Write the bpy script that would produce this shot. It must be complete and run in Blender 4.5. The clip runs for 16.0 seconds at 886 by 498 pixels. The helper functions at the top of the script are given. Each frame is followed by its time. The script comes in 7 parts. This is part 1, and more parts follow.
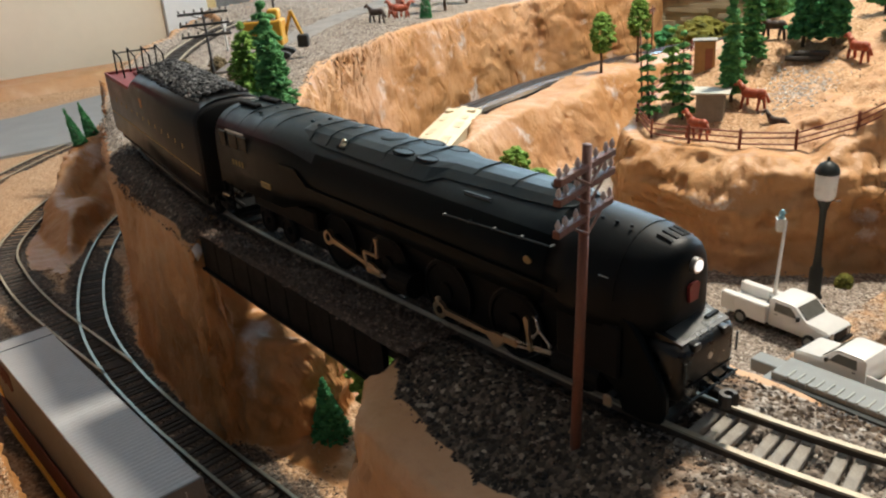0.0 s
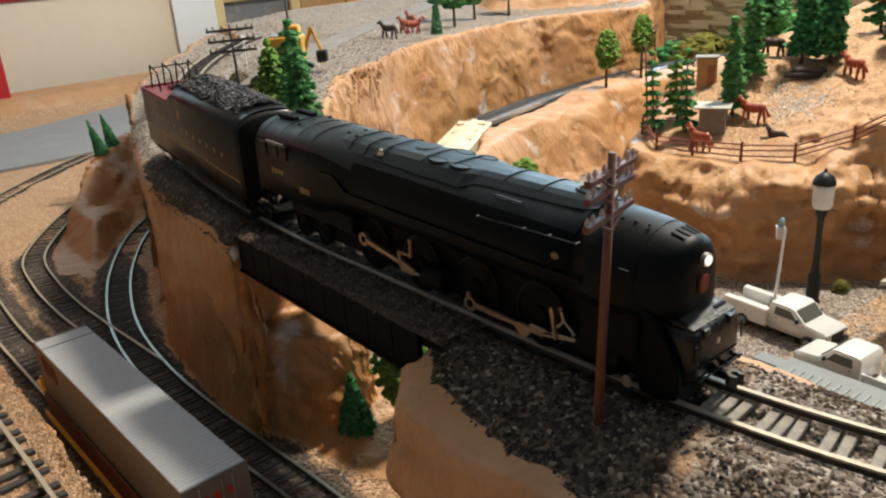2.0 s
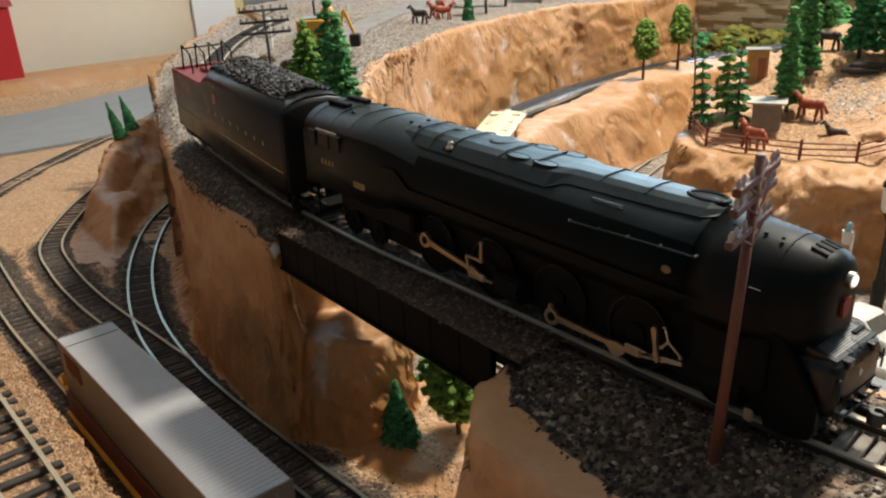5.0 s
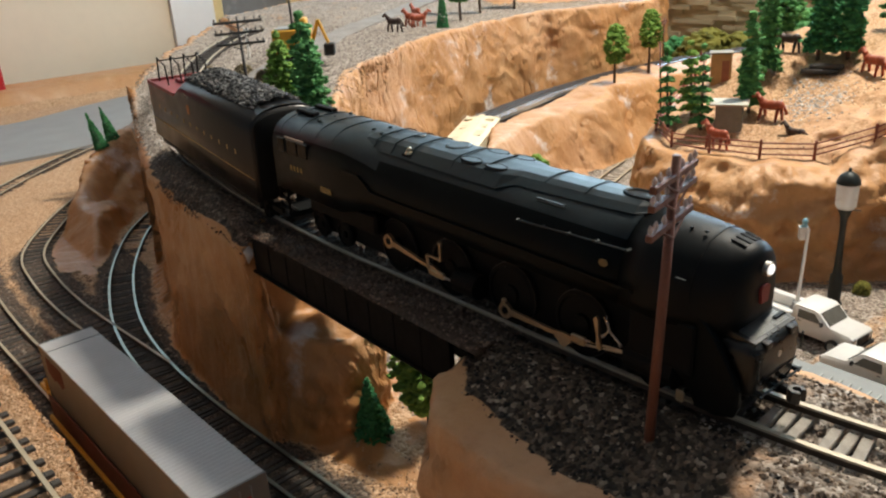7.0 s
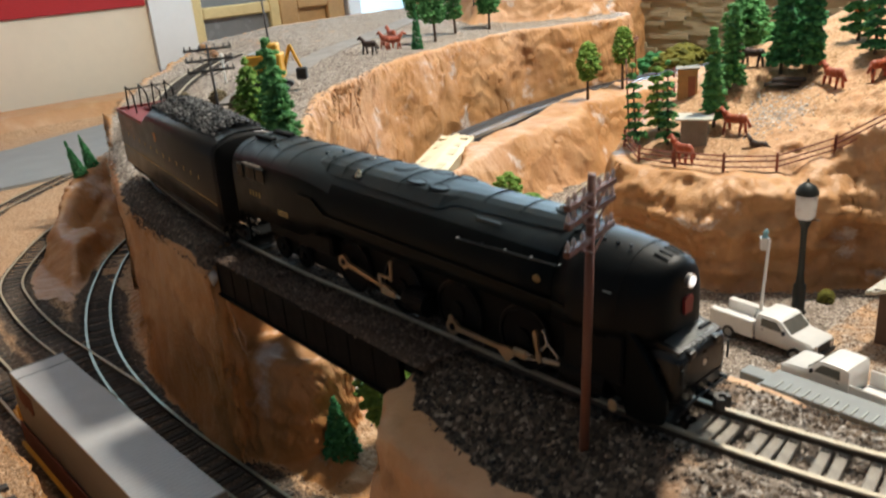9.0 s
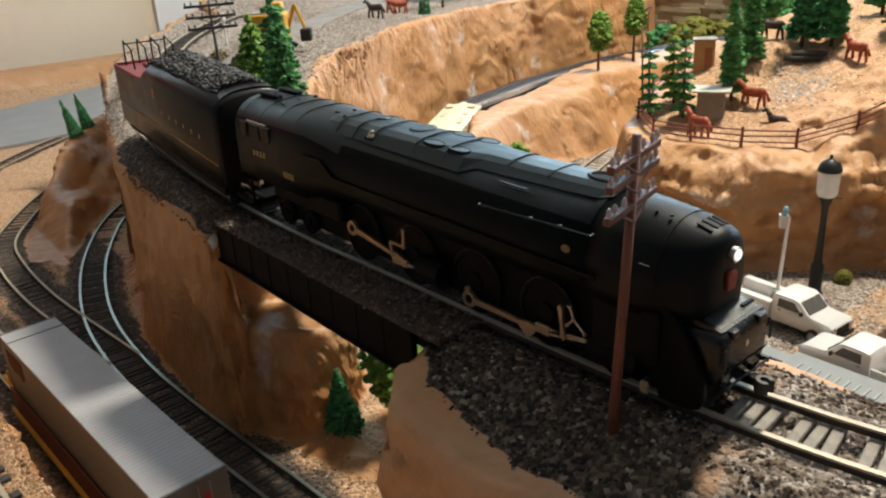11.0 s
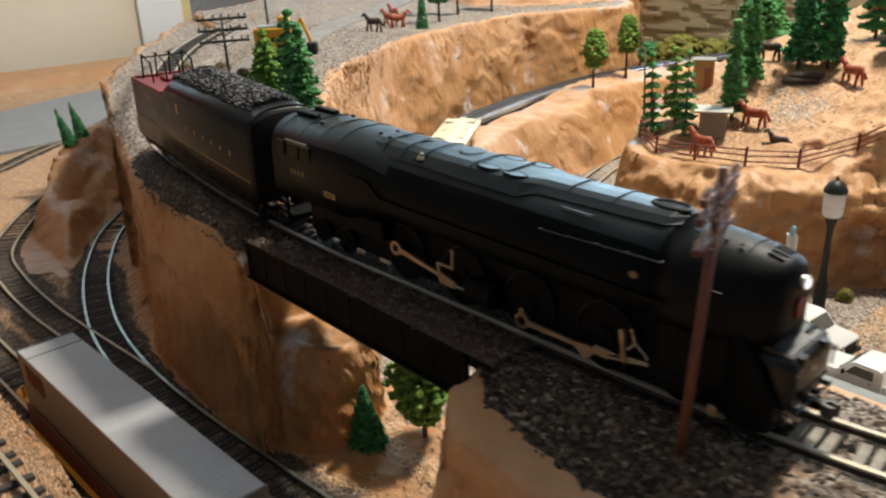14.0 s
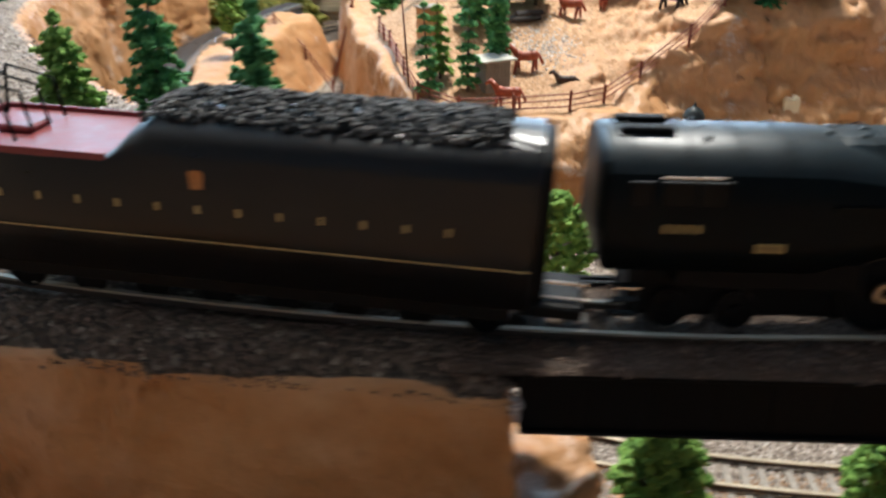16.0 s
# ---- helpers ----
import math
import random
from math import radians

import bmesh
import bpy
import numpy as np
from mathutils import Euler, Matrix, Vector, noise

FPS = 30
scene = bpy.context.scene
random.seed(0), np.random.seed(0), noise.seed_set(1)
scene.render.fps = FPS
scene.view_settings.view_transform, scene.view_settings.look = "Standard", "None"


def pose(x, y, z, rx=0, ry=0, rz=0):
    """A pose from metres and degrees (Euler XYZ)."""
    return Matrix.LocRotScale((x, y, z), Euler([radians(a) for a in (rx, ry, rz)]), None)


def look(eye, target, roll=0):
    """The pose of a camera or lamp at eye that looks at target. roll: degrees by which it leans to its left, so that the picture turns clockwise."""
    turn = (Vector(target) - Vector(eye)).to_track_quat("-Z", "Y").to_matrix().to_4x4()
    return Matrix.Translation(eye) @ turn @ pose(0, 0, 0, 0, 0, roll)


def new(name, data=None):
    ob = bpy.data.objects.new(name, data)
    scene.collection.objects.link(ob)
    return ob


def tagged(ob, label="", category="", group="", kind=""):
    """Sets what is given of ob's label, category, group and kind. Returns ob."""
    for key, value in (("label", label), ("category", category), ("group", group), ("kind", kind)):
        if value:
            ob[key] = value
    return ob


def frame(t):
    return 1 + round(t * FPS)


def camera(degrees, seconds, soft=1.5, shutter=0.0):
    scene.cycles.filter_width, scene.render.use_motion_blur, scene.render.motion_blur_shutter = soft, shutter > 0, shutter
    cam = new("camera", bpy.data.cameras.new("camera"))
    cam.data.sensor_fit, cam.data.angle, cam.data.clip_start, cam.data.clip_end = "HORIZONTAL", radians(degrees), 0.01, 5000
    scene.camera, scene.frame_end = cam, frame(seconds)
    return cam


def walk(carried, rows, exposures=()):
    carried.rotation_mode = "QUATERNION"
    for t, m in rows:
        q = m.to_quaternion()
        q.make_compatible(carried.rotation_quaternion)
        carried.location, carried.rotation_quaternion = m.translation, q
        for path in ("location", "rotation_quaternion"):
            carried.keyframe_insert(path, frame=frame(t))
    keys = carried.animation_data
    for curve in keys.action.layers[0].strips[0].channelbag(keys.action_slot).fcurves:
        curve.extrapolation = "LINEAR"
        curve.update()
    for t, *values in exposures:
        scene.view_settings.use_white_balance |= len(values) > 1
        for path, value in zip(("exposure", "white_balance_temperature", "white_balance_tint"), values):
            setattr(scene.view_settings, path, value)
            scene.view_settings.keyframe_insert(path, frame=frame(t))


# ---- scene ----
cam = camera(57.9, 16.0, soft=2.2, shutter=0.5)
PATH = [
    (0, (0.10273, -0.15621, 0.11798), (-0.26747, 0.12239, -0.07000), -4.42),
    (0.5, (0.10399, -0.15832, 0.11767), (-0.26748, 0.12004, -0.06813), -4.10),
    (1, (0.10683, -0.17355, 0.11815), (-0.26568, 0.10381, -0.06710), -4.31),
    (1.5, (0.11796, -0.17808, 0.12256), (-0.25395, 0.10149, -0.06056), -4.67),
    (2, (0.11614, -0.18036, 0.12411), (-0.25589, 0.10060, -0.05660), -4.16),
    (2.5, (0.10926, -0.18032, 0.12423), (-0.26312, 0.10024, -0.05636), -3.80),
    (3, (0.10114, -0.18097, 0.11883), (-0.27020, 0.09950, -0.06403), -3.66),
    (3.5, (0.08448, -0.17934, 0.11536), (-0.28597, 0.10071, -0.06994), -3.15),
    (4, (0.07253, -0.17605, 0.12066), (-0.29758, 0.10446, -0.06462), -2.41),
    (4.2, (0.07411, -0.17897, 0.11883), (-0.29737, 0.09980, -0.06635), -2.49),
    (6.3, (0.08749, -0.18372, 0.12456), (-0.28300, 0.09451, -0.06341), -3.76),
    (6.5, (0.09080, -0.18466, 0.12518), (-0.27921, 0.09501, -0.06156), -3.69),
    (7, (0.09696, -0.18290, 0.12342), (-0.27137, 0.10051, -0.06102), -3.75),
    (7.5, (0.10191, -0.18582, 0.12758), (-0.26526, 0.10198, -0.05230), -3.94),
    (8, (0.11371, -0.18200, 0.13344), (-0.25389, 0.10903, -0.04025), -4.76),
    (8.5, (0.11396, -0.17737, 0.13734), (-0.25467, 0.11413, -0.03338), -5.01),
    (9, (0.11283, -0.17475, 0.12549), (-0.25569, 0.11470, -0.04889), -4.90),
    (9.2, (0.11010, -0.17628, 0.11880), (-0.25749, 0.11207, -0.05933), -4.67),
    (11.3, (0.09591, -0.17013, 0.11778), (-0.26719, 0.11624, -0.07234), -3.46),
    (11.5, (0.09644, -0.17042, 0.11994), (-0.26691, 0.11652, -0.06886), -3.31),
    (12, (0.09760, -0.17555, 0.12167), (-0.26628, 0.11257, -0.06429), -2.98),
    (12.5, (0.09785, -0.17511, 0.12218), (-0.26636, 0.11352, -0.06234), -2.69),
    (13, (0.09908, -0.17793, 0.12202), (-0.26424, 0.11193, -0.06231), -2.22),
    (13.5, (0.09836, -0.18670, 0.12484), (-0.26475, 0.10399, -0.05861), -1.90),
    (14, (0.07966, -0.19211, 0.12431), (-0.27321, 0.10976, -0.06104), -2.20),
    (14.3, (0.03817, -0.21253, 0.12310), (-0.28799, 0.11723, -0.06365), -3.03),
    (14.5, (0.00775, -0.23232, 0.12331), (-0.28677, 0.12574, -0.06391), -3.04),
    (14.8, (-0.02334, -0.25695, 0.12875), (-0.26242, 0.13677, -0.06572), -2.82),
    (15, (-0.04269, -0.26937, 0.12005), (-0.24517, 0.14774, -0.06708), -1.54),
    (15.3, (-0.08784, -0.25529, 0.11860), (-0.23903, 0.18435, -0.06542), -0.72),
    (15.5, (-0.12960, -0.23223, 0.12303), (-0.25895, 0.21024, -0.07060), -1.42),
    (15.6, (-0.15247, -0.22794, 0.12326), (-0.26507, 0.21790, -0.07307), -1.29),
    (15.8, (-0.20216, -0.21877, 0.11861), (-0.27512, 0.23051, -0.08832), -1.12),
    (16, (-0.25257, -0.21015, 0.11393), (-0.28025, 0.23930, -0.10339), -0.52),
]
# the clip's camera turns its white balance cooler as it pans along the train
EXPOSURES = ((0.0, 0, 6500, 10), (14.0, 0, 6450, 10), (14.5, 0.07, 6250, 10), (15.0, 0.06, 5920, 10), (16.0, 0.14, 5880, 10))
walk(cam, [(t, look(eye, target, roll)) for t, eye, target, roll in PATH], EXPOSURES)

# ---- world, lights, exposure ----
world = bpy.data.worlds.new("world")
scene.world = world
world.use_nodes = True
wn = world.node_tree.nodes
sky = wn.new("ShaderNodeTexSky")
sky.sky_type, sky.sun_disc = "NISHITA", False
sky.sun_elevation, sky.sun_rotation = radians(40), radians(20)
world.node_tree.links.new(sky.outputs[0], wn["Background"].inputs[0])
wn["Background"].inputs[1].default_value = 0.12


def area_lamp(name, at, target, sx, sy, watts, colour):
    data = bpy.data.lights.new(name, "AREA")
    data.shape, data.size, data.size_y = "RECTANGLE", sx, sy
    data.energy, data.color = watts, colour
    ob = new(name, data)
    ob.matrix_world = look(at, target)
    return ob


area_lamp("ceiling_lamp", (-0.19, 0.78, 1.1), (-0.2, 0.2, 0), 0.13, 0.13, 27.0, (1.0, 0.925, 0.78))
area_lamp("window_daylight", (-0.55, 2.38, 0.33), (-0.4, 0.0, 0.0), 2.6, 0.42, 38.0, (0.58, 0.80, 1.0))
area_lamp("window_daylight", (-1.655, 1.68, 0.82), (0.0, 0.3, 0.0), 1.3, 0.66, 24.0, (0.55, 0.82, 1.0))


# ---- materials ----
class Mat:
    """A small builder of node materials."""

    def __init__(self, name):
        self.m = bpy.data.materials.new(name)
        self.m.use_nodes = True
        self.t = self.m.node_tree
        self.b = self.t.nodes["Principled BSDF"]
        self.co = self.t.nodes.new("ShaderNodeTexCoord").outputs["Object"]

    def node(self, kind, **inputs):
        n = self.t.nodes.new(kind)
        for k, v in inputs.items():
            self.put(n.inputs[k.replace("_", " ")], v)
        return n

    def put(self, socket, v):
        if isinstance(v, bpy.types.NodeSocket):
            self.t.links.new(v, socket)
        else:
            socket.default_value = v

    def noise(self, size, detail=4.0, rough=0.6, co=None):
        """Noise of lumps about that many metres across."""
        n = self.node("ShaderNodeTexNoise", Scale=1.0 / size, Detail=detail, Roughness=rough)
        self.t.links.new(co or self.co, n.inputs["Vector"])
        return n.outputs["Fac"]

    def voronoi(self, size):
        n = self.node("ShaderNodeTexVoronoi", Scale=1.0 / size)
        self.t.links.new(self.co, n.inputs["Vector"])
        return n

    def ramp(self, fac, stops):
        n = self.node("ShaderNodeValToRGB", Fac=fac)
        e = n.color_ramp.elements
        while len(e) < len(stops):
            e.new(0.5)
        for el, (p, c) in zip(e, stops):
            el.position, el.color = p, (*c, 1) if len(c) == 3 else c
        return n.outputs["Color"]

    def mix(self, fac, a, b, kind="MIX"):
        n = self.t.nodes.new("ShaderNodeMix")
        n.data_type, n.blend_type = "RGBA", kind
        for s, v in ((n.inputs[0], fac), (n.inputs[6], a), (n.inputs[7], b)):
            self.put(s, (*v, 1) if isinstance(v, tuple) and len(v) == 3 else v)
        return n.outputs[2]

    def math(self, op, a, b=0.0):
        n = self.t.nodes.new("ShaderNodeMath")
        n.operation = op
        self.put(n.inputs[0], a)
        self.put(n.inputs[1], b)
        return n.outputs[0]

    def attr(self, name):
        n = self.t.nodes.new("ShaderNodeAttribute")
        n.attribute_name = name
        return n.outputs["Fac"]

    def bump(self, height, metres, strength=1.0):
        n = self.node("ShaderNodeBump", Height=height, Distance=metres, Strength=strength)
        self.t.links.new(n.outputs[0], self.b.inputs["Normal"])

    def done(self, colour=None, rough=None, metal=0.0, spec=None):
        for k, v in (("Base Color", colour), ("Roughness", rough), ("Metallic", metal), ("Specular IOR Level", spec)):
            if v is not None:
                self.put(self.b.inputs[k], (*v, 1) if isinstance(v, tuple) and len(v) == 3 else v)
        return self.m


def plain(name, c, rough=0.5, metal=0.0, vary=0.25, size=0.01, bump=0.0, spec=None):
    """Paint, plastic or metal with blotches at two sizes."""
    m = Mat(name)
    f = m.math("ADD", m.math("MULTIPLY", m.noise(size), 0.6), m.math("MULTIPLY", m.noise(size * 0.12, 3.0), 0.4))
    dark, light = tuple(v * (1 - vary) for v in c), tuple(min(1.0, v * (1 + vary)) for v in c)
    col = m.ramp(f, [(0.3, dark), (0.7, light)])
    rf = m.math("ADD", m.math("MULTIPLY", m.noise(size * 0.5), 0.3), rough - 0.15)
    if bump:
        m.bump(m.noise(size * 0.1, 3.0), bump, 0.7)
    return m.done(col, rf, metal, spec)


def rock_material():
    """Painted plaster rock, with sand and gravel where the cover says so."""
    m = Mat("painted_rock")
    big, mid, fine = m.noise(0.16), m.noise(0.035, 5.0), m.noise(0.004, 4.0)
    col = m.ramp(mid, [(0.25, (0.47, 0.245, 0.105)), (0.5, (0.56, 0.32, 0.15)), (0.75, (0.63, 0.39, 0.21))])
    col = m.mix(m.ramp(big, [(0.45, (0, 0, 0)), (0.7, (0.7, 0.7, 0.7))]), col, (0.66, 0.44, 0.31))
    glaze = m.math("MULTIPLY", m.ramp(m.noise(0.05, 5.0), [(0.24, (0, 0, 0)), (0.5, (1, 1, 1))]), m.attr("glaze"))
    col = m.mix(m.math("MULTIPLY", glaze, 0.9), col, m.mix(m.noise(0.03, 5.0), (0.37, 0.150, 0.042), (0.53, 0.255, 0.092)))
    bare = m.attr("bare")
    pale = m.ramp(m.math("ADD", m.noise(0.05, 6.0, 0.7), m.math("MULTIPLY", bare, 0.32)), [(0.58, (0, 0, 0)), (0.68, (1, 1, 1))])
    col = m.mix(m.math("MULTIPLY", pale, m.math("MAXIMUM", m.attr("wash"), bare)), col, (0.70, 0.655, 0.63))
    col = m.mix(m.ramp(fine, [(0.3, (0.2, 0.2, 0.2)), (0.5, (0, 0, 0))]), col, (0.30, 0.14, 0.06), "MIX")
    # crushed gravel
    v = m.voronoi(0.0015)
    sep = m.node("ShaderNodeSeparateColor", Color=v.outputs["Color"]).outputs[0]
    grit = m.ramp(sep, [(0.1, (0.12, 0.092, 0.072)), (0.45, (0.25, 0.20, 0.16)), (0.8, (0.37, 0.31, 0.26)), (1.0, (0.52, 0.46, 0.40))])
    sand = m.ramp(sep, [(0.1, (0.34, 0.19, 0.095)), (0.5, (0.50, 0.30, 0.165)), (0.95, (0.60, 0.40, 0.25))])
    # Dark ballast ramp, lowered to hold shade beside the locomotive.
    dark = m.ramp(sep, [(0.1, (0.03, 0.021, 0.014)), (0.6, (0.085, 0.06, 0.042)), (0.93, (0.15, 0.11, 0.08)), (1.0, (0.32, 0.26, 0.2))])
    edge = m.math("MULTIPLY", m.math("SUBTRACT", m.noise(0.02, 5.0), 0.5), 0.7)

    def cover(name):
        return m.ramp(m.math("ADD", m.attr(name), edge), [(0.42, (0, 0, 0)), (0.58, (1, 1, 1))])

    g, s, d = cover("gravel"), cover("sand"), cover("dark")
    col = m.mix(s, col, sand)
    col = m.mix(g, col, grit)
    col = m.mix(d, col, dark)
    loose = m.math("MAXIMUM", m.math("MAXIMUM", g, s), d)
    stones = m.math("MULTIPLY", m.math("SUBTRACT", 0.6, v.outputs["Distance"]), loose)
    plaster = m.noise(0.014, 5.0, 0.6)
    h = m.math("ADD", m.math("MULTIPLY", stones, 0.35), m.math("ADD", m.math("MULTIPLY", plaster, 1.1), m.math("MULTIPLY", fine, 0.22)))
    m.bump(h, 0.0022, 0.8)
    rough = m.math("ADD", m.math("MULTIPLY", loose, 0.42), m.math("SUBTRACT", m.math("ADD", 0.5, m.math("MULTIPLY", m.noise(0.012), 0.25)), m.math("MULTIPLY", glaze, 0.24)))
    return m.done(col, rough, 0.0, 0.45)


def stone_material(name, lo, mid, hi):
    m = Mat(name)
    r = m.node("ShaderNodeNewGeometry").outputs["Random Per Island"]
    col = m.ramp(r, [(0.0, lo), (0.45, mid), (0.85, hi), (1.0, tuple(min(1, v * 1.5) for v in hi))])
    col = m.mix(m.math("MULTIPLY", m.noise(0.0008), 0.5), col, lo)
    return m.done(col, 0.8)


def leaf_material(name, lo, hi):
    m = Mat(name)
    r = m.node("ShaderNodeNewGeometry").outputs["Random Per Island"]
    f = m.math("ADD", m.math("MULTIPLY", r, 0.55), m.math("MULTIPLY", m.noise(0.004, 4.0), 0.45))
    m.bump(m.noise(0.0012, 3.0), 0.001, 0.8)
    return m.done(m.ramp(f, [(0.2, lo), (0.75, hi)]), 0.85, 0.0, 0.2)


ROCK = rock_material()
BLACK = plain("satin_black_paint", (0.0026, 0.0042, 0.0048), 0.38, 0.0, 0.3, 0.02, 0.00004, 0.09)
BLACK_NOSE = plain("dull_black_paint", (0.0028, 0.0038, 0.0044), 0.47, 0.0, 0.3, 0.02, 0.00004, 0.16)
PILOT_BLACK = plain("satin_pilot_black", (0.004, 0.0042, 0.0045), 0.3, 0.0, 0.3, 0.01, 0.00004, 0.4)
# Black paint with the windows' blue sheen mixed into its base colour.
BLACK_SHEEN = plain("black_window_sheen", (0.0085, 0.0165, 0.020), 0.41, 0.0, 0.35, 0.015, 0.00004, 0.36)
SOOT = plain("flat_black", (0.003, 0.003, 0.003), 0.65, 0.0, 0.3, 0.01, 0.0, 0.15)
GIRDER = plain("girder_black", (0.0030, 0.0030, 0.0032), 0.6, 0.0, 0.35, 0.012, 0.0001, 0.10)
BRONZE = plain("bronze_rod", (0.40, 0.31, 0.21), 0.42, 0.85, 0.2, 0.006)
STEEL = plain("bright_steel", (0.55, 0.53, 0.5), 0.3, 1.0, 0.2, 0.01)
RAILTOP = plain("nickel_rail", (0.42, 0.35, 0.25), 0.55, 0.25, 0.15, 0.02)
RAIL_BRIGHT = plain("polished_rail", (0.32, 0.37, 0.33), 0.33, 0.8, 0.1, 0.02)
RAILSIDE = plain("rusty_rail_side", (0.075, 0.05, 0.036), 0.65, 0.3, 0.3, 0.006)
TIE_GREY = plain("weathered_tie", (0.34, 0.30, 0.255), 0.8, 0.0, 0.35, 0.004, 0.0004)
TIE_DARK = plain("dark_tie", (0.05, 0.042, 0.037), 0.8, 0.0, 0.4, 0.005, 0.0004)
TENDER_RED = plain("maroon_deck", (0.22, 0.035, 0.035), 0.5, 0.0, 0.25, 0.008)
TENDER_SIDE = plain("tender_black", (0.0046, 0.0044, 0.0050), 0.34, 0.0, 0.3, 0.02, 0.00004, 0.36)
GOLD = plain("gold_lettering", (0.36, 0.26, 0.09), 0.5, 0.1, 0.15, 0.004)
RED = plain("red_enamel", (0.45, 0.02, 0.025), 0.4, 0.0, 0.15, 0.004)
CREAM = plain("cream_paint", (0.70, 0.60, 0.42), 0.55, 0.0, 0.12, 0.01, 0.0002)
WHITE = plain("white_vehicle_paint", (0.72, 0.71, 0.69), 0.35, 0.0, 0.06, 0.008)
GREY_PLASTIC = plain("grey_plastic", (0.23, 0.245, 0.245), 0.5, 0.0, 0.12, 0.006)
TYRE = plain("black_rubber", (0.02, 0.02, 0.02), 0.75, 0.0, 0.3, 0.003)
POLE_BROWN = plain("brown_pole_plastic", (0.15, 0.052, 0.03), 0.55, 0.0, 0.25, 0.006, 0.0003)
POLE_GREY = plain("dull_grey_pole", (0.07, 0.062, 0.06), 0.6, 0.0, 0.25, 0.006)
CLEAR = plain("insulator_plastic", (0.52, 0.40, 0.36), 0.25, 0.0, 0.2, 0.002)
LAMP_IRON = plain("dark_green_iron", (0.022, 0.027, 0.026), 0.45, 0.3, 0.25, 0.006)
LAMP_GLASS = plain("opal_shade", (0.80, 0.80, 0.80), 0.3, 0.0, 0.04, 0.01)
FENCE = plain("red_brown_fence", (0.21, 0.06, 0.038), 0.65, 0.0, 0.3, 0.005)
HORSE = plain("chestnut_plastic", (0.34, 0.07, 0.03), 0.45, 0.0, 0.25, 0.006)
HORSE_DARK = plain("dark_brown_plastic", (0.05, 0.028, 0.022), 0.5, 0.0, 0.25, 0.006)
BLUE = plain("pale_blue_plastic", (0.22, 0.45, 0.55), 0.5, 0.0, 0.1, 0.004)
WOOD_GREY = plain("grey_board", (0.26, 0.24, 0.2), 0.8, 0.0, 0.25, 0.006, 0.0003)
TRUNK = plain("trunk_brown", (0.10, 0.065, 0.045), 0.8, 0.0, 0.3, 0.004)
YELLOW = plain("yellow_machine_paint", (0.62, 0.33, 0.03), 0.5, 0.0, 0.15, 0.01)
GLASS_DARK = plain("dark_pane", (0.004, 0.0045, 0.0055), 0.15, 0.0, 0.2, 0.01, 0.0, 0.1)
TRUCK_GLASS = plain("smoky_truck_glass", (0.11, 0.11, 0.10), 0.15, 0.0, 0.15, 0.004)
COAL = stone_material("coal", (0.010, 0.010, 0.011), (0.045, 0.044, 0.044), (0.17, 0.165, 0.16))
# Brown ballast colours taken further down to carry the locomotive's shadow.
STONE_SHADED = stone_material("dark_shaded_ballast", (0.0055, 0.0040, 0.0032), (0.019, 0.0115, 0.0075), (0.066, 0.039, 0.024))
STONE_BROWN = stone_material("brown_dirt_ballast", (0.042, 0.026, 0.018), (0.118, 0.074, 0.052), (0.22, 0.148, 0.108))
STONE_TAN = stone_material("tan_ballast", (0.09, 0.052, 0.030), (0.22, 0.14, 0.086), (0.38, 0.275, 0.19))
STONE_DIRT = stone_material("dirt_brown_ballast", (0.05, 0.031, 0.019), (0.14, 0.092, 0.060), (0.30, 0.215, 0.15))
STONE_SAND = stone_material("orange_sand_grains", (0.30, 0.17, 0.085), (0.47, 0.29, 0.16), (0.62, 0.42, 0.27))
STONE_PALE = stone_material("pale_rubble", (0.34, 0.30, 0.27), (0.52, 0.48, 0.45), (0.68, 0.65, 0.62))
STONE_GREY = stone_material("grey_ballast", (0.11, 0.088, 0.072), (0.23, 0.19, 0.16), (0.37, 0.32, 0.27))
LEAF_DARK = leaf_material("conifer_green", (0.022, 0.10, 0.040), (0.075, 0.29, 0.11))
LEAF_MID = leaf_material("pine_green", (0.042, 0.145, 0.045), (0.125, 0.34, 0.115))
LEAF_LIGHT = leaf_material("spring_green", (0.10, 0.20, 0.035), (0.23, 0.39, 0.085))
LEAF_OLIVE = leaf_material("olive_foliage", (0.07, 0.075, 0.015), (0.2, 0.19, 0.04))
ROAD = plain("grey_road_paint", (0.25, 0.25, 0.245), 0.7, 0.0, 0.12, 0.03, 0.0003)
WALL_CREAM = plain("cream_wall", (0.80, 0.69, 0.54), 0.8, 0.0, 0.04, 0.2)
# Invented wall colour, dark and bluish to tune the fill on the train.
DARK_WALL = plain("fill_tone_wall", (0.22, 0.26, 0.31), 0.7, 0.0, 0.15, 0.2)
WALL_WHITE = plain("white_trim", (0.80, 0.80, 0.80), 0.5, 0.0, 0.03, 0.1)
OAK = plain("honey_wood", (0.50, 0.30, 0.13), 0.5, 0.0, 0.2, 0.05)
PINE = plain("yellow_pine", (0.66, 0.50, 0.24), 0.5, 0.0, 0.15, 0.05)
CARPET = plain("floor_brown", (0.10, 0.085, 0.07), 0.9, 0.0, 0.2, 0.05)


# ---- mesh helpers ----
def finish(name, bm, mat, parent=None, label="", smooth=False):
    me = bpy.data.meshes.new(name)
    bm.normal_update()
    if smooth:
        for f in bm.faces:
            f.smooth = True
    bm.to_mesh(me)
    bm.free()
    me.materials.append(mat)
    ob = new(name, me)
    if parent is not None:
        ob.parent = parent
    if label:
        ob["label"] = label
    return ob


def part(name, bm, mat, parent, label="", smooth=False):
    return finish(name, bm, mat, parent, label, smooth)


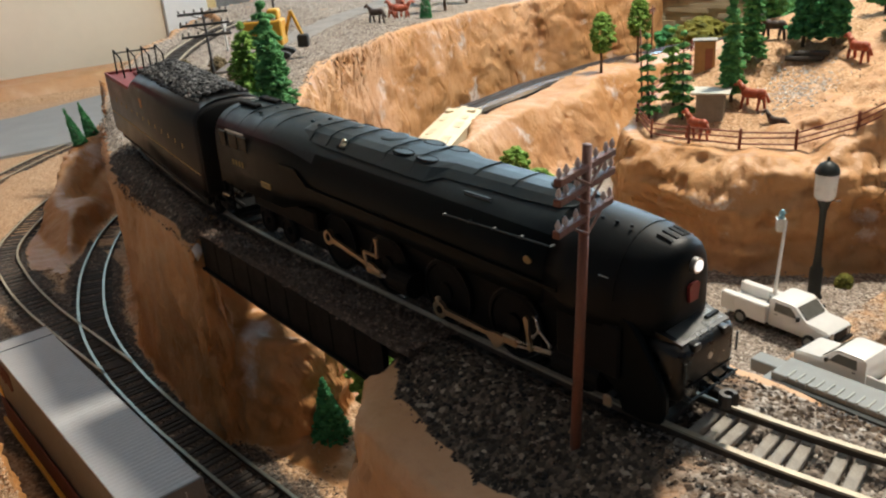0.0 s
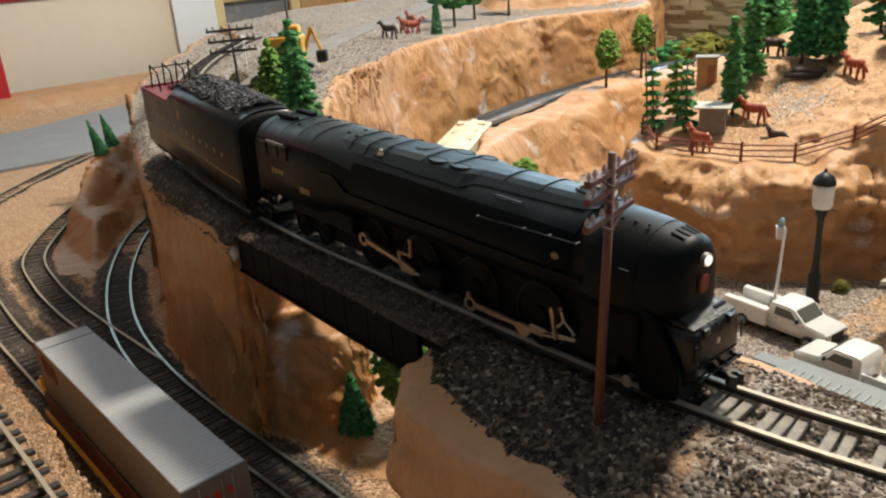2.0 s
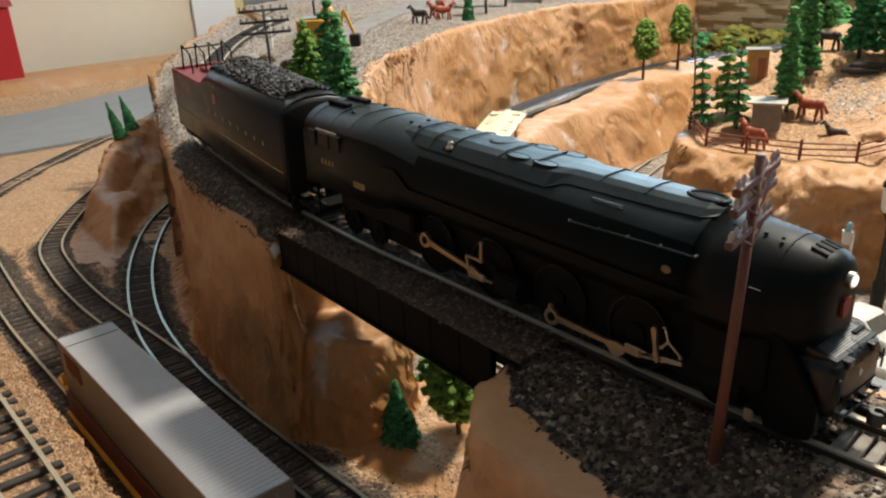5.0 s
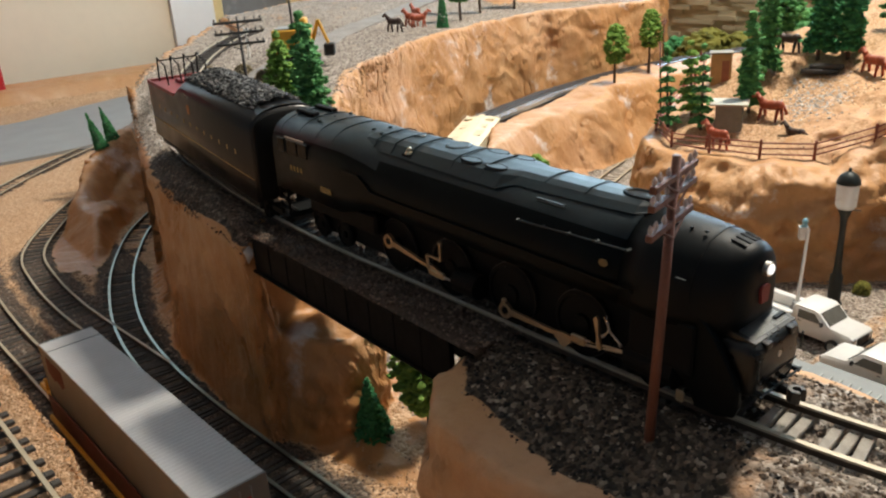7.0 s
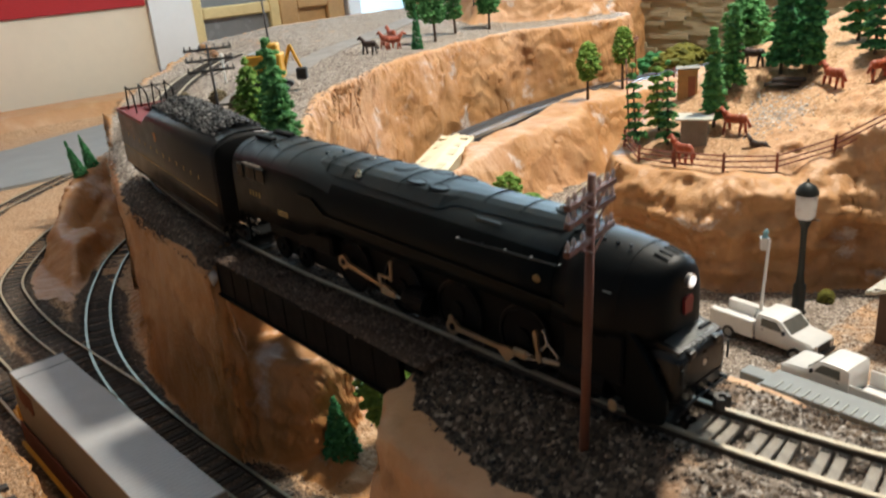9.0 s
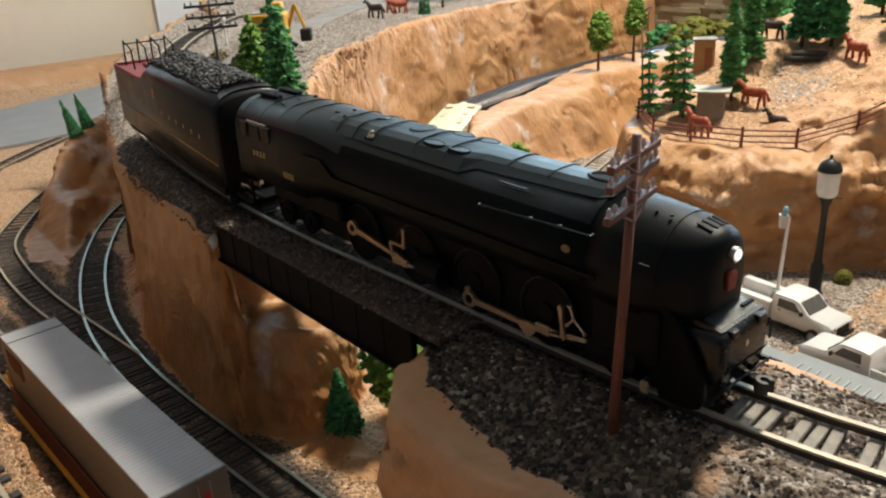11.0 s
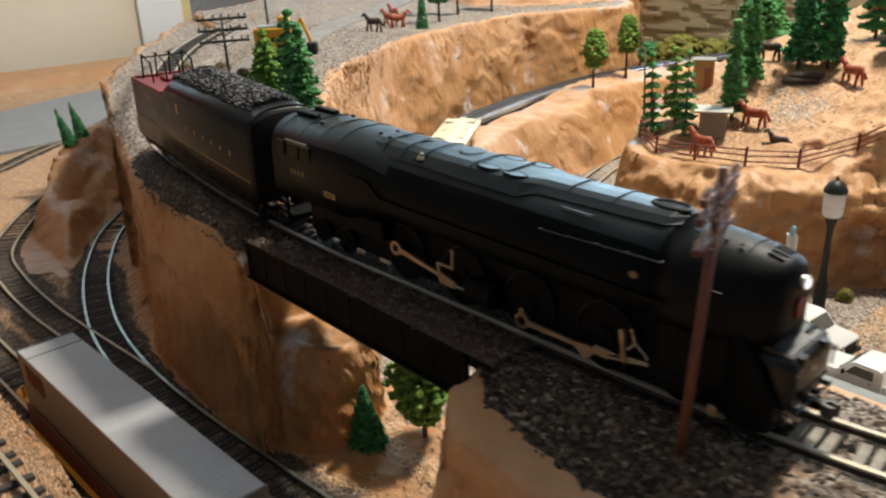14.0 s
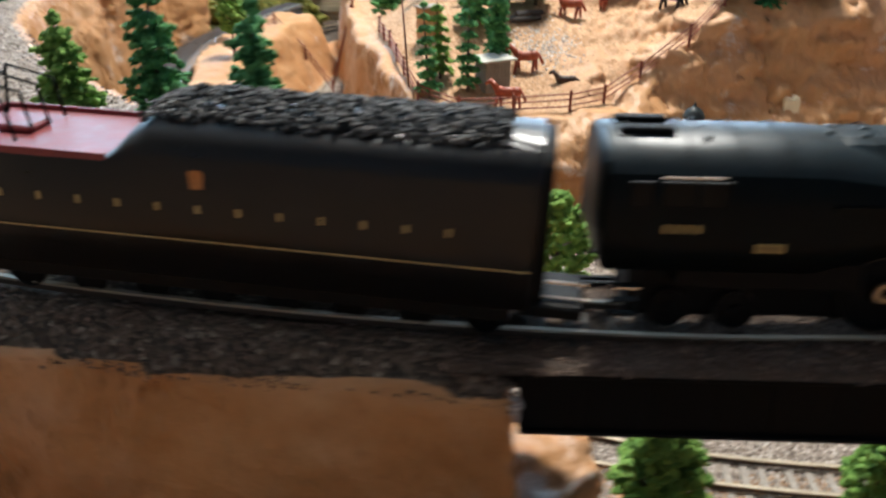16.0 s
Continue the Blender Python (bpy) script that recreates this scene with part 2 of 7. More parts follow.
def thing(name, label, category, at=None, group="", kind=""):
    ob = new(name)
    ob.empty_display_size = 0.01
    if at is not None:
        ob.matrix_basis = at
    return tagged(ob, label, category, group, kind)


def box(bm, x0, x1, y0, y1, z0, z1, bevel=0.0, seg=1):
    g = bmesh.ops.create_cube(bm, size=1.0)["verts"]
    for v in g:
        v.co = Vector(((x0 + x1) / 2 + v.co.x * (x1 - x0), (y0 + y1) / 2 + v.co.y * (y1 - y0), (z0 + z1) / 2 + v.co.z * (z1 - z0)))
    if bevel:
        es = list({e for v in g for e in v.link_edges})
        bmesh.ops.bevel(bm, geom=es, offset=bevel, segments=seg, profile=0.6, affect="EDGES")
    return bm


def B(x0, x1, y0, y1, z0, z1, bevel=0.0, seg=1):
    return box(bmesh.new(), x0, x1, y0, y1, z0, z1, bevel, seg)


def rod(bm, a, b, r0, r1=None, n=8):
    a, b = Vector(a), Vector(b)
    d = b - a
    m = Matrix.Translation((a + b) / 2) @ d.to_track_quat("Z", "Y").to_matrix().to_4x4()
    bmesh.ops.create_cone(bm, cap_ends=True, segments=n, radius1=r0, radius2=r0 if r1 is None else r1, depth=d.length, matrix=m)
    return bm


def blob(bm, at, r, sub=1, jitter=0.25, rng=random, squash=(1, 1, 1)):
    vs = bmesh.ops.create_icosphere(bm, subdivisions=sub, radius=1.0)["verts"]
    for v in vs:
        k = r * (1 + jitter * (rng.random() - 0.5) * 2)
        v.co = Vector(at) + Vector((v.co.x * k * squash[0], v.co.y * k * squash[1], v.co.z * k * squash[2]))
    return bm


def clumps(name, spots, mat, parent, seed, jitter=0.42, label="", squash=(1.15, 1.15, 0.8)):
    """Many small uneven lumps of foliage or coal in one mesh: spots are x, y, z, radius."""
    bm = bmesh.new()
    bmesh.ops.create_icosphere(bm, subdivisions=1, radius=1.0)
    base = np.array([v.co[:] for v in bm.verts])
    tri = np.array([[v.index for v in f.verts] for f in bm.faces])
    bm.free()
    rng = np.random.RandomState(seed)
    s = np.array(spots, float)
    n, m = len(s), len(base)
    v = base[None] * (1 + jitter * (rng.rand(n, m, 1) * 2 - 1)) * s[:, None, 3:4] * np.array(squash)
    a = rng.rand(n) * 6.283
    c, d = np.cos(a)[:, None], np.sin(a)[:, None]
    v = np.stack([v[..., 0] * c - v[..., 1] * d, v[..., 0] * d + v[..., 1] * c, v[..., 2]], -1) + s[:, None, :3]
    me = bpy.data.meshes.new(name)
    me.from_pydata(v.reshape(-1, 3).tolist(), [], (tri[None] + m * np.arange(n)[:, None, None]).reshape(-1, 3).tolist())
    me.materials.append(mat)
    ob = new(name, me)
    ob.parent = parent
    if label:
        ob["label"] = label
    return ob


def turned(bm, profile, n=16, at=(0, 0, 0)):
    """A turned solid from (radius, height) pairs."""
    rings = [[bm.verts.new((at[0] + r * math.cos(2 * math.pi * i / n), at[1] + r * math.sin(2 * math.pi * i / n), at[2] + z)) for i in range(n)] for r, z in profile]
    for a, b in zip(rings, rings[1:]):
        for i in range(n):
            bm.faces.new((a[i], a[(i + 1) % n], b[(i + 1) % n], b[i]))
    bm.faces.new(list(reversed(rings[0])))
    bm.faces.new(rings[-1])
    return bm


def loft(bm, rings, cap=True, closed=True):
    rs = [[bm.verts.new(p) for p in ring] for ring in rings]
    n = len(rs[0])
    for a, b in zip(rs, rs[1:]):
        for i in range(n if closed else n - 1):
            bm.faces.new((a[i], a[(i + 1) % n], b[(i + 1) % n], b[i]))
    if cap:
        bm.faces.new(list(reversed(rs[0])))
        bm.faces.new(rs[-1])
    bmesh.ops.recalc_face_normals(bm, faces=bm.faces[:])
    return bm


def smoothstep(a, b, x):
    t = np.clip((x - a) / (b - a), 0, 1)
    return t * t * (3 - 2 * t)


def spline(pts, step):
    """Points about step apart on a smooth curve through pts, with headings."""
    p = np.array(pts, float)
    out = []
    for i in range(len(p) - 1):
        p0, p1, p2, p3 = p[max(i - 1, 0)], p[i], p[i + 1], p[min(i + 2, len(p) - 1)]
        n = max(2, int(np.linalg.norm(p2 - p1) / step))
        for k in range(n):
            t = k / n
            out.append(0.5 * (2 * p1 + (p2 - p0) * t + (2 * p0 - 5 * p1 + 4 * p2 - p3) * t * t + (3 * p1 - p0 - 3 * p2 + p3) * t ** 3))
    out.append(p[-1])
    return np.array(out)


# ---- plan ----
LOW = -0.12  # the table's level; rails there stand at -0.1165


def rail_height(x):
    d = np.maximum(-0.17 - np.asarray(x, float), 0)
    return -0.0045 + 0.05 * (np.sqrt(d * d + 0.0009) - 0.03)


UPPER = [(0.36, 0.21), (0.22, 0.09), (0.13, 0.038), (0.075, 0.0155), (0.03, 0.0035), (-0.02, -0.0025), (-0.08, -0.0052), (-0.15, -0.0072),
         (-0.22, -0.0100), (-0.28, -0.0098), (-0.34, -0.006), (-0.4, 0.0015), (-0.47, 0.019), (-0.55, 0.055), (-0.62, 0.092), (-0.71, 0.150), (-0.795, 0.222),
         (-0.835, 0.27)]
UPPER_LINE = spline(UPPER, 0.004)
INNER = [(-0.76, 0.158), (-0.727, 0.115), (-0.70, 0.083), (-0.672, 0.056), (-0.621, 0.018), (-0.546, -0.019), (-0.478, -0.042), (-0.42, -0.0545), (-0.36, -0.0595), (-0.30, -0.0585), (-0.23, -0.053), (-0.17, -0.0475), (-0.08, -0.043), (0.02, -0.043)]
OUTER = [(-0.92, 0.13), (-0.85, 0.07), (-0.77, 0.005), (-0.705, -0.036), (-0.64, -0.066), (-0.57, -0.0735), (-0.5, -0.073), (-0.44, -0.068), (-0.395, -0.0632), (-0.36, -0.0595)]
BOXTRACK = [(-0.70, -0.115), (-0.6, -0.118), (-0.5, -0.1185), (-0.4, -0.113), (-0.337, -0.109), (-0.15, -0.0985), (-0.02, -0.091), (0.1, -0.085)]
NEAREST = [(-0.45, -0.1785), (-0.35, -0.1728), (-0.238, -0.166), (-0.12, -0.1588), (0.05, -0.1485)]
FARLEFT = [(-0.62, -0.25), (-0.8, -0.12), (-0.92, -0.02), (-1.0, 0.06), (-1.05, 0.13), (-1.1, 0.25), (-1.12, 0.4)]
UNDER = [(-0.46, 0.80), (-0.452, 0.66), (-0.44, 0.54), (-0.425, 0.47), (-0.395, 0.39), (-0.345, 0.28), (-0.305, 0.17), (-0.265, 0.09), (-0.2, 0.069), (-0.15, 0.0585), (-0.08, 0.0535), (0.02, 0.055), (0.15, 0.075)]
LEDGE = [(-0.33, 0.13), (-0.41, 0.22), (-0.459, 0.2815), (-0.498, 0.335), (-0.522, 0.40), (-0.538, 0.48), (-0.549, 0.54), (-0.554, 0.61), (-0.551, 0.69), (-0.538, 0.80), (-0.505, 0.89), (-0.46, 0.98)]
LEDGE_Z = -0.095


def polygon_distance(X, Y, poly):
    """Distance to a polygon's edge: positive inside."""
    p = np.array(poly, float)
    d2 = np.full(X.shape, 1e9)
    inside = np.zeros(X.shape, bool)
    for (ax, ay), (bx, by) in zip(p, np.roll(p, -1, 0)):
        ex, ey = bx - ax, by - ay
        t = np.clip(((X - ax) * ex + (Y - ay) * ey) / (ex * ex + ey * ey + 1e-12), 0, 1)
        d2 = np.minimum(d2, (X - ax - t * ex) ** 2 + (Y - ay - t * ey) ** 2)
        cross = (ay > Y) != (by > Y)
        inside ^= cross & (X < ax + (Y - ay) / (by - ay if by != ay else 1e-9) * ex)
    return np.where(inside, 1, -1) * np.sqrt(d2)


def line_distance(X, Y, pts):
    p = np.array(pts, float)
    d2 = np.full(X.shape, 1e9)
    for (ax, ay), (bx, by) in zip(p, p[1:]):
        ex, ey = bx - ax, by - ay
        t = np.clip(((X - ax) * ex + (Y - ay) * ey) / (ex * ex + ey * ey + 1e-12), 0, 1)
        d2 = np.minimum(d2, (X - ax - t * ex) ** 2 + (Y - ay - t * ey) ** 2)
    return np.sqrt(d2)


def lumps(X, Y, size, seed, octaves=4):
    """Smooth random heights, about -1 to 1, with lumps of that size."""
    rng = np.random.RandomState(seed)
    out = np.zeros(X.shape)
    for k, amp in ((1, 0.5), (2.1, 0.27), (4.3, 0.15), (9.1, 0.08))[:octaves]:
        g = rng.rand(64, 64) * 2 - 1
        u, v = (X / size * k + 17.3) % 64, (Y / size * k + 31.7) % 64
        i, j = u.astype(int) % 64, v.astype(int) % 64
        fu, fv = u - np.floor(u), v - np.floor(v)
        fu, fv = fu * fu * (3 - 2 * fu), fv * fv * (3 - 2 * fv)
        a, b = g[i, j] * (1 - fu) + g[(i + 1) % 64, j] * fu, g[i, (j + 1) % 64] * (1 - fu) + g[(i + 1) % 64, (j + 1) % 64] * fu
        out += amp * 1.6 * (a * (1 - fv) + b * fv)
    return out


# embankment that carries the upper track, left of the bridge, with the gravel terrace behind
TERRACE = [(-0.254, -0.027), (-0.244, -0.032), (-0.243, -0.040), (-0.286, -0.039), (-0.34, -0.037), (-0.385, -0.0315), (-0.43, -0.0225), (-0.495, -0.0045), (-0.6035, 0.0315), (-0.650, 0.048), (-0.72, 0.085), (-0.805, 0.14), (-0.93, 0.25),
           (-1.0, 0.4), (-1.02, 0.7), (-1.0, 1.25), (-0.84, 1.25), (-0.76, 0.92), (-0.68, 0.80), (-0.60, 0.745), (-0.578, 0.69), (-0.605, 0.63), (-0.627, 0.565), (-0.615, 0.47), (-0.592, 0.385), (-0.555, 0.30), (-0.5, 0.222), (-0.455, 0.158), (-0.40, 0.118), (-0.35, 0.082), (-0.30, 0.055), (-0.275, 0.036), (-0.256, 0.026)]
SHELF = [(-0.27, -0.034), (-0.248, -0.031), (-0.230, -0.022), (-0.216, -0.012), (-0.218, 0.004), (-0.226, 0.016), (-0.27, 0.028)]
ABUTMENT = [(-0.087, 0.026), (-0.0880, -0.022), (-0.0895, -0.034), (-0.0885, -0.046), (-0.078, -0.055), (-0.05, -0.057), (0.0, -0.058), (0.05, -0.058), (0.16, -0.036), (0.5, 0.09), (0.5, 0.26), (0.36, 0.25), (0.2, 0.118), (0.12, 0.062), (0.05, 0.032), (-0.03, 0.026)]
CREST = [(-0.60, -0.032), (-0.66, -0.019), (-0.710, -0.009), (-0.735, 0.001), (-0.752, 0.014), (-0.775, 0.046), (-0.785, 0.07), (-0.79, 0.09), (-0.80, 0.125), (-0.81, 0.16)]
SKIRT = [(-0.45, -0.005), (-0.40, -0.017), (-0.34, -0.0245), (-0.29, -0.0285), (-0.24, -0.0305), (-0.193, -0.0235), (-0.165, -0.0165), (-0.135, -0.001), (-0.115, 0.010), (-0.105, 0.03), (-0.150, 0.034), (-0.185, 0.043), (-0.215, 0.05), (-0.26, 0.04), (-0.35, 0.0)]
GULLY = [(-0.236, 0.392), (-0.2425, 0.419), (-0.2477, 0.453), (-0.2491, 0.479), (-0.2527, 0.495), (-0.27, 0.53)]
RIDGE = [(-0.385, 0.235), (-0.435, 0.285), (-0.475, 0.34), (-0.505, 0.43), (-0.52, 0.5), (-0.53, 0.56), (-0.535, 0.62), (-0.532, 0.70), (-0.51, 0.79), (-0.47, 0.77), (-0.485, 0.66), (-0.492, 0.58), (-0.472, 0.487), (-0.463, 0.4), (-0.435, 0.315), (-0.40, 0.25)]
HILL = [(-0.745, 0.59), (-0.70, 0.64), (-0.655, 0.69), (-0.64, 0.735), (-0.70, 0.79), (-0.80, 0.93), (-0.88, 1.2), (-1.0, 1.2), (-0.93, 0.75), (-0.82, 0.62)]
PLATEAU = [(-0.325, 0.39), (-0.30, 0.335), (-0.27, 0.318), (-0.24, 0.324), (-0.21, 0.318), (-0.185, 0.328), (-0.16, 0.35), (-0.138, 0.392), (-0.115, 0.40), (-0.085, 0.412), (-0.05, 0.448), (0.0, 0.452), (0.12, 0.44), (0.5, 0.46), (0.6, 1.3), (-0.48, 1.3), (-0.43, 0.8), (-0.4, 0.64), (-0.365, 0.5)]


def ballast_edge(x):
    """How far towards the front the dark ballast reaches on the abutment."""
    return np.interp(x, [-0.09, -0.083, -0.076, -0.066, -0.05, 0.0, 0.05], [-0.034, -0.040, -0.0435, -0.0462, -0.048, -0.049, -0.056])


BANK = [(-0.44, -0.1515), (-0.337, -0.1462), (-0.248, -0.1427), (-0.168, -0.1398), (0.0, -0.134), (0.2, -0.127), (0.2, -0.6), (-0.6, -0.6), (-0.56, -0.24)]
BANK_Z = -0.0562


def ground_height(X, Y):
    """Height of the scenery at X, Y, and how much of it is rock."""
    wob = 0.006 * lumps(X, Y, 0.05, 3, 2) + 0.002 * lumps(X, Y, 0.022, 4, 1)
    calm = 1 - 0.75 * smoothstep(0.08, 0.03, Y) * smoothstep(-0.19, -0.24, X)
    wx, wy = X + wob * calm, Y + 0.005 * lumps(X, Y, 0.045, 5, 2) * calm
    h = LOW + 0.0016 * lumps(X, Y, 0.05, 6)
    track = line_distance(X, Y, UPPER_LINE[::6])
    zr = rail_height(X)
    cliff = np.zeros(X.shape)

    def raise_to(h, inside, top, foot, cliff):
        k = smoothstep(-foot, 0.0, inside)
        new_h = LOW + (top - LOW) * k
        return np.maximum(h, new_h), np.maximum(cliff, ((k > 0.04) & (k < 0.985) & (new_h >= h - 0.001)).astype(float))

    back = smoothstep(0.035, 0.11, track) * (Y > -0.02 + 0.0 * X)
    near_side = Y < np.interp(X, UPPER_LINE[::-1, 0], UPPER_LINE[::-1, 1])
    bed = zr - 0.0056 - 0.007 * near_side * (X < -0.2) * smoothstep(0.014, 0.034, track) + 0.0034 * smoothstep(0.0085, 0.0125, track) - 0.004 * smoothstep(0.02, 0.04, track)
    terrace = bed + (np.maximum(0.024 - zr, 0.004) + 0.006) * back + 0.0012 * lumps(X, Y, 0.03, 7) * smoothstep(0.012, 0.03, track)
    steepness = 0.004 + 0.014 * smoothstep(0.04, 0.12, Y)
    h, cliff = raise_to(h, polygon_distance(wx, wy, TERRACE), terrace, steepness, cliff)
    h, cliff = raise_to(h, polygon_distance(wx, wy, SHELF), -0.061 + 0.004 * lumps(X, Y, 0.02, 8), 0.007, cliff)
    da = polygon_distance(wx, wy, ABUTMENT)
    top = bed - 0.007 * smoothstep(0.018, 0.055, track) * (Y < 0.02) + 0.001 * lumps(X, Y, 0.02, 9) * smoothstep(0.012, 0.03, track)
    h, cliff = raise_to(h, da, top, 0.011 + 0.010 * smoothstep(-0.045, -0.06, Y) * smoothstep(-0.08, -0.06, X), cliff)
    crest = np.interp(Y, [-0.034, -0.019, -0.009, 0.001, 0.012, 0.046, 0.07, 0.09, 0.125], [-0.117, -0.105, -0.096, -0.090, -0.084, -0.067, -0.060, -0.052, -0.044]) + 0.003 * lumps(X, Y, 0.03, 10)
    to_inner, to_outer = line_distance(X, Y, INNER), line_distance(X, Y, OUTER)
    side = smoothstep(-0.02, 0.02, to_outer - to_inner)
    spread = 0.036 + 0.024 * side
    km = (1 - smoothstep(0.08, 1.0, line_distance(wx, wy, CREST) / spread)) * smoothstep(0.0115, 0.019, to_outer) * smoothstep(0.017, 0.030, to_inner)
    mound = LOW + (crest - LOW) * km
    cliff = np.maximum(cliff, ((km > 0.05) & (mound >= h - 0.001)).astype(float))
    h = np.maximum(h, mound)
    skirt = smoothstep(-0.004, 0.012, polygon_distance(wx, wy, SKIRT))
    h = np.maximum(h, LOW + (0.004 + 0.0035 * lumps(X, Y, 0.018, 16)) * skirt)
    led = line_distance(X, Y, spline(LEDGE, 0.02))
    bank = LOW + (LEDGE_Z - 0.004 - LOW) * (1 - smoothstep(0.05, 0.07, led))
    h = np.maximum(h, bank)
    ridge = -0.054 + 0.005 * smoothstep(0.42, 0.54, Y) + 0.005 * lumps(X, Y, 0.06, 12)
    h, cliff = raise_to(h, polygon_distance(wx, wy, RIDGE), ridge, 0.036, cliff)
    slope = np.clip(0.36 * (Y - 0.35), 0, 0.062) * (0.3 + 0.7 * smoothstep(-0.37, -0.285, X)) + 0.03 * smoothstep(-0.15, -0.07, X) * (1 - smoothstep(0.45, 0.6, Y))
    knoll = 0.045 * np.exp(-(((X + 0.2) / 0.07) ** 2 + ((Y - 0.66) / 0.07) ** 2)) + 0.05 * smoothstep(0.75, 1.05, Y) * smoothstep(-0.45, -0.3, X)
    rough = smoothstep(-0.215, -0.17, X) * smoothstep(0.52, 0.46, Y)
    plateau = -0.043 + slope + knoll + 0.0035 * lumps(X, Y, 0.05, 13) + rough * (0.006 * lumps(X, Y, 0.03, 17) + 0.0025 * np.abs(lumps(X, 0.4 * Y, 0.014, 18)))
    plateau = plateau - 0.005 * (1 - smoothstep(0.003, 0.010, line_distance(X, Y, GULLY)))
    foot = 0.014 + 0.016 * smoothstep(-0.29, -0.24, X) + 0.03 * smoothstep(-0.12, -0.02, X)
    dp = polygon_distance(wx, wy, PLATEAU)
    h, cliff = raise_to(h, dp, plateau, foot, cliff)
    hill = 0.07 + 0.03 * smoothstep(0.62, 0.8, Y) + 0.006 * lumps(X, Y, 0.05, 14)
    kh = smoothstep(-0.012, 0.022, polygon_distance(wx, wy, HILL))
    cliff = np.maximum(cliff, (kh > 0.03) & (hill > h))
    h = np.maximum(h, h + (hill - h) * kh)
    h = np.maximum(h, LOW + 0.24 * smoothstep(1.04, 1.13, Y) + 0.02 * lumps(X, Y, 0.08, 15) * smoothstep(1.04, 1.13, Y))
    edge = polygon_distance(X + 0.002 * lumps(X, Y, 0.012, 21), Y + 0.0012 * lumps(X, Y, 0.008, 22), BANK)
    h = np.maximum(h, LOW + (BANK_Z + 0.0006 * lumps(X, Y, 0.012, 23) - LOW) * smoothstep(-0.004, 0.0, edge))
    # the ledge and the lower tracks stay clear
    flat = 1 - smoothstep(0.0175, 0.0215, led)
    h = h * (1 - flat) + (LEDGE_Z - 0.0048) * flat
    h = np.where((X < -1.14) & (Y < 0.9), np.maximum(h, LOW + 0.03 * smoothstep(-1.4, -1.47, X)), h)
    return h, cliff, track, led


def axis_steps(a, b, c, d, fine, coarse):
    return np.concatenate([np.arange(a, b, coarse), np.arange(b, c, fine), np.arange(c, d + coarse, coarse)])


def solid_noise(P, size, seed):
    """Smooth random values, about -1 to 1, at points in space."""
    rng = np.random.RandomState(seed)
    g = rng.rand(32, 32, 32) * 2 - 1
    out = np.zeros(len(P))
    for k, amp in ((1, 0.55), (2.2, 0.3), (4.7, 0.15)):
        q = P / size * k + 11.7
        i = np.floor(q).astype(int)
        f = q - i
        f = f * f * (3 - 2 * f)
        i %= 32
        j = (i + 1) % 32
        for a in (0, 1):
            for b in (0, 1):
                for c in (0, 1):
                    w = (f[:, 0] if a else 1 - f[:, 0]) * (f[:, 1] if b else 1 - f[:, 1]) * (f[:, 2] if c else 1 - f[:, 2])
                    out += 1.5 * amp * w * g[j[:, 0] if a else i[:, 0], j[:, 1] if b else i[:, 1], j[:, 2] if c else i[:, 2]]
    return out


def refine(P, T, longest, rounds):
    """Splits every triangle edge that is too long, so that steep faces get rows of their own."""
    for _ in range(rounds):
        e = np.sort(np.concatenate([T[:, [0, 1]], T[:, [1, 2]], T[:, [2, 0]]]), 1)
        key = e[:, 0].astype(np.int64) * len(P) + e[:, 1]
        length = np.linalg.norm(P[e[:, 0], :3] - P[e[:, 1], :3], axis=1)
        steep = np.abs(P[e[:, 0], 2] - P[e[:, 1], 2]) > 0.6 * length
        marked = np.unique(key[(length > longest) & steep])
        if not len(marked):
            break
        mid = len(P) + np.arange(len(marked))
        a, b = marked // len(P), marked % len(P)
        pos = np.searchsorted(marked, key).clip(0, len(marked) - 1)
        m = np.where(marked[pos] == key, mid[pos], -1).reshape(3, -1).T
        P = np.concatenate([P, (P[a] + P[b]) / 2])
        count = (m >= 0).sum(1)
        out = [T[count == 0]]
        for r in range(3):
            c = [r, (r + 1) % 3, (r + 2) % 3]
            t, k = T[:, c], m[:, c]
            one = (count == 1) & (k[:, 0] >= 0)
            out += [np.stack([t[one, 0], k[one, 0], t[one, 2]], 1), np.stack([k[one, 0], t[one, 1], t[one, 2]], 1)]
            two = (count == 2) & (k[:, 2] < 0)
            out += [np.stack([k[two, 0], t[two, 1], k[two, 1]], 1), np.stack([t[two, 0], k[two, 0], k[two, 1]], 1), np.stack([t[two, 0], k[two, 1], t[two, 2]], 1)]
        al = count == 3
        out += [np.stack([T[al, 0], m[al, 0], m[al, 2]], 1), np.stack([m[al, 0], T[al, 1], m[al, 1]], 1), np.stack([m[al, 2], m[al, 1], T[al, 2]], 1), m[al]]
        T = np.concatenate(out)
    return P, T


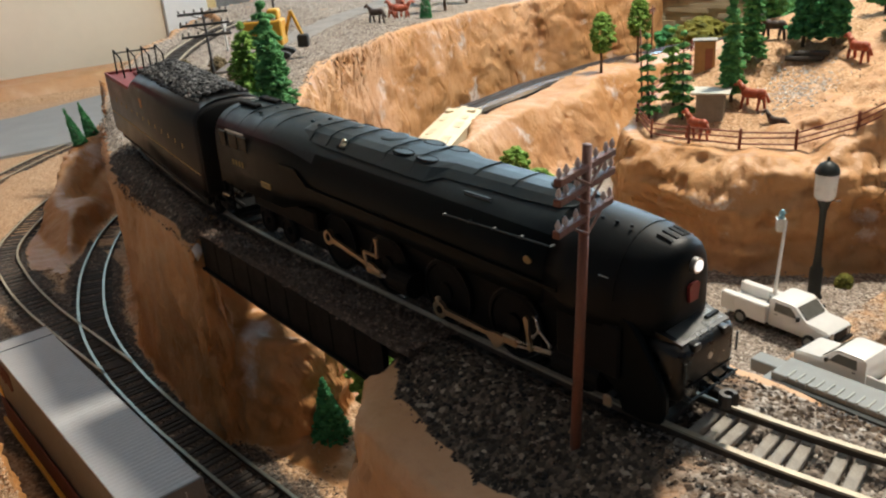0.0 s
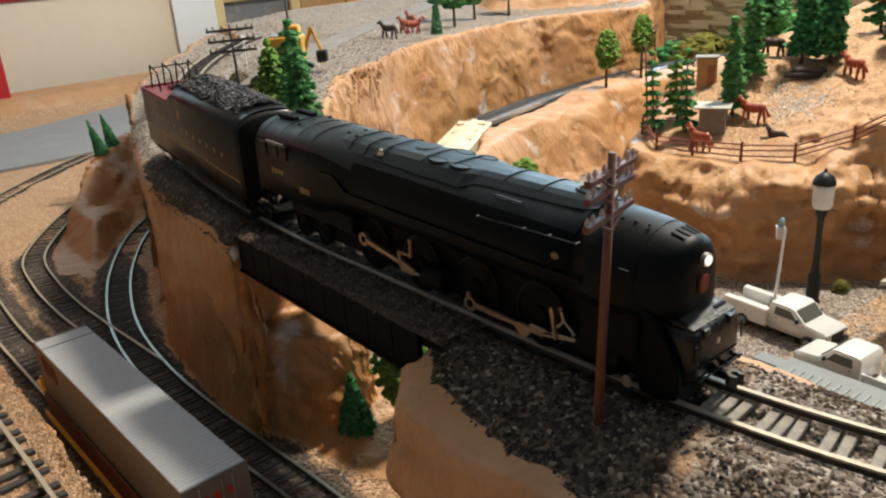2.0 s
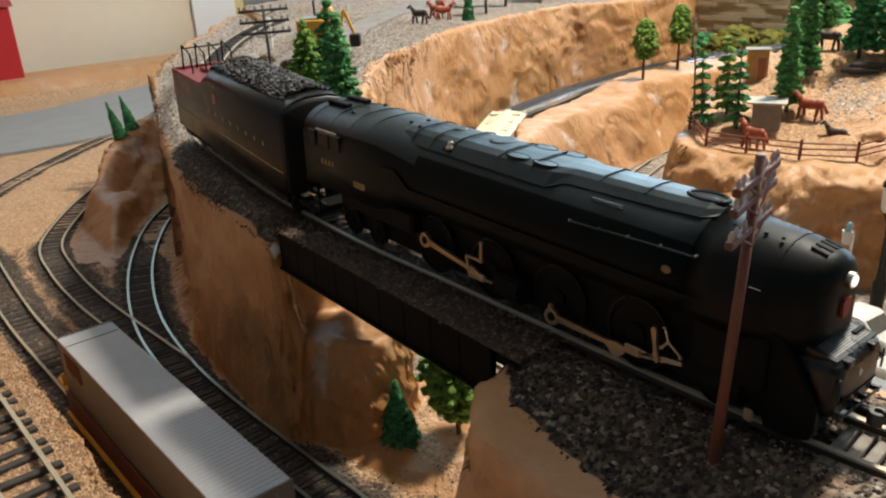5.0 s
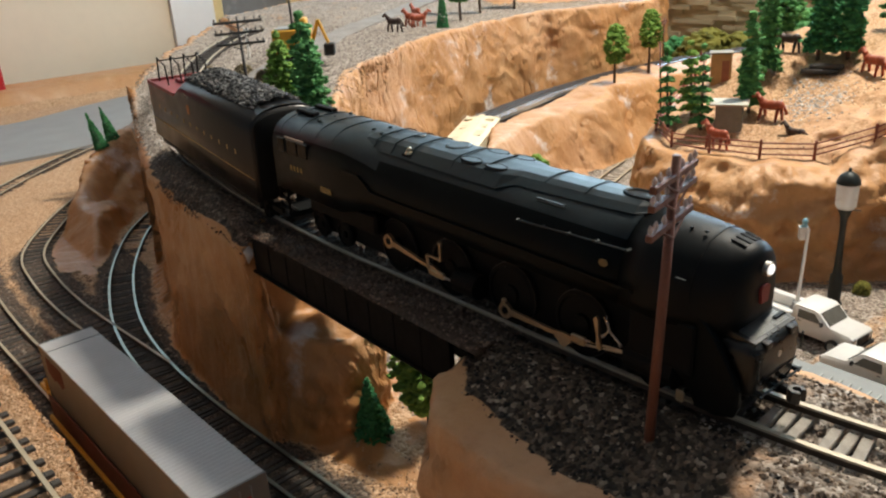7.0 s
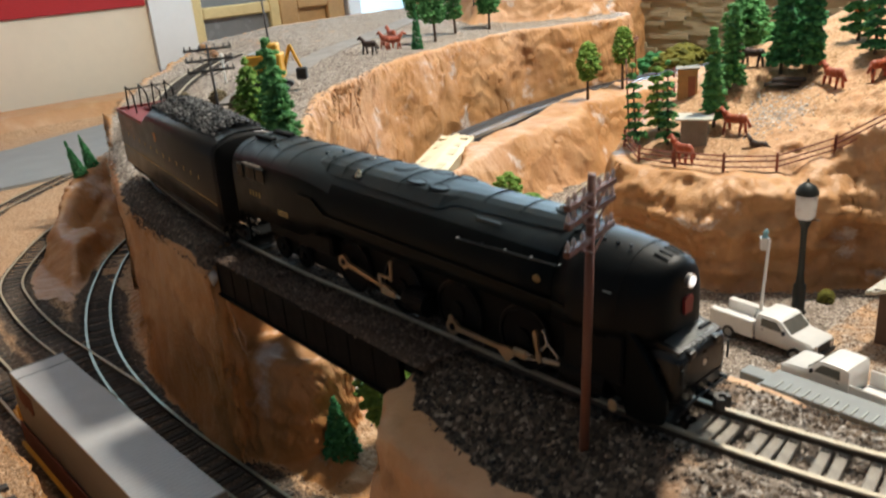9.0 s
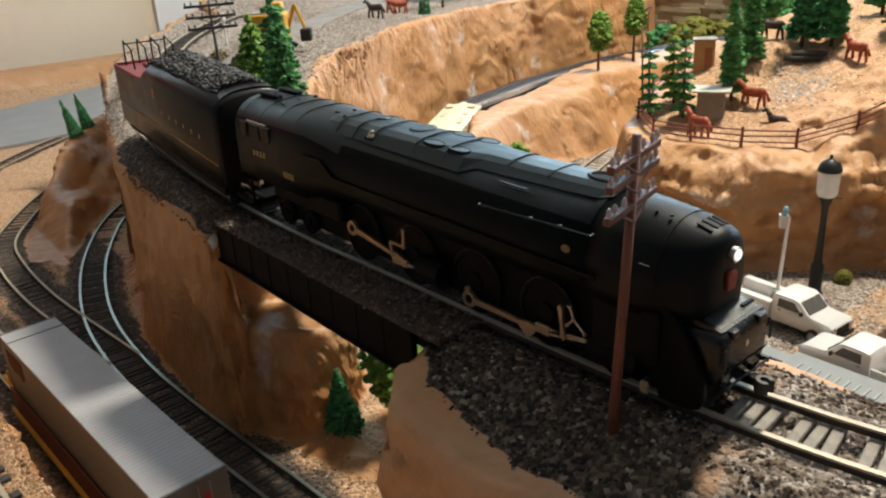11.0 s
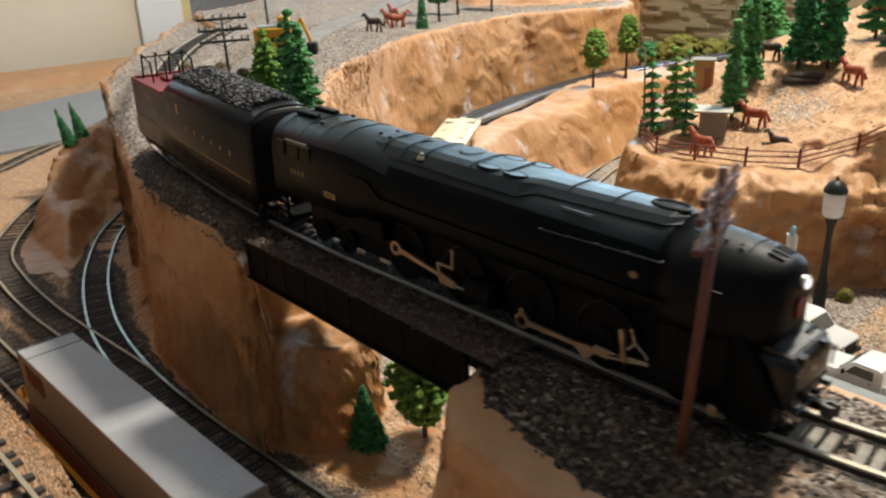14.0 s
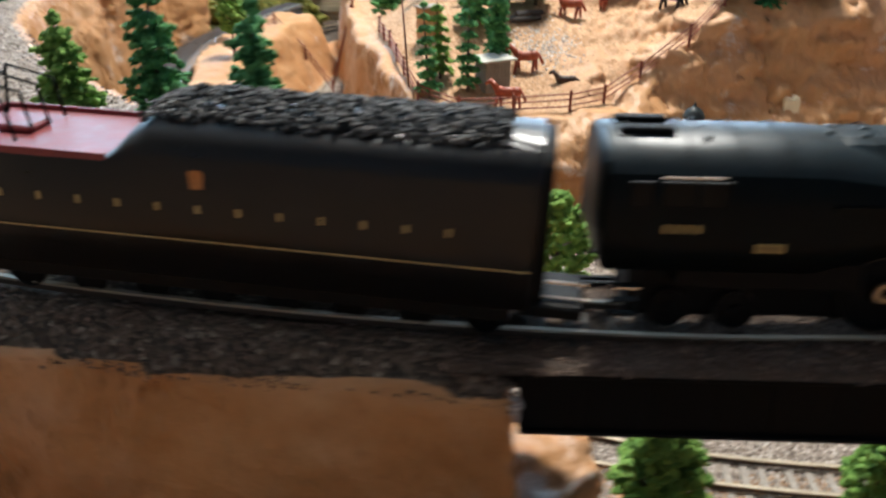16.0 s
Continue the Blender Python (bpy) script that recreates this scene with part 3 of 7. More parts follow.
def build_ground():
    xs = axis_steps(-1.56, -0.72, 0.2, 0.6, 0.0027, 0.009)
    ys = axis_steps(-0.5, -0.17, 0.66, 1.3, 0.0027, 0.009)
    X, Y = np.meshgrid(xs, ys, indexing="ij")
    Z, cliff, track, led = ground_height(X, Y)
    low = Z < LOW + 0.012
    in_plateau, in_terrace = polygon_distance(X, Y, PLATEAU), polygon_distance(X, Y, TERRACE)
    near = smoothstep(-0.002, 0.002, Y - ballast_edge(X) - 0.003 * lumps(X, Y, 0.012, 24)) * ((X > -0.09) & (track < 0.06) & (Z > -0.03))
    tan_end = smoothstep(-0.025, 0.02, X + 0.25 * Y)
    flat = 1 - cliff
    rails = np.minimum(line_distance(X, Y, INNER), np.minimum(line_distance(X, Y, OUTER), line_distance(X, Y, BOXTRACK)))
    # Dark cover by tender and locomotive is part brown ballast, part painted shadow.
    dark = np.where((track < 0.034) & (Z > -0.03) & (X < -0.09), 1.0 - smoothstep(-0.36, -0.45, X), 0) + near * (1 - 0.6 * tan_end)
    dark = dark + np.where(low & (Y < 0.0), 0.72 * (1 - smoothstep(0.012, 0.036, rails)) * smoothstep(-0.78, -0.62, X), 0)
    gravel = np.where(low & (X > -0.62) & (Y > -0.03), np.where(X < -0.095 + 0.3 * np.maximum(0.16 - Y, 0), 0.9, 0.5) * smoothstep(0.01, 0.045, Y), 0.0) + np.where((in_terrace > 0.004) & (Z > -0.03), np.where(track < 0.05, 0.92, 0.66), 0)
    gravel += 0.75 * near * tan_end
    sand = np.where(low | (polygon_distance(X, Y, BANK) > -0.001), 0.9, 0) + 0.25 * near * tan_end + np.where((in_plateau > 0.01), 0.5 + 0.3 * (X < -0.2), 0)
    skirt = smoothstep(-0.003, 0.004, polygon_distance(X, Y, SKIRT) + 0.004 * lumps(X, Y, 0.02, 19)) * (Z < LOW + 0.03) * (1 - 0.9 * smoothstep(-0.02, 0.2, lumps(X, Y, 0.03, 20)) * (Y > -0.005))
    flat = flat * (1 - skirt)
    bare = 0.9 * (1 - smoothstep(0.004, 0.009, line_distance(X, Y, GULLY))) * (in_plateau > 0.0)
    bare += 0.75 * np.exp(-(((X + 0.212) / 0.024) ** 2 + ((Y - 0.432) / 0.028) ** 2))
    bare += 1.0 * np.exp(-(((X + 0.236) / 0.008) ** 2 + ((Y + 0.020) / 0.010) ** 2)) * (Z < -0.045)
    bare += 0.12 * np.exp(-(((X + 0.745) / 0.03) ** 2 + ((Y - 0.065) / 0.02) ** 2))
    wash = np.where((Y < 0.12) & (X < -0.2), np.where(X > -0.64, 0.2, 0.45), np.where((X < -0.2) | (Y > 0.25), 0.85, 0.3)) * (cliff > 0)
    glaze = np.where(in_plateau > -0.09, 0.5, np.where((Y < 0.05) & (X < -0.19), 1.0, 0.55)) * np.where(X > -0.10, np.where(Y < 0.1, 0.85, 1.0), 1.0)
    dark += np.where(led < 0.05, 0.9 * (Z < LEDGE_Z + 0.01), 0)
    cols = [a.ravel() for a in (X, Y, Z, gravel * flat, sand * flat, dark * flat, wash, cliff, glaze, bare)]
    P = np.stack(cols, 1)
    n, m = X.shape
    i = np.arange(n * m).reshape(n, m)
    a, b, c, d = i[:-1, :-1].ravel(), i[1:, :-1].ravel(), i[1:, 1:].ravel(), i[:-1, 1:].ravel()
    T = np.concatenate([np.stack([a, b, c], 1), np.stack([a, c, d], 1)])
    P, T = refine(P, T, 0.0052, 5)
    co = P[:, :3].copy()
    fn = np.cross(co[T[:, 1]] - co[T[:, 0]], co[T[:, 2]] - co[T[:, 0]])
    vn = np.zeros_like(co)
    for k in range(3):
        np.add.at(vn, T[:, k], fn)
    vn /= np.linalg.norm(vn, axis=1)[:, None] + 1e-12
    steep = np.clip((0.93 - vn[:, 2]) / 0.3, 0, 1)
    zr = rail_height(co[:, 0])
    near_edge = np.interp(-co[:, 0], [0.3, 0.4, 0.55, 0.7, 0.85], [0.0, 0.0, 0.05, 0.1, 0.19])
    cut = (P[:, 7] > 0.02) & (co[:, 1] < near_edge)
    under_edge = smoothstep(-0.030, -0.012, polygon_distance(co[:, 0], co[:, 1], TERRACE))
    under = np.interp(-co[:, 0], [0.375, 0.43, 0.5, 0.548, 0.583, 0.65, 0.72, 0.8, 0.86], [0, 0.008, 0.008, 0.013, 0.018, 0.026, 0.034, 0.034, 0])
    co[:, 1] += np.where(cut, under * under_edge * smoothstep(0.008, 0.034, zr - co[:, 2]), 0)
    low_part = smoothstep(-0.045, -0.085, co[:, 2]) * (P[:, 7] > 0.02) * (co[:, 0] > -0.13) * (co[:, 1] < 0.03)
    co[:, 0] += 0.016 * low_part * smoothstep(-0.055, -0.075, co[:, 0])
    co[:, 1] += 0.020 * low_part * smoothstep(-0.045, -0.055, co[:, 1])
    on = steep > 0
    Q = co[on]
    push = 0.0048 * solid_noise(Q * (1, 1, 1.1), 0.05, 31) + 0.0009 * solid_noise(Q * (1, 1, 0.6), 0.028, 36) + 0.0005 * solid_noise(Q, 0.011, 32)
    step = Q[:, 2] / 0.021 + 1.6 * solid_noise(Q * (1, 1, 0.6), 0.06, 33) + 0.5 * solid_noise(Q, 0.02, 34)
    push += 0.0032 * (np.mod(step, 1.0) - 0.5) * smoothstep(-0.2, 0.3, solid_noise(Q, 0.07, 35))
    rift = np.abs(solid_noise(Q * (1, 1, 0.25), 0.05, 42))
    push -= 0.0016 * (Q[:, 1] > 0.06) * np.clip(0.04 - rift, 0, 1) / 0.04
    ledgy = smoothstep(-0.32, -0.25, Q[:, 0]) * smoothstep(0.25, 0.29, Q[:, 1])
    strata = solid_noise(Q * (0.35, 0.35, 2.4), 0.045, 37)
    push += ledgy * (0.010 * np.abs(strata) + 0.006 * solid_noise(Q, 0.018, 38) + 0.0018 * solid_noise(Q, 0.007, 41) + 0.006 * np.abs(solid_noise(Q * (0.5, 0.5, 2.6), 0.02, 45)) - 0.004)
    lip = Q[:, 2] - (-0.082 + 0.012 * solid_noise(Q * (1, 1, 0), 0.05, 43) + 0.004 * solid_noise(Q * (1, 1, 0), 0.014, 44))
    push += ledgy * (0.015 * smoothstep(-0.004, 0.004, lip) * (1 - 0.7 * smoothstep(0.012, 0.04, lip)) - 0.004)
    craggy = smoothstep(-0.27, -0.235, Q[:, 0]) * smoothstep(-0.17, -0.2, Q[:, 0]) * smoothstep(0.06, 0.03, Q[:, 1])
    craggy = np.maximum(craggy, 0.6 * smoothstep(-0.62, -0.64, Q[:, 0]) * smoothstep(0.2, 0.15, Q[:, 1]))
    push += craggy * (0.005 * solid_noise(Q, 0.02, 39) + 0.003 * np.abs(solid_noise(Q, 0.012, 40)))
    push *= np.where((Q[:, 1] < 0.06) & (Q[:, 0] < -0.25) & (Q[:, 0] > -0.64), 0.7, 1.0)
    P[:, 3:6] *= (1 - np.clip((0.76 - vn[:, 2]) / 0.18, 0, 1))[:, None]
    co[on] += vn[on] * (push * steep[on])[:, None]
    me = bpy.data.meshes.new("ground")
    me.vertices.add(len(co))
    me.vertices.foreach_set("co", co.ravel())
    me.loops.add(T.size)
    me.loops.foreach_set("vertex_index", T.ravel())
    me.polygons.add(len(T))
    me.polygons.foreach_set("loop_start", np.arange(0, T.size, 3))
    me.update(calc_edges=True)
    me.polygons.foreach_set("use_smooth", np.ones(len(T), bool))
    for name, col in (("gravel", 3), ("sand", 4), ("dark", 5), ("wash", 6), ("glaze", 8), ("bare", 9)):
        at = me.attributes.new(name, "FLOAT", "POINT")
        at.data.foreach_set("value", np.clip(P[:, col], 0, 1).astype(np.float32))
    me.materials.append(ROCK)
    ob = new("ground", me)
    return tagged(ob, "orange painted plaster rock scenery with sand and gravel", "ground", kind="structure")


ground = build_ground()


def height_at(x, y):
    return float(ground_height(np.array([[x]], float), np.array([[y]], float))[0][0, 0])


# ---- room shell ----
def slab(name, x0, x1, y0, y1, z0, z1, mat, label, category):
    return tagged(finish(name, B(x0, x1, y0, y1, z0, z1), mat), label, category, kind="structure")


FLOOR_Z = -1.05
slab("floor", -3.2, 1.9, -1.9, 2.6, FLOOR_Z - 0.05, FLOOR_Z, CARPET, "plain brown carpeted room floor", "floor")
slab("ceiling", -3.2, 1.9, -1.9, 2.6, 1.36, 1.42, WALL_WHITE, "plain white ceiling", "ceiling")
# Unseen walls that close the room; their tone only shapes bounced light.
slab("wall_south", -3.2, 1.9, -2.0, -1.9, FLOOR_Z, 1.36, DARK_WALL, "plain blue-grey wall, unseen, toned to set the fill", "wall")
slab("wall_east", 1.9, 2.0, -2.0, 2.6, FLOOR_Z, 1.36, DARK_WALL, "plain blue-grey wall, unseen, toned to set the fill", "wall")
# west side: cream wall, white casing, cupboard, door and bright window
WX = -1.66
slab("wall_west", WX - 0.1, WX, -1.9, 0.475, FLOOR_Z, 1.36, WALL_CREAM, "cream painted wall beyond the layout", "wall")
slab("wall_west_upper", WX - 0.16, WX - 0.06, 0.57, 1.0, FLOOR_Z, 1.36, WALL_CREAM, "cream painted wall behind the cupboard", "wall")
slab("trim", WX - 0.11, WX + 0.012, 0.475, 0.57, FLOOR_Z, 1.36, WALL_WHITE, "white painted door casing", "trim")


def panelled(name, x, y0, y1, z0, z1, rail, frame_mat, pane_mat, label, category):
    """A framed front that faces +x, with panels between its rails."""
    t = thing(name, label, category)
    for a, b, c, d in ((y0, y0 + rail, z0, z1), (y1 - rail, y1, z0, z1), (y0 + rail, y1 - rail, z0, z0 + rail), (y0 + rail, y1 - rail, z1 - rail, z1), (y0 + rail, y1 - rail, 0.02, 0.02 + rail)):
        part("frame_rail", B(x, x + 0.03, a, b, c, d, 0.003), frame_mat, t)
    part("panel", B(x + 0.004, x + 0.014, y0 + rail, y1 - rail, z0 + rail, 0.02), pane_mat, t)
    part("panel", B(x + 0.004, x + 0.014, y0 + rail, y1 - rail, 0.02 + rail, z1 - rail), pane_mat, t)
    part("knob", blob(bmesh.new(), (x + 0.036, y0 + rail * 0.5, 0.1), 0.012, 2, 0), STEEL, t)
    return t


panelled("cupboard", WX - 0.05, 0.58, 0.80, FLOOR_Z, 0.7, 0.026, PINE, plain("grey_glass_panel", (0.22, 0.23, 0.24), 0.25, 0.0, 0.1, 0.1), "yellow pine cupboard with grey glass doors", "cupboard")
panelled("wooden_door", WX - 0.05, 0.80, 0.985, FLOOR_Z, 0.95, 0.05, OAK, OAK, "honey brown wooden door, closed", "door")

glow = bpy.data.materials.new("bright_daylight")
glow.use_nodes = True
glow.node_tree.nodes["Principled BSDF"].inputs["Base Color"].default_value = (0.6, 0.75, 0.85, 1)
glow.node_tree.nodes["Principled BSDF"].inputs["Emission Color"].default_value = (0.66, 0.86, 1.0, 1)
glow.node_tree.nodes["Principled BSDF"].inputs["Emission Strength"].default_value = 0.72


def window(name, at, width, height, label):
    """A window that faces -y of its pose: frame, sill, glazing bar and bright panes."""
    w = thing(name, label, "window", at, kind="structure")
    for a, b, c, d in ((-width / 2 - 0.04, -width / 2, 0, height), (width / 2, width / 2 + 0.04, 0, height), (-width / 2 - 0.04, width / 2 + 0.04, height, height + 0.04), (-width / 2 - 0.06, width / 2 + 0.06, -0.04, 0), (-0.012, 0.012, 0, height)):
        part("window_frame", B(a, b, -0.03, 0.03, c, d, 0.003), WALL_WHITE, w)
    for a, b in ((-width / 2, -0.012), (0.012, width / 2)):
        part("pane", B(a, b, 0.006, 0.012, 0, height), glow, w, "pane full of pale daylight")
    return w


window("window_1", pose(WX - 0.04, 1.70, -0.2, 0, 0, 90), 1.34, 1.4, "white framed window with pale daylight")
slab("wall_west_end", WX - 0.16, WX - 0.08, 1.0, 2.6, FLOOR_Z, 1.36, WALL_CREAM, "cream painted wall round the window", "wall")
slab("wall_north", -3.2, 1.9, 2.5, 2.6, FLOOR_Z, 1.36, WALL_CREAM, "cream painted wall behind the layout", "wall")
window("window_2", pose(-0.55, 2.46, 0.12, 0, 0, 0), 2.6, 0.42, "wide white framed window with daylight")

window("window_3", pose(WX + 0.032, 0.20, 0.20, 0, 0, 90), 0.50, 0.62, "white framed window above the red banner")

# red banner and red cabinet at the wall
banner = thing("banner", "plain red banner hung on the cream wall", "banner")
part("cloth", B(WX + 0.002, WX + 0.008, -0.35, 0.47, 0.066, 0.155, 0.002), RED, banner)
part("cloth", B(WX + 0.002, WX + 0.008, -1.0, -0.12, 0.157, 0.56, 0.002), RED, banner)
redbox = thing("toy_barn", "red painted model barn standing beyond the road", "model building")
part("wall", B(-1.585, -1.50, -0.02, 0.098, -0.092, 0.03, 0.002), RED, redbox)
roof = bmesh.new()
loft(roof, [[(-1.59, y, 0.03), (-1.5425, y, 0.062), (-1.495, y, 0.03)] for y in (-0.026, 0.104)])
part("roof", roof, plain("barn_roof", (0.30, 0.03, 0.03), 0.6, 0.0, 0.2, 0.02), redbox)

# road and layout sides
road_bm = bmesh.new()
RL = spline([(-1.30, -0.3), (-1.18, -0.05), (-1.17, 0.1), (-1.235, 0.26), (-1.31, 0.5), (-1.33, 0.8)], 0.02)
dirs = np.gradient(RL, axis=0)
dirs /= np.linalg.norm(dirs, axis=1)[:, None]
rings = []
for (x, y), (dx, dy) in zip(RL, dirs):
    rings.append([(x - dy * s * 0.135, y + dx * s * 0.135, LOW + z) for s, z in ((-1, -0.004), (-1, 0.0042), (-0.5, 0.0055), (0.5, 0.0055), (1, 0.0042), (1, -0.004))])
loft(road_bm, rings)
tagged(finish("road", road_bm, ROAD), "plain grey painted model road", "road", kind="structure")
side = thing("layout_frame", "brown wooden frame under the layout edge", "layout frame", kind="structure")
part("front_board", B(-1.56, 0.6, -0.52, -0.5, -0.3, -0.122, 0.002), OAK, side)
part("back_board", B(-1.56, 0.6, 1.31, 1.33, -0.3, 0.02, 0.002), OAK, side)
for x, y in ((-1.5, -0.45), (0.5, -0.45), (-1.5, 1.25), (0.5, 1.25)):
    part("leg", B(x - 0.03, x + 0.03, y - 0.03, y + 0.03, FLOOR_Z, -0.13, 0.002), OAK, side)


# ---- tracks ----
TIE = {}


def track(name, pts, zfun, tie_mat, label, spacing=0.0085, tie_w=0.0034, tie_len=0.028, skip=None, head_mat=None, dark_ties=None):
    """Two rails with shiny heads on separate ties, along a curve."""
    t = thing(name, label, "railway track")
    line = spline(pts, 0.004)
    d = np.gradient(line, axis=0)
    d /= np.linalg.norm(d, axis=1)[:, None]
    z = np.array([zfun(p[0], p[1]) for p in line])
    for s in (1, -1):
        for nm, w, z0, z1, mat in (("rail", 0.0011, -0.0026, -0.0007, RAILSIDE), ("railhead", 0.0017, -0.0007, 0.0, head_mat or RAILTOP)):
            bm = bmesh.new()
            rings = []
            for (x, y), (dx, dy), zz in zip(line, d, z):
                o = [(s * 0.0088 - w / 2, z0), (s * 0.0088 + w / 2, z0), (s * 0.0088 + w / 2, z1), (s * 0.0088 - w / 2, z1)]
                rings.append([(x - dy * a, y + dx * a, zz + b) for a, b in o])
            loft(bm, rings)
            part(nm, bm, mat, t)
    def tie_mesh(mat):
        key = (mat.name, tie_len, tie_w)
        if key not in TIE:
            bm = B(-tie_w / 2, tie_w / 2, -tie_len / 2, tie_len / 2, -0.0022, 0.0, 0.0003)
            for x in (-0.0005, 0.0005):
                for y in (-0.0105, -0.0071, 0.0071, 0.0105):
                    box(bm, x - 0.0004, x + 0.0004, y - 0.0005, y + 0.0005, -0.0001, 0.0005)
            me = bpy.data.meshes.new("tie")
            bm.to_mesh(me)
            bm.free()
            me.materials.append(mat)
            TIE[key] = me
        return TIE[key]

    run = np.concatenate([[0], np.cumsum(np.linalg.norm(np.diff(line, axis=0), axis=1))])
    rng = random.Random(len(name))
    s = 0.0
    while s < run[-1]:
        i = min(int(np.searchsorted(run, s)), len(line) - 1)
        x, y = line[i]
        if not (skip and skip(x, y)):
            ob = new("tie", tie_mesh(TIE_DARK if dark_ties and dark_ties(x) else tie_mat))
            ob.parent = t
            ob.matrix_basis = pose(x, y, z[i] - 0.0026, 0, 0, math.degrees(math.atan2(d[i][1], d[i][0])) + rng.uniform(-2.0, 2.0))
        s += spacing * rng.uniform(0.94, 1.06)
    return t


def low_rail(x, y):
    return -0.1165


# Ties behind x = -0.004 use the darker tie material.
track("upper_track", UPPER, lambda x, y: float(rail_height(x)), TIE_GREY, "single nickel railway track on weathered grey ties", spacing=0.0058, tie_w=0.0030, tie_len=0.0235, skip=lambda x, y: -0.44 < x < -0.265, dark_ties=lambda x: x < -0.004)
track("curved_siding", INNER, low_rail, TIE_DARK, "curved lower railway track with bright rails on dark ties", 0.0058, 0.0027, head_mat=RAIL_BRIGHT)
track("turnout_track", OUTER, low_rail, TIE_DARK, "outer curved railway track joining at a turnout", 0.0072, 0.003)
track("freight_track", BOXTRACK, low_rail, TIE_DARK, "lower railway track under the container car", 0.0072, 0.003)
track("front_track", NEAREST, lambda x, y: -0.0518, TIE_DARK, "railway track on the raised sand bank in front", 0.0098, 0.0036)
track("loop_track", FARLEFT, low_rail, TIE_DARK, "railway track beside the grey road", 0.0072, 0.003)
track("canyon_track", UNDER, low_rail, TIE_GREY, "curved railway track passing under the bridge", 0.0085, 0.0034)
bm = bmesh.new()
PL = spline([(-0.56, 0.13), (-0.60, 0.195), (-0.64, 0.244), (-0.693, 0.30), (-0.747, 0.382), (-0.80, 0.47), (-0.866, 0.566), (-0.93, 0.68)], 0.012)
pd = np.gradient(PL, axis=0)
pd /= np.linalg.norm(pd, axis=1)[:, None]
loft(bm, [[(x - dy * s, y + dx * s, height_at(x, y) + z) for s, z in ((-0.017, -0.004), (-0.017, 0.0006), (-0.009, 0.0014), (0.009, 0.0014), (0.017, 0.0006), (0.017, -0.004))] for (x, y), (dx, dy) in zip(PL, pd)])
tagged(finish("gravel_path", bm, plain("grey_path", (0.23, 0.205, 0.185), 0.75, 0.0, 0.3, 0.012, 0.0006)), "grey compacted gravel path across the terrace", "path", kind="structure")
track("trench_track", LEDGE, lambda x, y: LEDGE_Z, TIE_DARK, "railway track in the trench at the cliff foot", 0.0085, 0.0034)

# ---- girder bridge ----
bridge = thing("girder_bridge", "black plate girder bridge carrying the upper track", "bridge")
for y in (-0.0358, 0.0155):
    bm = bmesh.new()
    x0, x1, z0, z1 = -0.2435, -0.0945, -0.0245, -0.0052
    prof = [(x0, z0), (x1, z0), (x1, z1 - 0.004)] + [(x1 - 0.004 + 0.004 * math.sin(a), z1 - 0.004 + 0.004 * math.cos(a)) for a in (1.2, 0.8, 0.4, 0)]
    prof += [(x0 + 0.004 - 0.004 * math.sin(a), z1 - 0.004 + 0.004 * math.cos(a)) for a in (0, 0.4, 0.8, 1.2)] + [(x0, z1 - 0.004)]
    loft(bm, [[(x, yy, z) for x, z in prof] for yy in (y, y + 0.0022)])
    g = part("girder", bm, GIRDER, bridge)
    for z in (z0, z1 - 0.0012):
        part("flange", B(x0 + (0.004 if z > z0 else 0), x1 - (0.004 if z > z0 else 0), y - 0.0016, y + 0.0038, z, z + 0.0012, 0.0002), GIRDER, g)
for x in np.linspace(-0.2270, -0.1110, 8):
    part("stiffener", B(x - 0.0003, x + 0.0003, -0.0361, -0.0358, -0.0233, -0.0066), GIRDER, bridge)
PLASTER = plain("bare_plaster", (0.66, 0.60, 0.56), 0.5, 0.0, 0.15, 0.003, 0.0004)
for x, y, z, r in ((-0.2465, -0.0375, -0.0160, 0.0034), (-0.0885, -0.0330, -0.0170, 0.0024)):
    dab = finish("plaster_dab", blob(bmesh.new(), (0, 0, 0), r, 2, 0.3, random.Random(8), (1.0, 0.7, 1.25)), PLASTER, smooth=True)
    dab.matrix_basis = Matrix.Translation((x, y, z))
    tagged(dab, "bare white plaster dab at the girder end", "plaster", "plaster dabs")
part("deck", B(-0.262, -0.085, -0.0336, 0.0155, -0.0125, -0.0085, 0.0005), GIRDER, bridge)

# ---- locomotive ----
LX = math.degrees(math.atan(0.032))
LOCO = Matrix.Translation((0, -0.0023, 0)) @ pose(0, 0, 0, 0, math.degrees(math.atan(0.022)), LX)
loco = thing("steam_locomotive", "black streamlined duplex steam locomotive model on the bridge", "locomotive", LOCO)


def shell(stations, n=14):
    """Rings of a casing with upright sides and an arched roof: x, half width, bottom, shoulder, top, squareness."""
    rings = []
    for x, w, zb, zs, zt, q in stations:
        ring = [(x, -w, zb), (x, -w, (zb + zs) / 2)]
        for k in range(n + 1):
            a = math.pi * k / n
            c, s = -math.cos(a), math.sin(a)
            ring.append((x, w * math.copysign(abs(c) ** q, c), zs + (zt - zs) * s ** q))
        ring += [(x, w, (zb + zs) / 2), (x, w, zb)]
        rings.append(ring)
    return rings


casing = [(-0.2255, 0.0176, 0.0165, 0.0335, 0.0475, 0.78), (-0.2245, 0.0184, 0.0160, 0.0335, 0.0482, 0.78), (-0.172, 0.0184, 0.0160, 0.0335, 0.0482, 0.8), (-0.158, 0.0183, 0.0205, 0.032, 0.0476, 0.9),
          (-0.15, 0.0181, 0.022, 0.030, 0.0474, 0.95), (-0.1, 0.0180, 0.022, 0.0295, 0.0473, 0.96), (-0.05, 0.0180, 0.022, 0.029, 0.0472, 0.97), (-0.036, 0.0178, 0.022, 0.029, 0.0470, 0.98)]
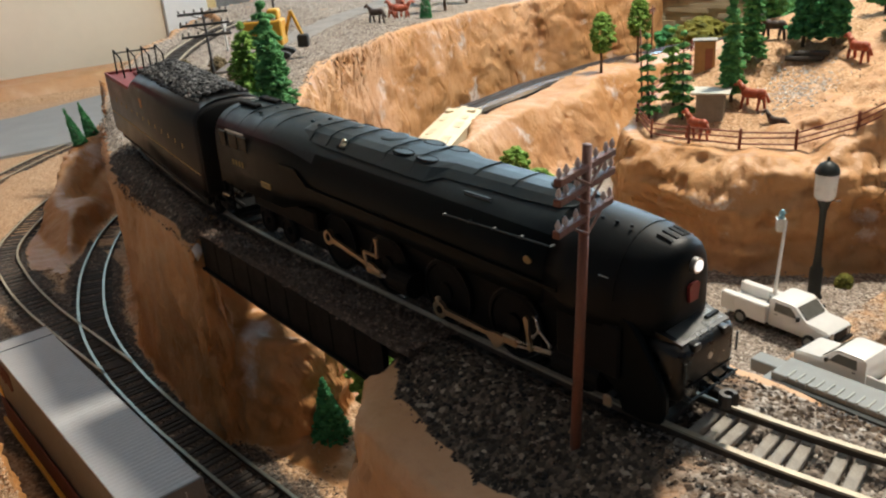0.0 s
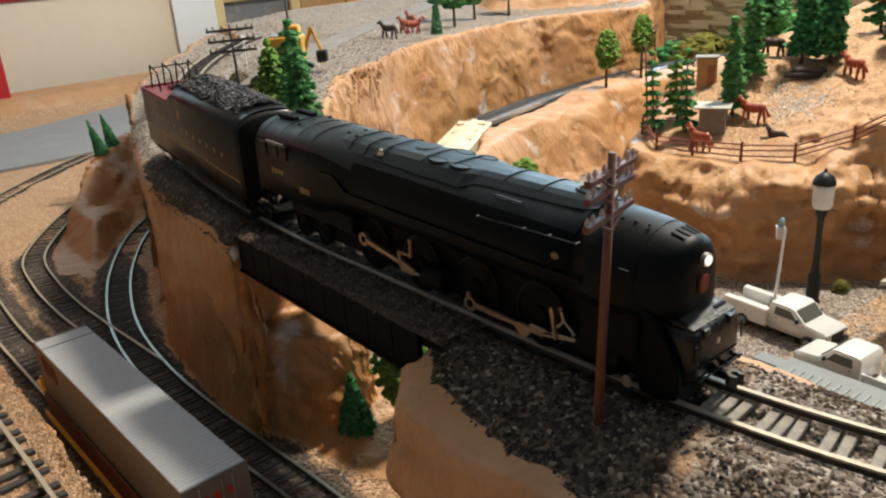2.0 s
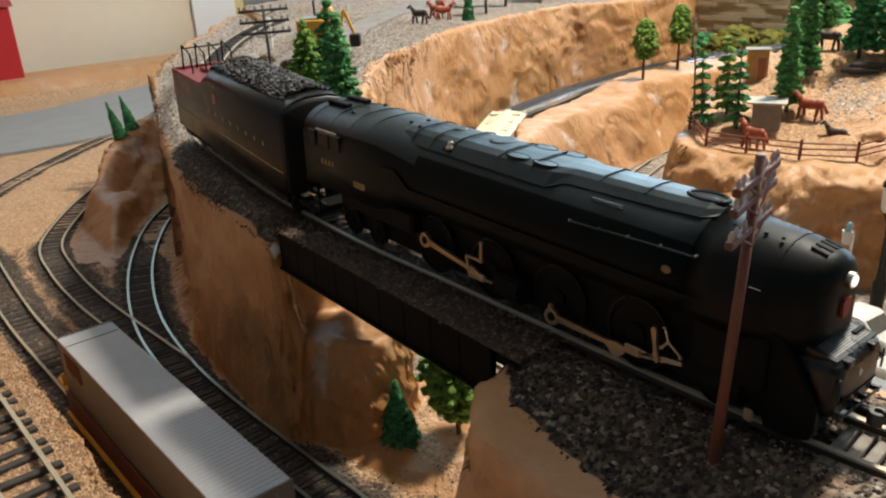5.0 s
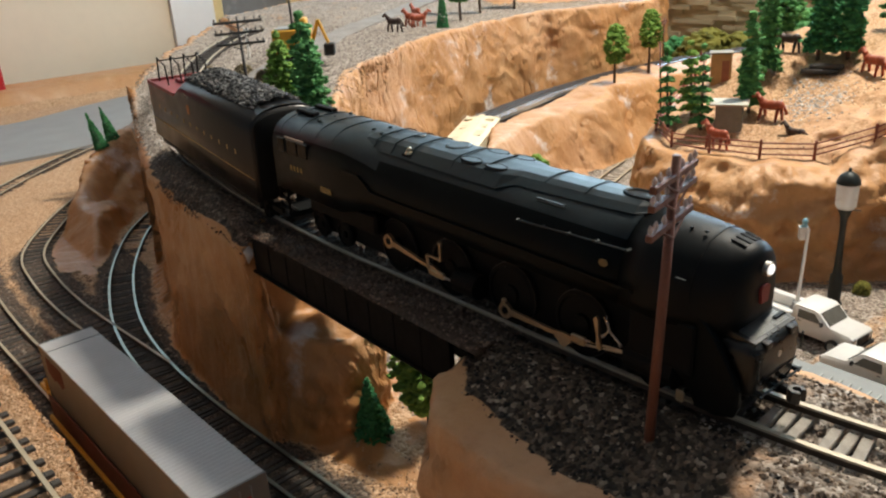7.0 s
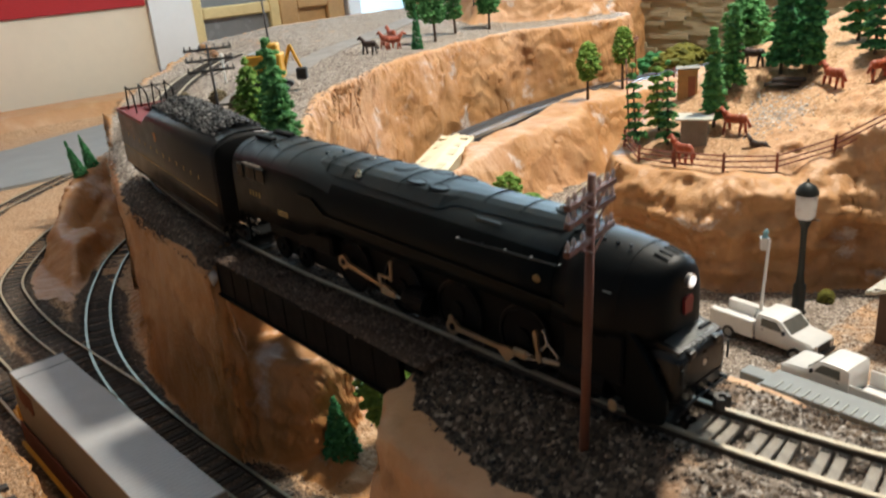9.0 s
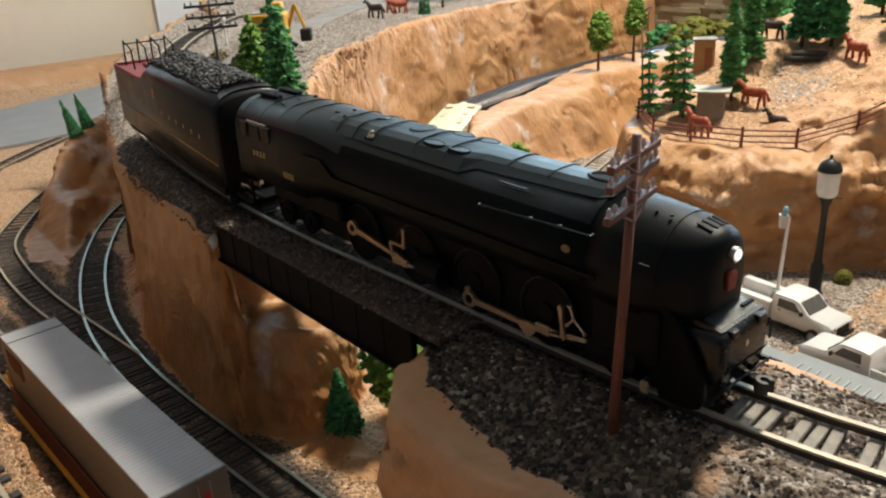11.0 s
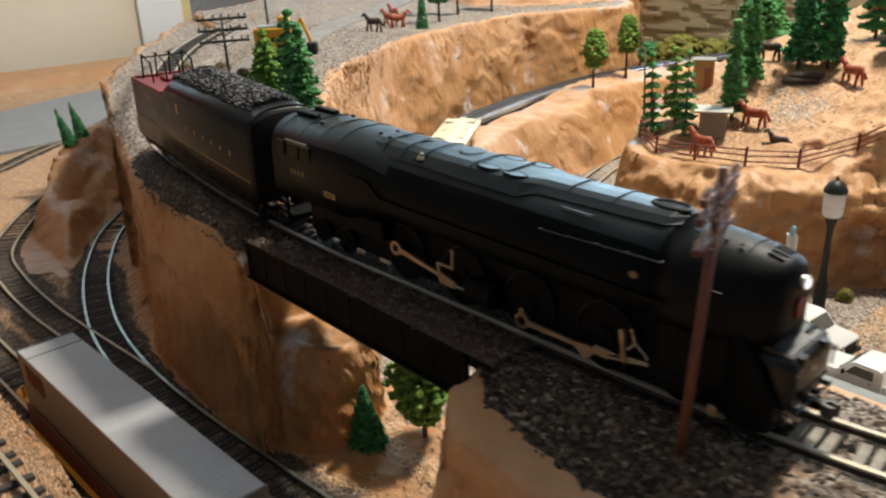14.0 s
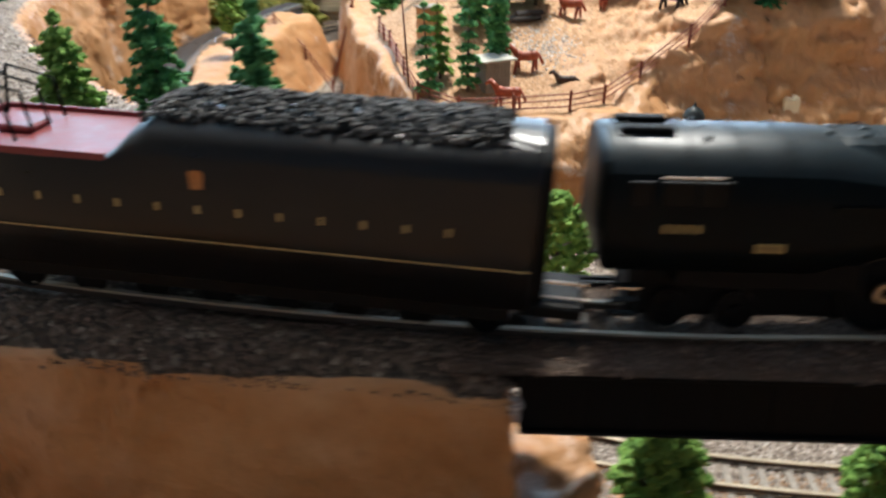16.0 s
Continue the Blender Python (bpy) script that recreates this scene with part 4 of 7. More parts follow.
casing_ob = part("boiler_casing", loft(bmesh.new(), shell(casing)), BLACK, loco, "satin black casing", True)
# Upward faces of the same black paint take the sheen-tinted copy.
casing_ob.data.materials.append(BLACK_SHEEN)
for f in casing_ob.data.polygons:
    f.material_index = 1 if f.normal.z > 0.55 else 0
nose = [(-0.0358, 0.0175, 0.022, 0.029, 0.0466, 1.0), (-0.028, 0.0172, 0.0215, 0.029, 0.0464, 1.0), (-0.021, 0.0166, 0.021, 0.029, 0.0459, 1.0), (-0.0155, 0.0155, 0.021, 0.029, 0.0453, 0.97), (-0.011, 0.0140, 0.021, 0.029, 0.0446, 0.95), (-0.008, 0.0126, 0.021, 0.029, 0.0440, 0.92), (-0.0055, 0.0108, 0.0215, 0.029, 0.0434, 0.88), (-0.0040, 0.0090, 0.022, 0.029, 0.0427, 0.86), (-0.0030, 0.0068, 0.0228, 0.029, 0.0416, 0.85), (-0.0026, 0.0040, 0.024, 0.030, 0.0395, 0.9)]
nose_ob = part("nose", loft(bmesh.new(), shell(nose)), BLACK_NOSE, loco, "rounded bullet nose", True)
deck = [(-0.1700, 0.0085, 0.0455, 0.0479), (-0.1640, 0.0120, 0.0440, 0.0482), (-0.12, 0.0128, 0.0435, 0.0483), (-0.0895, 0.0130, 0.0432, 0.0483), (-0.0835, 0.0098, 0.0450, 0.0484), (-0.05, 0.0090, 0.0455, 0.0486), (-0.0385, 0.0082, 0.0458, 0.0487), (-0.0350, 0.0056, 0.0462, 0.0478)]
bm = bmesh.new()
loft(bm, [[(x, -w, zb), (x, -w * 0.72, zt - 0.0012), (x, -w * 0.45, zt - 0.0002), (x, 0, zt), (x, w * 0.45, zt - 0.0002), (x, w * 0.72, zt - 0.0012), (x, w, zb), (x, 0, 0.040)] for x, w, zb, zt in deck])
roofdeck = part("roof_deck", bm, BLACK_SHEEN, loco, "black roof casing tinted with the window's blue sheen")
for x in (-0.157, -0.146, -0.135, -0.113, -0.098, -0.073, -0.057):
    w = 0.0124 if x < -0.085 else 0.0092
    bm = bmesh.new()
    loft(bm, [[(x - 0.0003, a * w, zz), (x + 0.0003, a * w, zz), (x + 0.0003, a * w, zz + 0.0004), (x - 0.0003, a * w, zz + 0.0004)] for a, zz in ((-0.98, 0.0438), (-0.72, 0.0473), (-0.45, 0.0483), (0, 0.0485), (0.45, 0.0483), (0.72, 0.0473), (0.98, 0.0438))])
    part("roof_seam", bm, BLACK_SHEEN, loco)
for x in (-0.219, -0.205, -0.192, -0.18):
    bm = bmesh.new()
    loft(bm, [[(x - 0.0003, 0.0184 * math.copysign(abs(c) ** 0.78, c), 0.0335 + 0.0152 * s ** 0.78), (x + 0.0003, 0.0184 * math.copysign(abs(c) ** 0.78, c), 0.0335 + 0.0152 * s ** 0.78), (x + 0.0003, 0.0186 * math.copysign(abs(c) ** 0.78, c), 0.0335 + 0.0148 * s ** 0.78)] for c, s in ((-math.cos(math.pi * k / 16), math.sin(math.pi * k / 16)) for k in range(3, 14))])
    part("roof_seam", bm, BLACK_SHEEN, loco)
part("roof_hatch", B(-0.2215, -0.2075, -0.0065, -0.0030, 0.0478, 0.0496, 0.0004), SOOT, loco)
part("roof_hatch", B(-0.2215, -0.2075, 0.0030, 0.0065, 0.0478, 0.0496, 0.0004), SOOT, loco)
for x, y in ((-0.2, -0.008), (-0.2, 0.0), (-0.2, 0.008), (-0.168, -0.003), (-0.165, 0.003), (-0.160, -0.005), (-0.158, 0.001)):
    part("rivet_cap", turned(bmesh.new(), [(0.0009, 0), (0.0009, 0.0007), (0.0004, 0.001)], 8, (x, y, 0.0475 if x < -0.19 else 0.0478)), BLACK_SHEEN, loco)
for x, r in ((-0.146, 0.0028), (-0.1235, 0.0050)):
    bm = turned(bmesh.new(), [(r, 0), (r, 0.0007), (r * 0.8, 0.0010)], 16, (x, 0.0025, 0.0477))
    part("dome_cover", bm, BLACK_SHEEN, loco)
for x0 in (-0.1115, -0.0995):
    for y in (-0.0065, 0.0065):
        bm = bmesh.new()
        loop = [(x0 + 0.0045 + 0.0048 * math.cos(a), y + 0.0022 * math.sin(a)) for a in np.linspace(0, 2 * math.pi, 15)]
        for (a, b), (c, e) in zip(loop, loop[1:]):
            rod(bm, (a, b, 0.0480), (c, e, 0.0480), 0.0003, n=5)
        cover = part("oval_cover", loft(bmesh.new(), [[(x0 + 0.0045 + (p - x0 - 0.0045) * k, y + (q - y) * k, z) for p, q in loop[:-1]] for k, z in ((1.0, 0.0470), (1.0, 0.0480), (0.9, 0.0482))]), BLACK_SHEEN, loco)
        part("rim", bm, SOOT, cover)
bell = part("bell", turned(bmesh.new(), [(0.0018, 0), (0.0016, 0.0006), (0.0011, 0.0012), (0.0009, 0.002), (0.0003, 0.0026)], 12, (-0.1365, -0.0102, 0.0455)), plain("brass_bell", (0.55, 0.45, 0.3), 0.25, 1.0, 0.15, 0.003), loco, "small brass bell")
part("bell_bracket", B(-0.1395, -0.1345, -0.0118, -0.0085, 0.0445, 0.0456, 0.0003), SOOT, bell)
bm = bmesh.new()
ring = [(-0.0415 + 0.0060 * math.cos(a), 0.0030 * math.sin(a)) for a in np.linspace(0, 2 * math.pi, 25)]
for (a, b), (c, e) in zip(ring, ring[1:]):
    rod(bm, (a, b, 0.0487), (c, e, 0.0487), 0.0006, n=6)
part("chimney_rim", bm, BLACK_SHEEN, loco)
bm = bmesh.new()
loft(bm, [[(-0.0415 + 0.0056 * math.cos(a), 0.0026 * math.sin(a), z) for a in np.linspace(0, 2 * math.pi, 20, endpoint=False)] for z in (0.0480, 0.04868)])
part("chimney_mouth", bm, SOOT, loco)
for y in (-0.0034, -0.0012, 0.0012, 0.0034):
    bm = bmesh.new()
    drop = 6.0 * y * y
    loft(bm, [[(x, y - 0.0005, z - drop * k), (x, y + 0.0005, z - drop * k), (x, y + 0.0005, z - 0.003), (x, y - 0.0005, z - 0.003)] for x, z, k in ((-0.0108, 0.04485, 4.0), (-0.0066, 0.0439, 5.5))])
    part("nose_vent", bm, SOOT, loco)
bm = bmesh.new()
loft(bm, [[(-0.0150, 0.01555 * c, 0.029 + 0.01640 * q), (-0.0146, 0.01555 * c, 0.029 + 0.01640 * q), (-0.0146, 0.0150 * c, 0.029 + 0.0158 * q)] for c, q in ((-math.cos(math.pi * k / 20), math.sin(math.pi * k / 20)) for k in range(21))])
part("nose_seam", bm, BLACK_NOSE, loco)
part("grab_rail", B(-0.0185, -0.0155, -0.0166, -0.0160, 0.0352, 0.0354), BLACK_SHEEN, loco)
for x in (-0.030, -0.026, -0.0215, -0.017):
    part("rivet_cap", turned(bmesh.new(), [(0.0006, 0), (0.0004, 0.0005)], 8, (x, -0.0055, 0.0452)), SOOT, loco)

# cab and sides
for y, s in ((-0.0184, -1), (0.0184, 1)):
    for x0, x1 in ((-0.2195, -0.2145), (-0.2117, -0.2042), (-0.2030, -0.1962)):
        w = part("cab_window", B(x0, x1, y - 0.0002, y + 0.0002, 0.0335, 0.0395, 0.0001), GLASS_DARK, loco)
        part("window_frame", B(x0 - 0.0004, x1 + 0.0004, y - 0.0004, y + 0.0004, 0.0395, 0.0399), BLACK_SHEEN, w)
    part("drip_rail", B(-0.2125, -0.1975, y - 0.0006, y, 0.0408, 0.0413), STEEL, loco)
    for k in range(4):
        x = -0.2108 + 0.0027 * k
        part("cab_numeral", B(x, x + 0.0012, y + s * 0.00012 - 0.0001, y + s * 0.00012 + 0.0001, 0.0264, 0.0287), GOLD, loco, "plain gold bar")
    pl = part("builder_plate", B(-0.1875, -0.1800, y - 0.00035, y + 0.00035, 0.0216, 0.0240, 0.0001), GOLD, loco, "small gold plate")
    part("plate_face", B(-0.1869, -0.1806, y + s * 0.0003 - 0.0001, y + s * 0.0003 + 0.00018, 0.0220, 0.0236), plain("dull_brass", (0.22, 0.16, 0.07), 0.5, 0.6, 0.2, 0.003), pl)
    bm = bmesh.new()
    prof = [(-0.1700, 0.0345), (-0.159, 0.0345), (-0.151, 0.0292), (-0.03, 0.0285), (-0.03, 0.0275), (-0.152, 0.0280), (-0.1595, 0.0330), (-0.1700, 0.0330)]
    loft(bm, [[(x, yy, z) for x, z in prof] for yy in (y, y + s * 0.0007)])
    part("running_board", bm, BLACK, loco)
    bm = bmesh.new()
    for a, b in (((-0.0755, 0.0372), (-0.055, 0.0381)), ((-0.055, 0.0381), (-0.0335, 0.0388))):
        rod(bm, (a[0], y * 0.93, a[1]), (b[0], y * 0.93, b[1]), 0.0003, n=6)
    for x in (-0.0755, -0.065, -0.055, -0.0445, -0.0335):
        rod(bm, (x, y * 0.85, 0.0372 + (x + 0.0755) * 0.038), (x, y * 0.95, 0.0372 + (x + 0.0755) * 0.038), 0.0004, n=5)
    part("handrail", bm, BLACK_SHEEN, loco)
    for z in (0.0428, 0.0436):
        part("louvre", B(-0.071, -0.060, y * 0.68 - 0.0005, y * 0.68 + 0.0005, z - 0.0002 + 0.0006, z + 0.0008), BLACK_SHEEN, loco)
    bm = turned(bmesh.new(), [(0.0011, -0.0002), (0.0011, 0.0002)], 14)
    bmesh.ops.transform(bm, matrix=pose(-0.0408, y * 0.985, 0.0333, 90, 0, 0) @ Matrix.Diagonal((1.4, 1, 1, 1)), verts=bm.verts)
    part("number_badge", bm, plain("tarnished_brass", (0.20, 0.14, 0.06), 0.5, 0.5, 0.2, 0.002), loco, "small oval brass badge")
    bm = bmesh.new()
    for z in (0.0035, 0.0075, 0.0115):
        box(bm, -0.2215, -0.2150, y - 0.002, y + 0.0004, z, z + 0.0006)
    for x in (-0.2215, -0.2150):
        box(bm, x - 0.0003, x + 0.0003, y - 0.001, y, 0.003, 0.0168)
    part("cab_steps", bm, SOOT, loco)
    part("step_edge", B(-0.2215, -0.2150, y - 0.0023 if s < 0 else y + 0.0021, y - 0.0021 if s < 0 else y + 0.0023, 0.0115, 0.0121), STEEL, loco)

# frame, wheels and rods
part("frame", B(-0.215, -0.012, -0.0078, 0.0078, -0.0030, 0.0225, 0.001), SOOT, loco)
part("firebox_pan", B(-0.205, -0.156, -0.0145, 0.0145, 0.0085, 0.0175, 0.001), SOOT, loco)


TYRE_STEEL = plain("blued_tyre", (0.012, 0.013, 0.015), 0.35, 0.3, 0.3, 0.004)


def wheel(parent, x, y, r, z):
    turn = pose(x, y, z, 90 if y < 0 else -90, 0, 0)
    bm = turned(bmesh.new(), [(r * 0.97, -0.0012), (r * 0.97, 0.0004), (r * 0.86, 0.0008), (r * 0.84, 0.0002), (r * 0.3, 0.0002), (r * 0.28, 0.0012), (r * 0.1, 0.0014)], 28)
    bmesh.ops.transform(bm, matrix=turn, verts=bm.verts)
    w = part("wheel", bm, SOOT, parent)
    bm = bmesh.new()
    n = 28
    rings = [[(q * math.cos(2 * math.pi * k / n), q * math.sin(2 * math.pi * k / n), h) for k in range(n)] for q, h in ((r, 0.0003), (r, -0.0013), (r * 0.975, -0.0013), (r * 0.975, 0.0003), (r, 0.0003))]
    loft(bm, rings, cap=False)
    bmesh.ops.transform(bm, matrix=turn, verts=bm.verts)
    part("tyre", bm, TYRE_STEEL, w, "dark blued tyre")


for y in (-0.0095, 0.0095):
    for x in (-0.148, -0.1165, -0.0855, -0.0545):
        wheel(loco, x, y, 0.0112, 0.0058)
    for x in (-0.028, -0.0085, -0.186, -0.204):
        wheel(loco, x, y, 0.0056, 0.0002)


def main_rod(parent, y, pin, end, wide, name="main_rod"):
    """A fluted rod with a ringed big end."""
    p, e = Vector((pin[0], 0, pin[1])), Vector((end[0], 0, end[1]))
    u = (e - p).normalized()
    v = Vector((-u.z, 0, u.x))
    bm = bmesh.new()
    pts = [p + u * 0.0022 + v * 0.0011, e - u * 0.004 + v * 0.0007, e + v * 0.0014, e + u * 0.0032 + v * 0.0009, e + u * 0.0032 - v * 0.0012, e - v * wide, e - u * 0.004 - v * 0.0007, p + u * 0.0022 - v * 0.0011]
    loft(bm, [[(q.x, yy, q.z) for q in pts] for yy in (y - 0.0005, y + 0.0005)])
    r = part(name, bm, BRONZE, parent, "dull bronze coupling rod")
    bm = bmesh.new()
    n = 20
    rings = []
    for rad, yy in ((0.0029, y + 0.0007), (0.0029, y - 0.0007), (0.0017, y - 0.0007), (0.0017, y + 0.0007), (0.0029, y + 0.0007)):
        rings.append([(p.x + rad * math.cos(2 * math.pi * k / n), yy, p.z + rad * math.sin(2 * math.pi * k / n)) for k in range(n)])
    loft(bm, rings, cap=False)
    part("big_end", bm, BRONZE, r)
    bm = turned(bmesh.new(), [(0.0012, -0.0008), (0.0012, 0.0008)], 12)
    bmesh.ops.transform(bm, matrix=pose(p.x, y, p.z, 90, 0, 0), verts=bm.verts)
    part("crank_pin", bm, SOOT, r)
    return r


for y in (-0.0132, 0.0132):
    main_rod(loco, y, (-0.1492, 0.0085), (-0.1225, 0.0046), 0.0016)
    part("crosshead", B(-0.1245, -0.1165, y - 0.0009, y + 0.0009, 0.0018, 0.0046, 0.0005), BRONZE, loco)
    bm = bmesh.new()
    for a, b in (((-0.1258, 0.0095), (-0.1240, 0.0020)), ((-0.1258, 0.0095), (-0.1180, 0.0098)), ((-0.1180, 0.0098), (-0.1178, 0.0160))):
        rod(bm, (a[0], y - 0.0004, a[1]), (b[0], y - 0.0004, b[1]), 0.0006, n=6)
    for q in ((-0.1178, 0.0162), (-0.1180, 0.0098)):
        blob(bm, (q[0], y - 0.0004, q[1]), 0.0010, 1, 0)
    part("valve_link", bm, BRONZE, loco)
    part("piston_rod", rod(bmesh.new(), (-0.1165, y, 0.0030), (-0.1095, y, 0.0030), 0.0005), STEEL, loco)
    main_rod(loco, y, (-0.0849, 0.0010), (-0.0590, 0.0010), 0.0042)
    part("crosshead", B(-0.0560, -0.0500, y - 0.0009, y + 0.0009, 0.0005, 0.0036, 0.0005), BRONZE, loco)
    bm = bmesh.new()
    for a, b, r in (((-0.0500, 0.0030), (-0.0365, 0.0047), 0.0004), ((-0.0500, 0.0014), (-0.0365, 0.0042), 0.0004), ((-0.0427, 0.0134), (-0.0413, 0.0095), 0.00035), ((-0.0413, 0.0095), (-0.0434, 0.0071), 0.00035), ((-0.0413, 0.0095), (-0.0372, 0.0066), 0.00035)):
        rod(bm, (a[0], y - 0.0002, a[1]), (b[0], y - 0.0002, b[1]), r, n=6)
    for q in ((-0.0427, 0.0136), (-0.0413, 0.0095), (-0.0434, 0.0071), (-0.0370, 0.0064)):
        blob(bm, (q[0], y - 0.0004, q[1]), 0.0007, 1, 0)
    part("valve_gear", bm, STEEL, loco, "bright steel valve gear")
    bm = loft(bmesh.new(), [[(-0.0471, yy, 0.0118), (-0.0462, yy, 0.0127), (-0.0453, yy, 0.0118), (-0.0450, yy, 0.0070), (-0.0439, yy, 0.0026), (-0.0446, yy, 0.0016), (-0.0455, yy, 0.0026), (-0.0460, yy, 0.0070)] for yy in (y - 0.0007, y + 0.0003)])
    part("rocker_arm", bm, BRONZE, loco)
    part("return_crank", blob(bmesh.new(), (-0.0845, y - 0.0012, 0.0052), 0.0011, 1, 0), BRONZE, loco)
    part("cylinder", rod(bmesh.new(), (-0.034, y * 0.92, 0.0045), (-0.018, y * 0.92, 0.0045), 0.0046, n=16), SOOT, loco)
    part("cylinder", rod(bmesh.new(), (-0.1095, y * 0.92, 0.0045), (-0.098, y * 0.92, 0.0045), 0.0046, n=16), SOOT, loco)
    part("side_skirt", B(-0.033, -0.012, min(y * 1.1, y * 1.2), max(y * 1.1, y * 1.2), 0.0075, 0.0225, 0.0006), SOOT, loco)

# pilot


def pilot_ring(z, front, half, r, back=-0.016):
    """A plan outline with rounded front corners."""
    pts = [(back, -half, z)]
    for s in (-1, 1):
        for k in range(7):
            a = math.pi / 2 * k / 6
            c, q = (math.sin(a), math.cos(a)) if s < 0 else (math.cos(a), math.sin(a))
            pts.append((front - r + r * c, s * (half - r + r * q), z))
    return pts + [(back, half, z)]


bm = loft(bmesh.new(), [pilot_ring(z, f, h, r) for z, f, h, r in ((0.0052, 0.0026, 0.0108, 0.003), (0.0060, 0.0034, 0.0117, 0.0034), (0.0110, 0.0040, 0.0121, 0.0036), (0.0178, 0.0040, 0.0121, 0.0036), (0.0196, 0.0034, 0.0117, 0.0034), (0.0205, 0.0022, 0.0108, 0.003))])
pilot = part("pilot", bm, PILOT_BLACK, loco, "black box-shaped front pilot", False)
for f in pilot.data.polygons:
    f.use_smooth = abs(f.normal.z) < 0.8
bm = loft(bmesh.new(), [pilot_ring(z, f, h, r) for z, f, h, r in ((-0.0012, -0.0030, 0.0098, 0.003), (0.0020, -0.0004, 0.0108, 0.003), (0.0054, 0.0010, 0.0112, 0.003))])
part("pilot_skirt", bm, SOOT, pilot)
bm = bmesh.new()
loft(bm, [[(x, -w, z - 0.002), (x, -w, z), (x, w, z), (x, w, z - 0.002)] for x, w, z in ((-0.0100, 0.0108, 0.0232), (0.0022, 0.0102, 0.0209))])
part("tread_plate", bm, PILOT_BLACK, pilot, "ribbed steel tread plate")
TREAD = plain("worn_tread_steel", (0.32, 0.32, 0.31), 0.4, 0.8, 0.2, 0.002)
for k in range(17):
    x = -0.0092 + k * 0.00062
    z = 0.0232 - (x + 0.0100) * 0.189
    bm = bmesh.new()
    for q in range(22):
        yy = -0.0084 + q * 0.0008
        box(bm, x, x + 0.0003, yy - 0.00028, yy + 0.00028, z - 0.0002, z + 0.00014)
    part("tread_rib", bm, TREAD, pilot, "worn steel tread")
for y0, y1 in ((-0.0078, -0.0050), (0.0046, 0.0074)):
    part("lip_plate", B(0.0012, 0.0043, y0, y1, 0.0186, 0.0208, 0.0006, 2), PILOT_BLACK, pilot)
part("step_bar", B(-0.0016, -0.0004, 0.0044, 0.0098, 0.0214, 0.0222, 0.0002), SOOT, pilot)
for s in (-1, 1):
    prof = [(-0.024, 0.0270), (-0.014, 0.0262), (-0.0095, 0.0236), (-0.0066, 0.0205), (-0.0034, 0.0160), (-0.0006, 0.0115), (0.0012, 0.0076), (0.0014, 0.0030), (0.0002, -0.0004), (-0.004, -0.0016), (-0.0105, -0.0016), (-0.0125, 0.0034), (-0.0165, 0.0062), (-0.024, 0.0066)]
    bm = loft(bmesh.new(), [[(x + dx, s * w, z) for x, z in prof] for w, dx in ((0.0128, 0.0), (0.0140, 0.0), (0.0145, -0.0006))])
    part("side_wing", bm, BLACK, pilot, "curved black skirt")
    part("grab_iron", rod(bmesh.new(), (0.0042, s * 0.0112, 0.0118), (0.0042, s * 0.0112, 0.0172), 0.0003, n=6), BLACK_SHEEN, pilot)
bm = turned(bmesh.new(), [(0.0009, 0), (0.0009, 0.0003), (0.0004, 0.0004)], 12)
bmesh.ops.transform(bm, matrix=pose(0.0039, -0.0006, 0.0152, 0, 90, 0), verts=bm.verts)
part("rivet_cap", bm, STEEL, pilot)
part("pilot_seam", B(0.0036, 0.0041, -0.0098, 0.0098, 0.0098, 0.0101), SOOT, pilot)
cp = part("coupler", B(0.0015, 0.0085, -0.0012, 0.0012, 0.0038, 0.0062, 0.0004), SOOT, loco, "dark knuckle coupler")
bm = loft(bmesh.new(), [[(0.0098 + q * math.cos(a), -0.0004 + q * math.sin(a), z) for a in np.linspace(0.5, 5.6, 12)] + [(0.0098 + 0.5 * q * math.cos(a), -0.0004 + 0.5 * q * math.sin(a), z) for a in np.linspace(5.6, 0.5, 12)] for q, z in ((0.0022, 0.0032), (0.0024, 0.0036), (0.0024, 0.0064), (0.0022, 0.0068))])
part("knuckle", bm, plain("dull_coupler_iron", (0.06, 0.055, 0.05), 0.5, 0.5, 0.3, 0.002), cp)
lift = rod(bmesh.new(), (0.0052, -0.0108, 0.0066), (0.0052, 0.0108, 0.0066), 0.00035, n=6)
for yy in (-0.0095, -0.0030, 0.0030, 0.0095):
    box(lift, 0.0030, 0.0055, yy - 0.0004, yy + 0.0004, 0.0058, 0.0072)
part("lifting_bar", lift, BLACK_SHEEN, loco, "thin steel lifting bar")
part("cylinder_cover", B(-0.0155, -0.0128, -0.0172, -0.0166, -0.0005, 0.0030, 0.0005), BRONZE, loco, "bright brass cylinder plug")
head = part("headlight", rod(bmesh.new(), (-0.006, 0, 0.0375), (-0.0012, 0, 0.0375), 0.0020, n=18), STEEL, loco, "round chrome headlight, lit")
lens = bpy.data.materials.new("lit_lens")
lens.use_nodes = True
lens.node_tree.nodes["Principled BSDF"].inputs["Emission Color"].default_value = (1, 0.97, 0.92, 1)
lens.node_tree.nodes["Principled BSDF"].inputs["Emission Strength"].default_value = 1.1
bm = turned(bmesh.new(), [(0.0015, 0), (0.0013, 0.0004), (0.0007, 0.0006)], 16)
bmesh.ops.transform(bm, matrix=pose(-0.0012, 0, 0.0375, 0, 90, 0), verts=bm.verts)
part("lens", bm, lens, head, "glowing white lens")
bm = bmesh.new()
key = [(-0.0022, 0.0018), (-0.0014, 0.0026), (0.0014, 0.0026), (0.0022, 0.0018), (0.0017, -0.0024), (-0.0017, -0.0024)]
loft(bm, [[(x, a, 0.0303 + b) for a, b in key] for x in (-0.0035, -0.0018)])
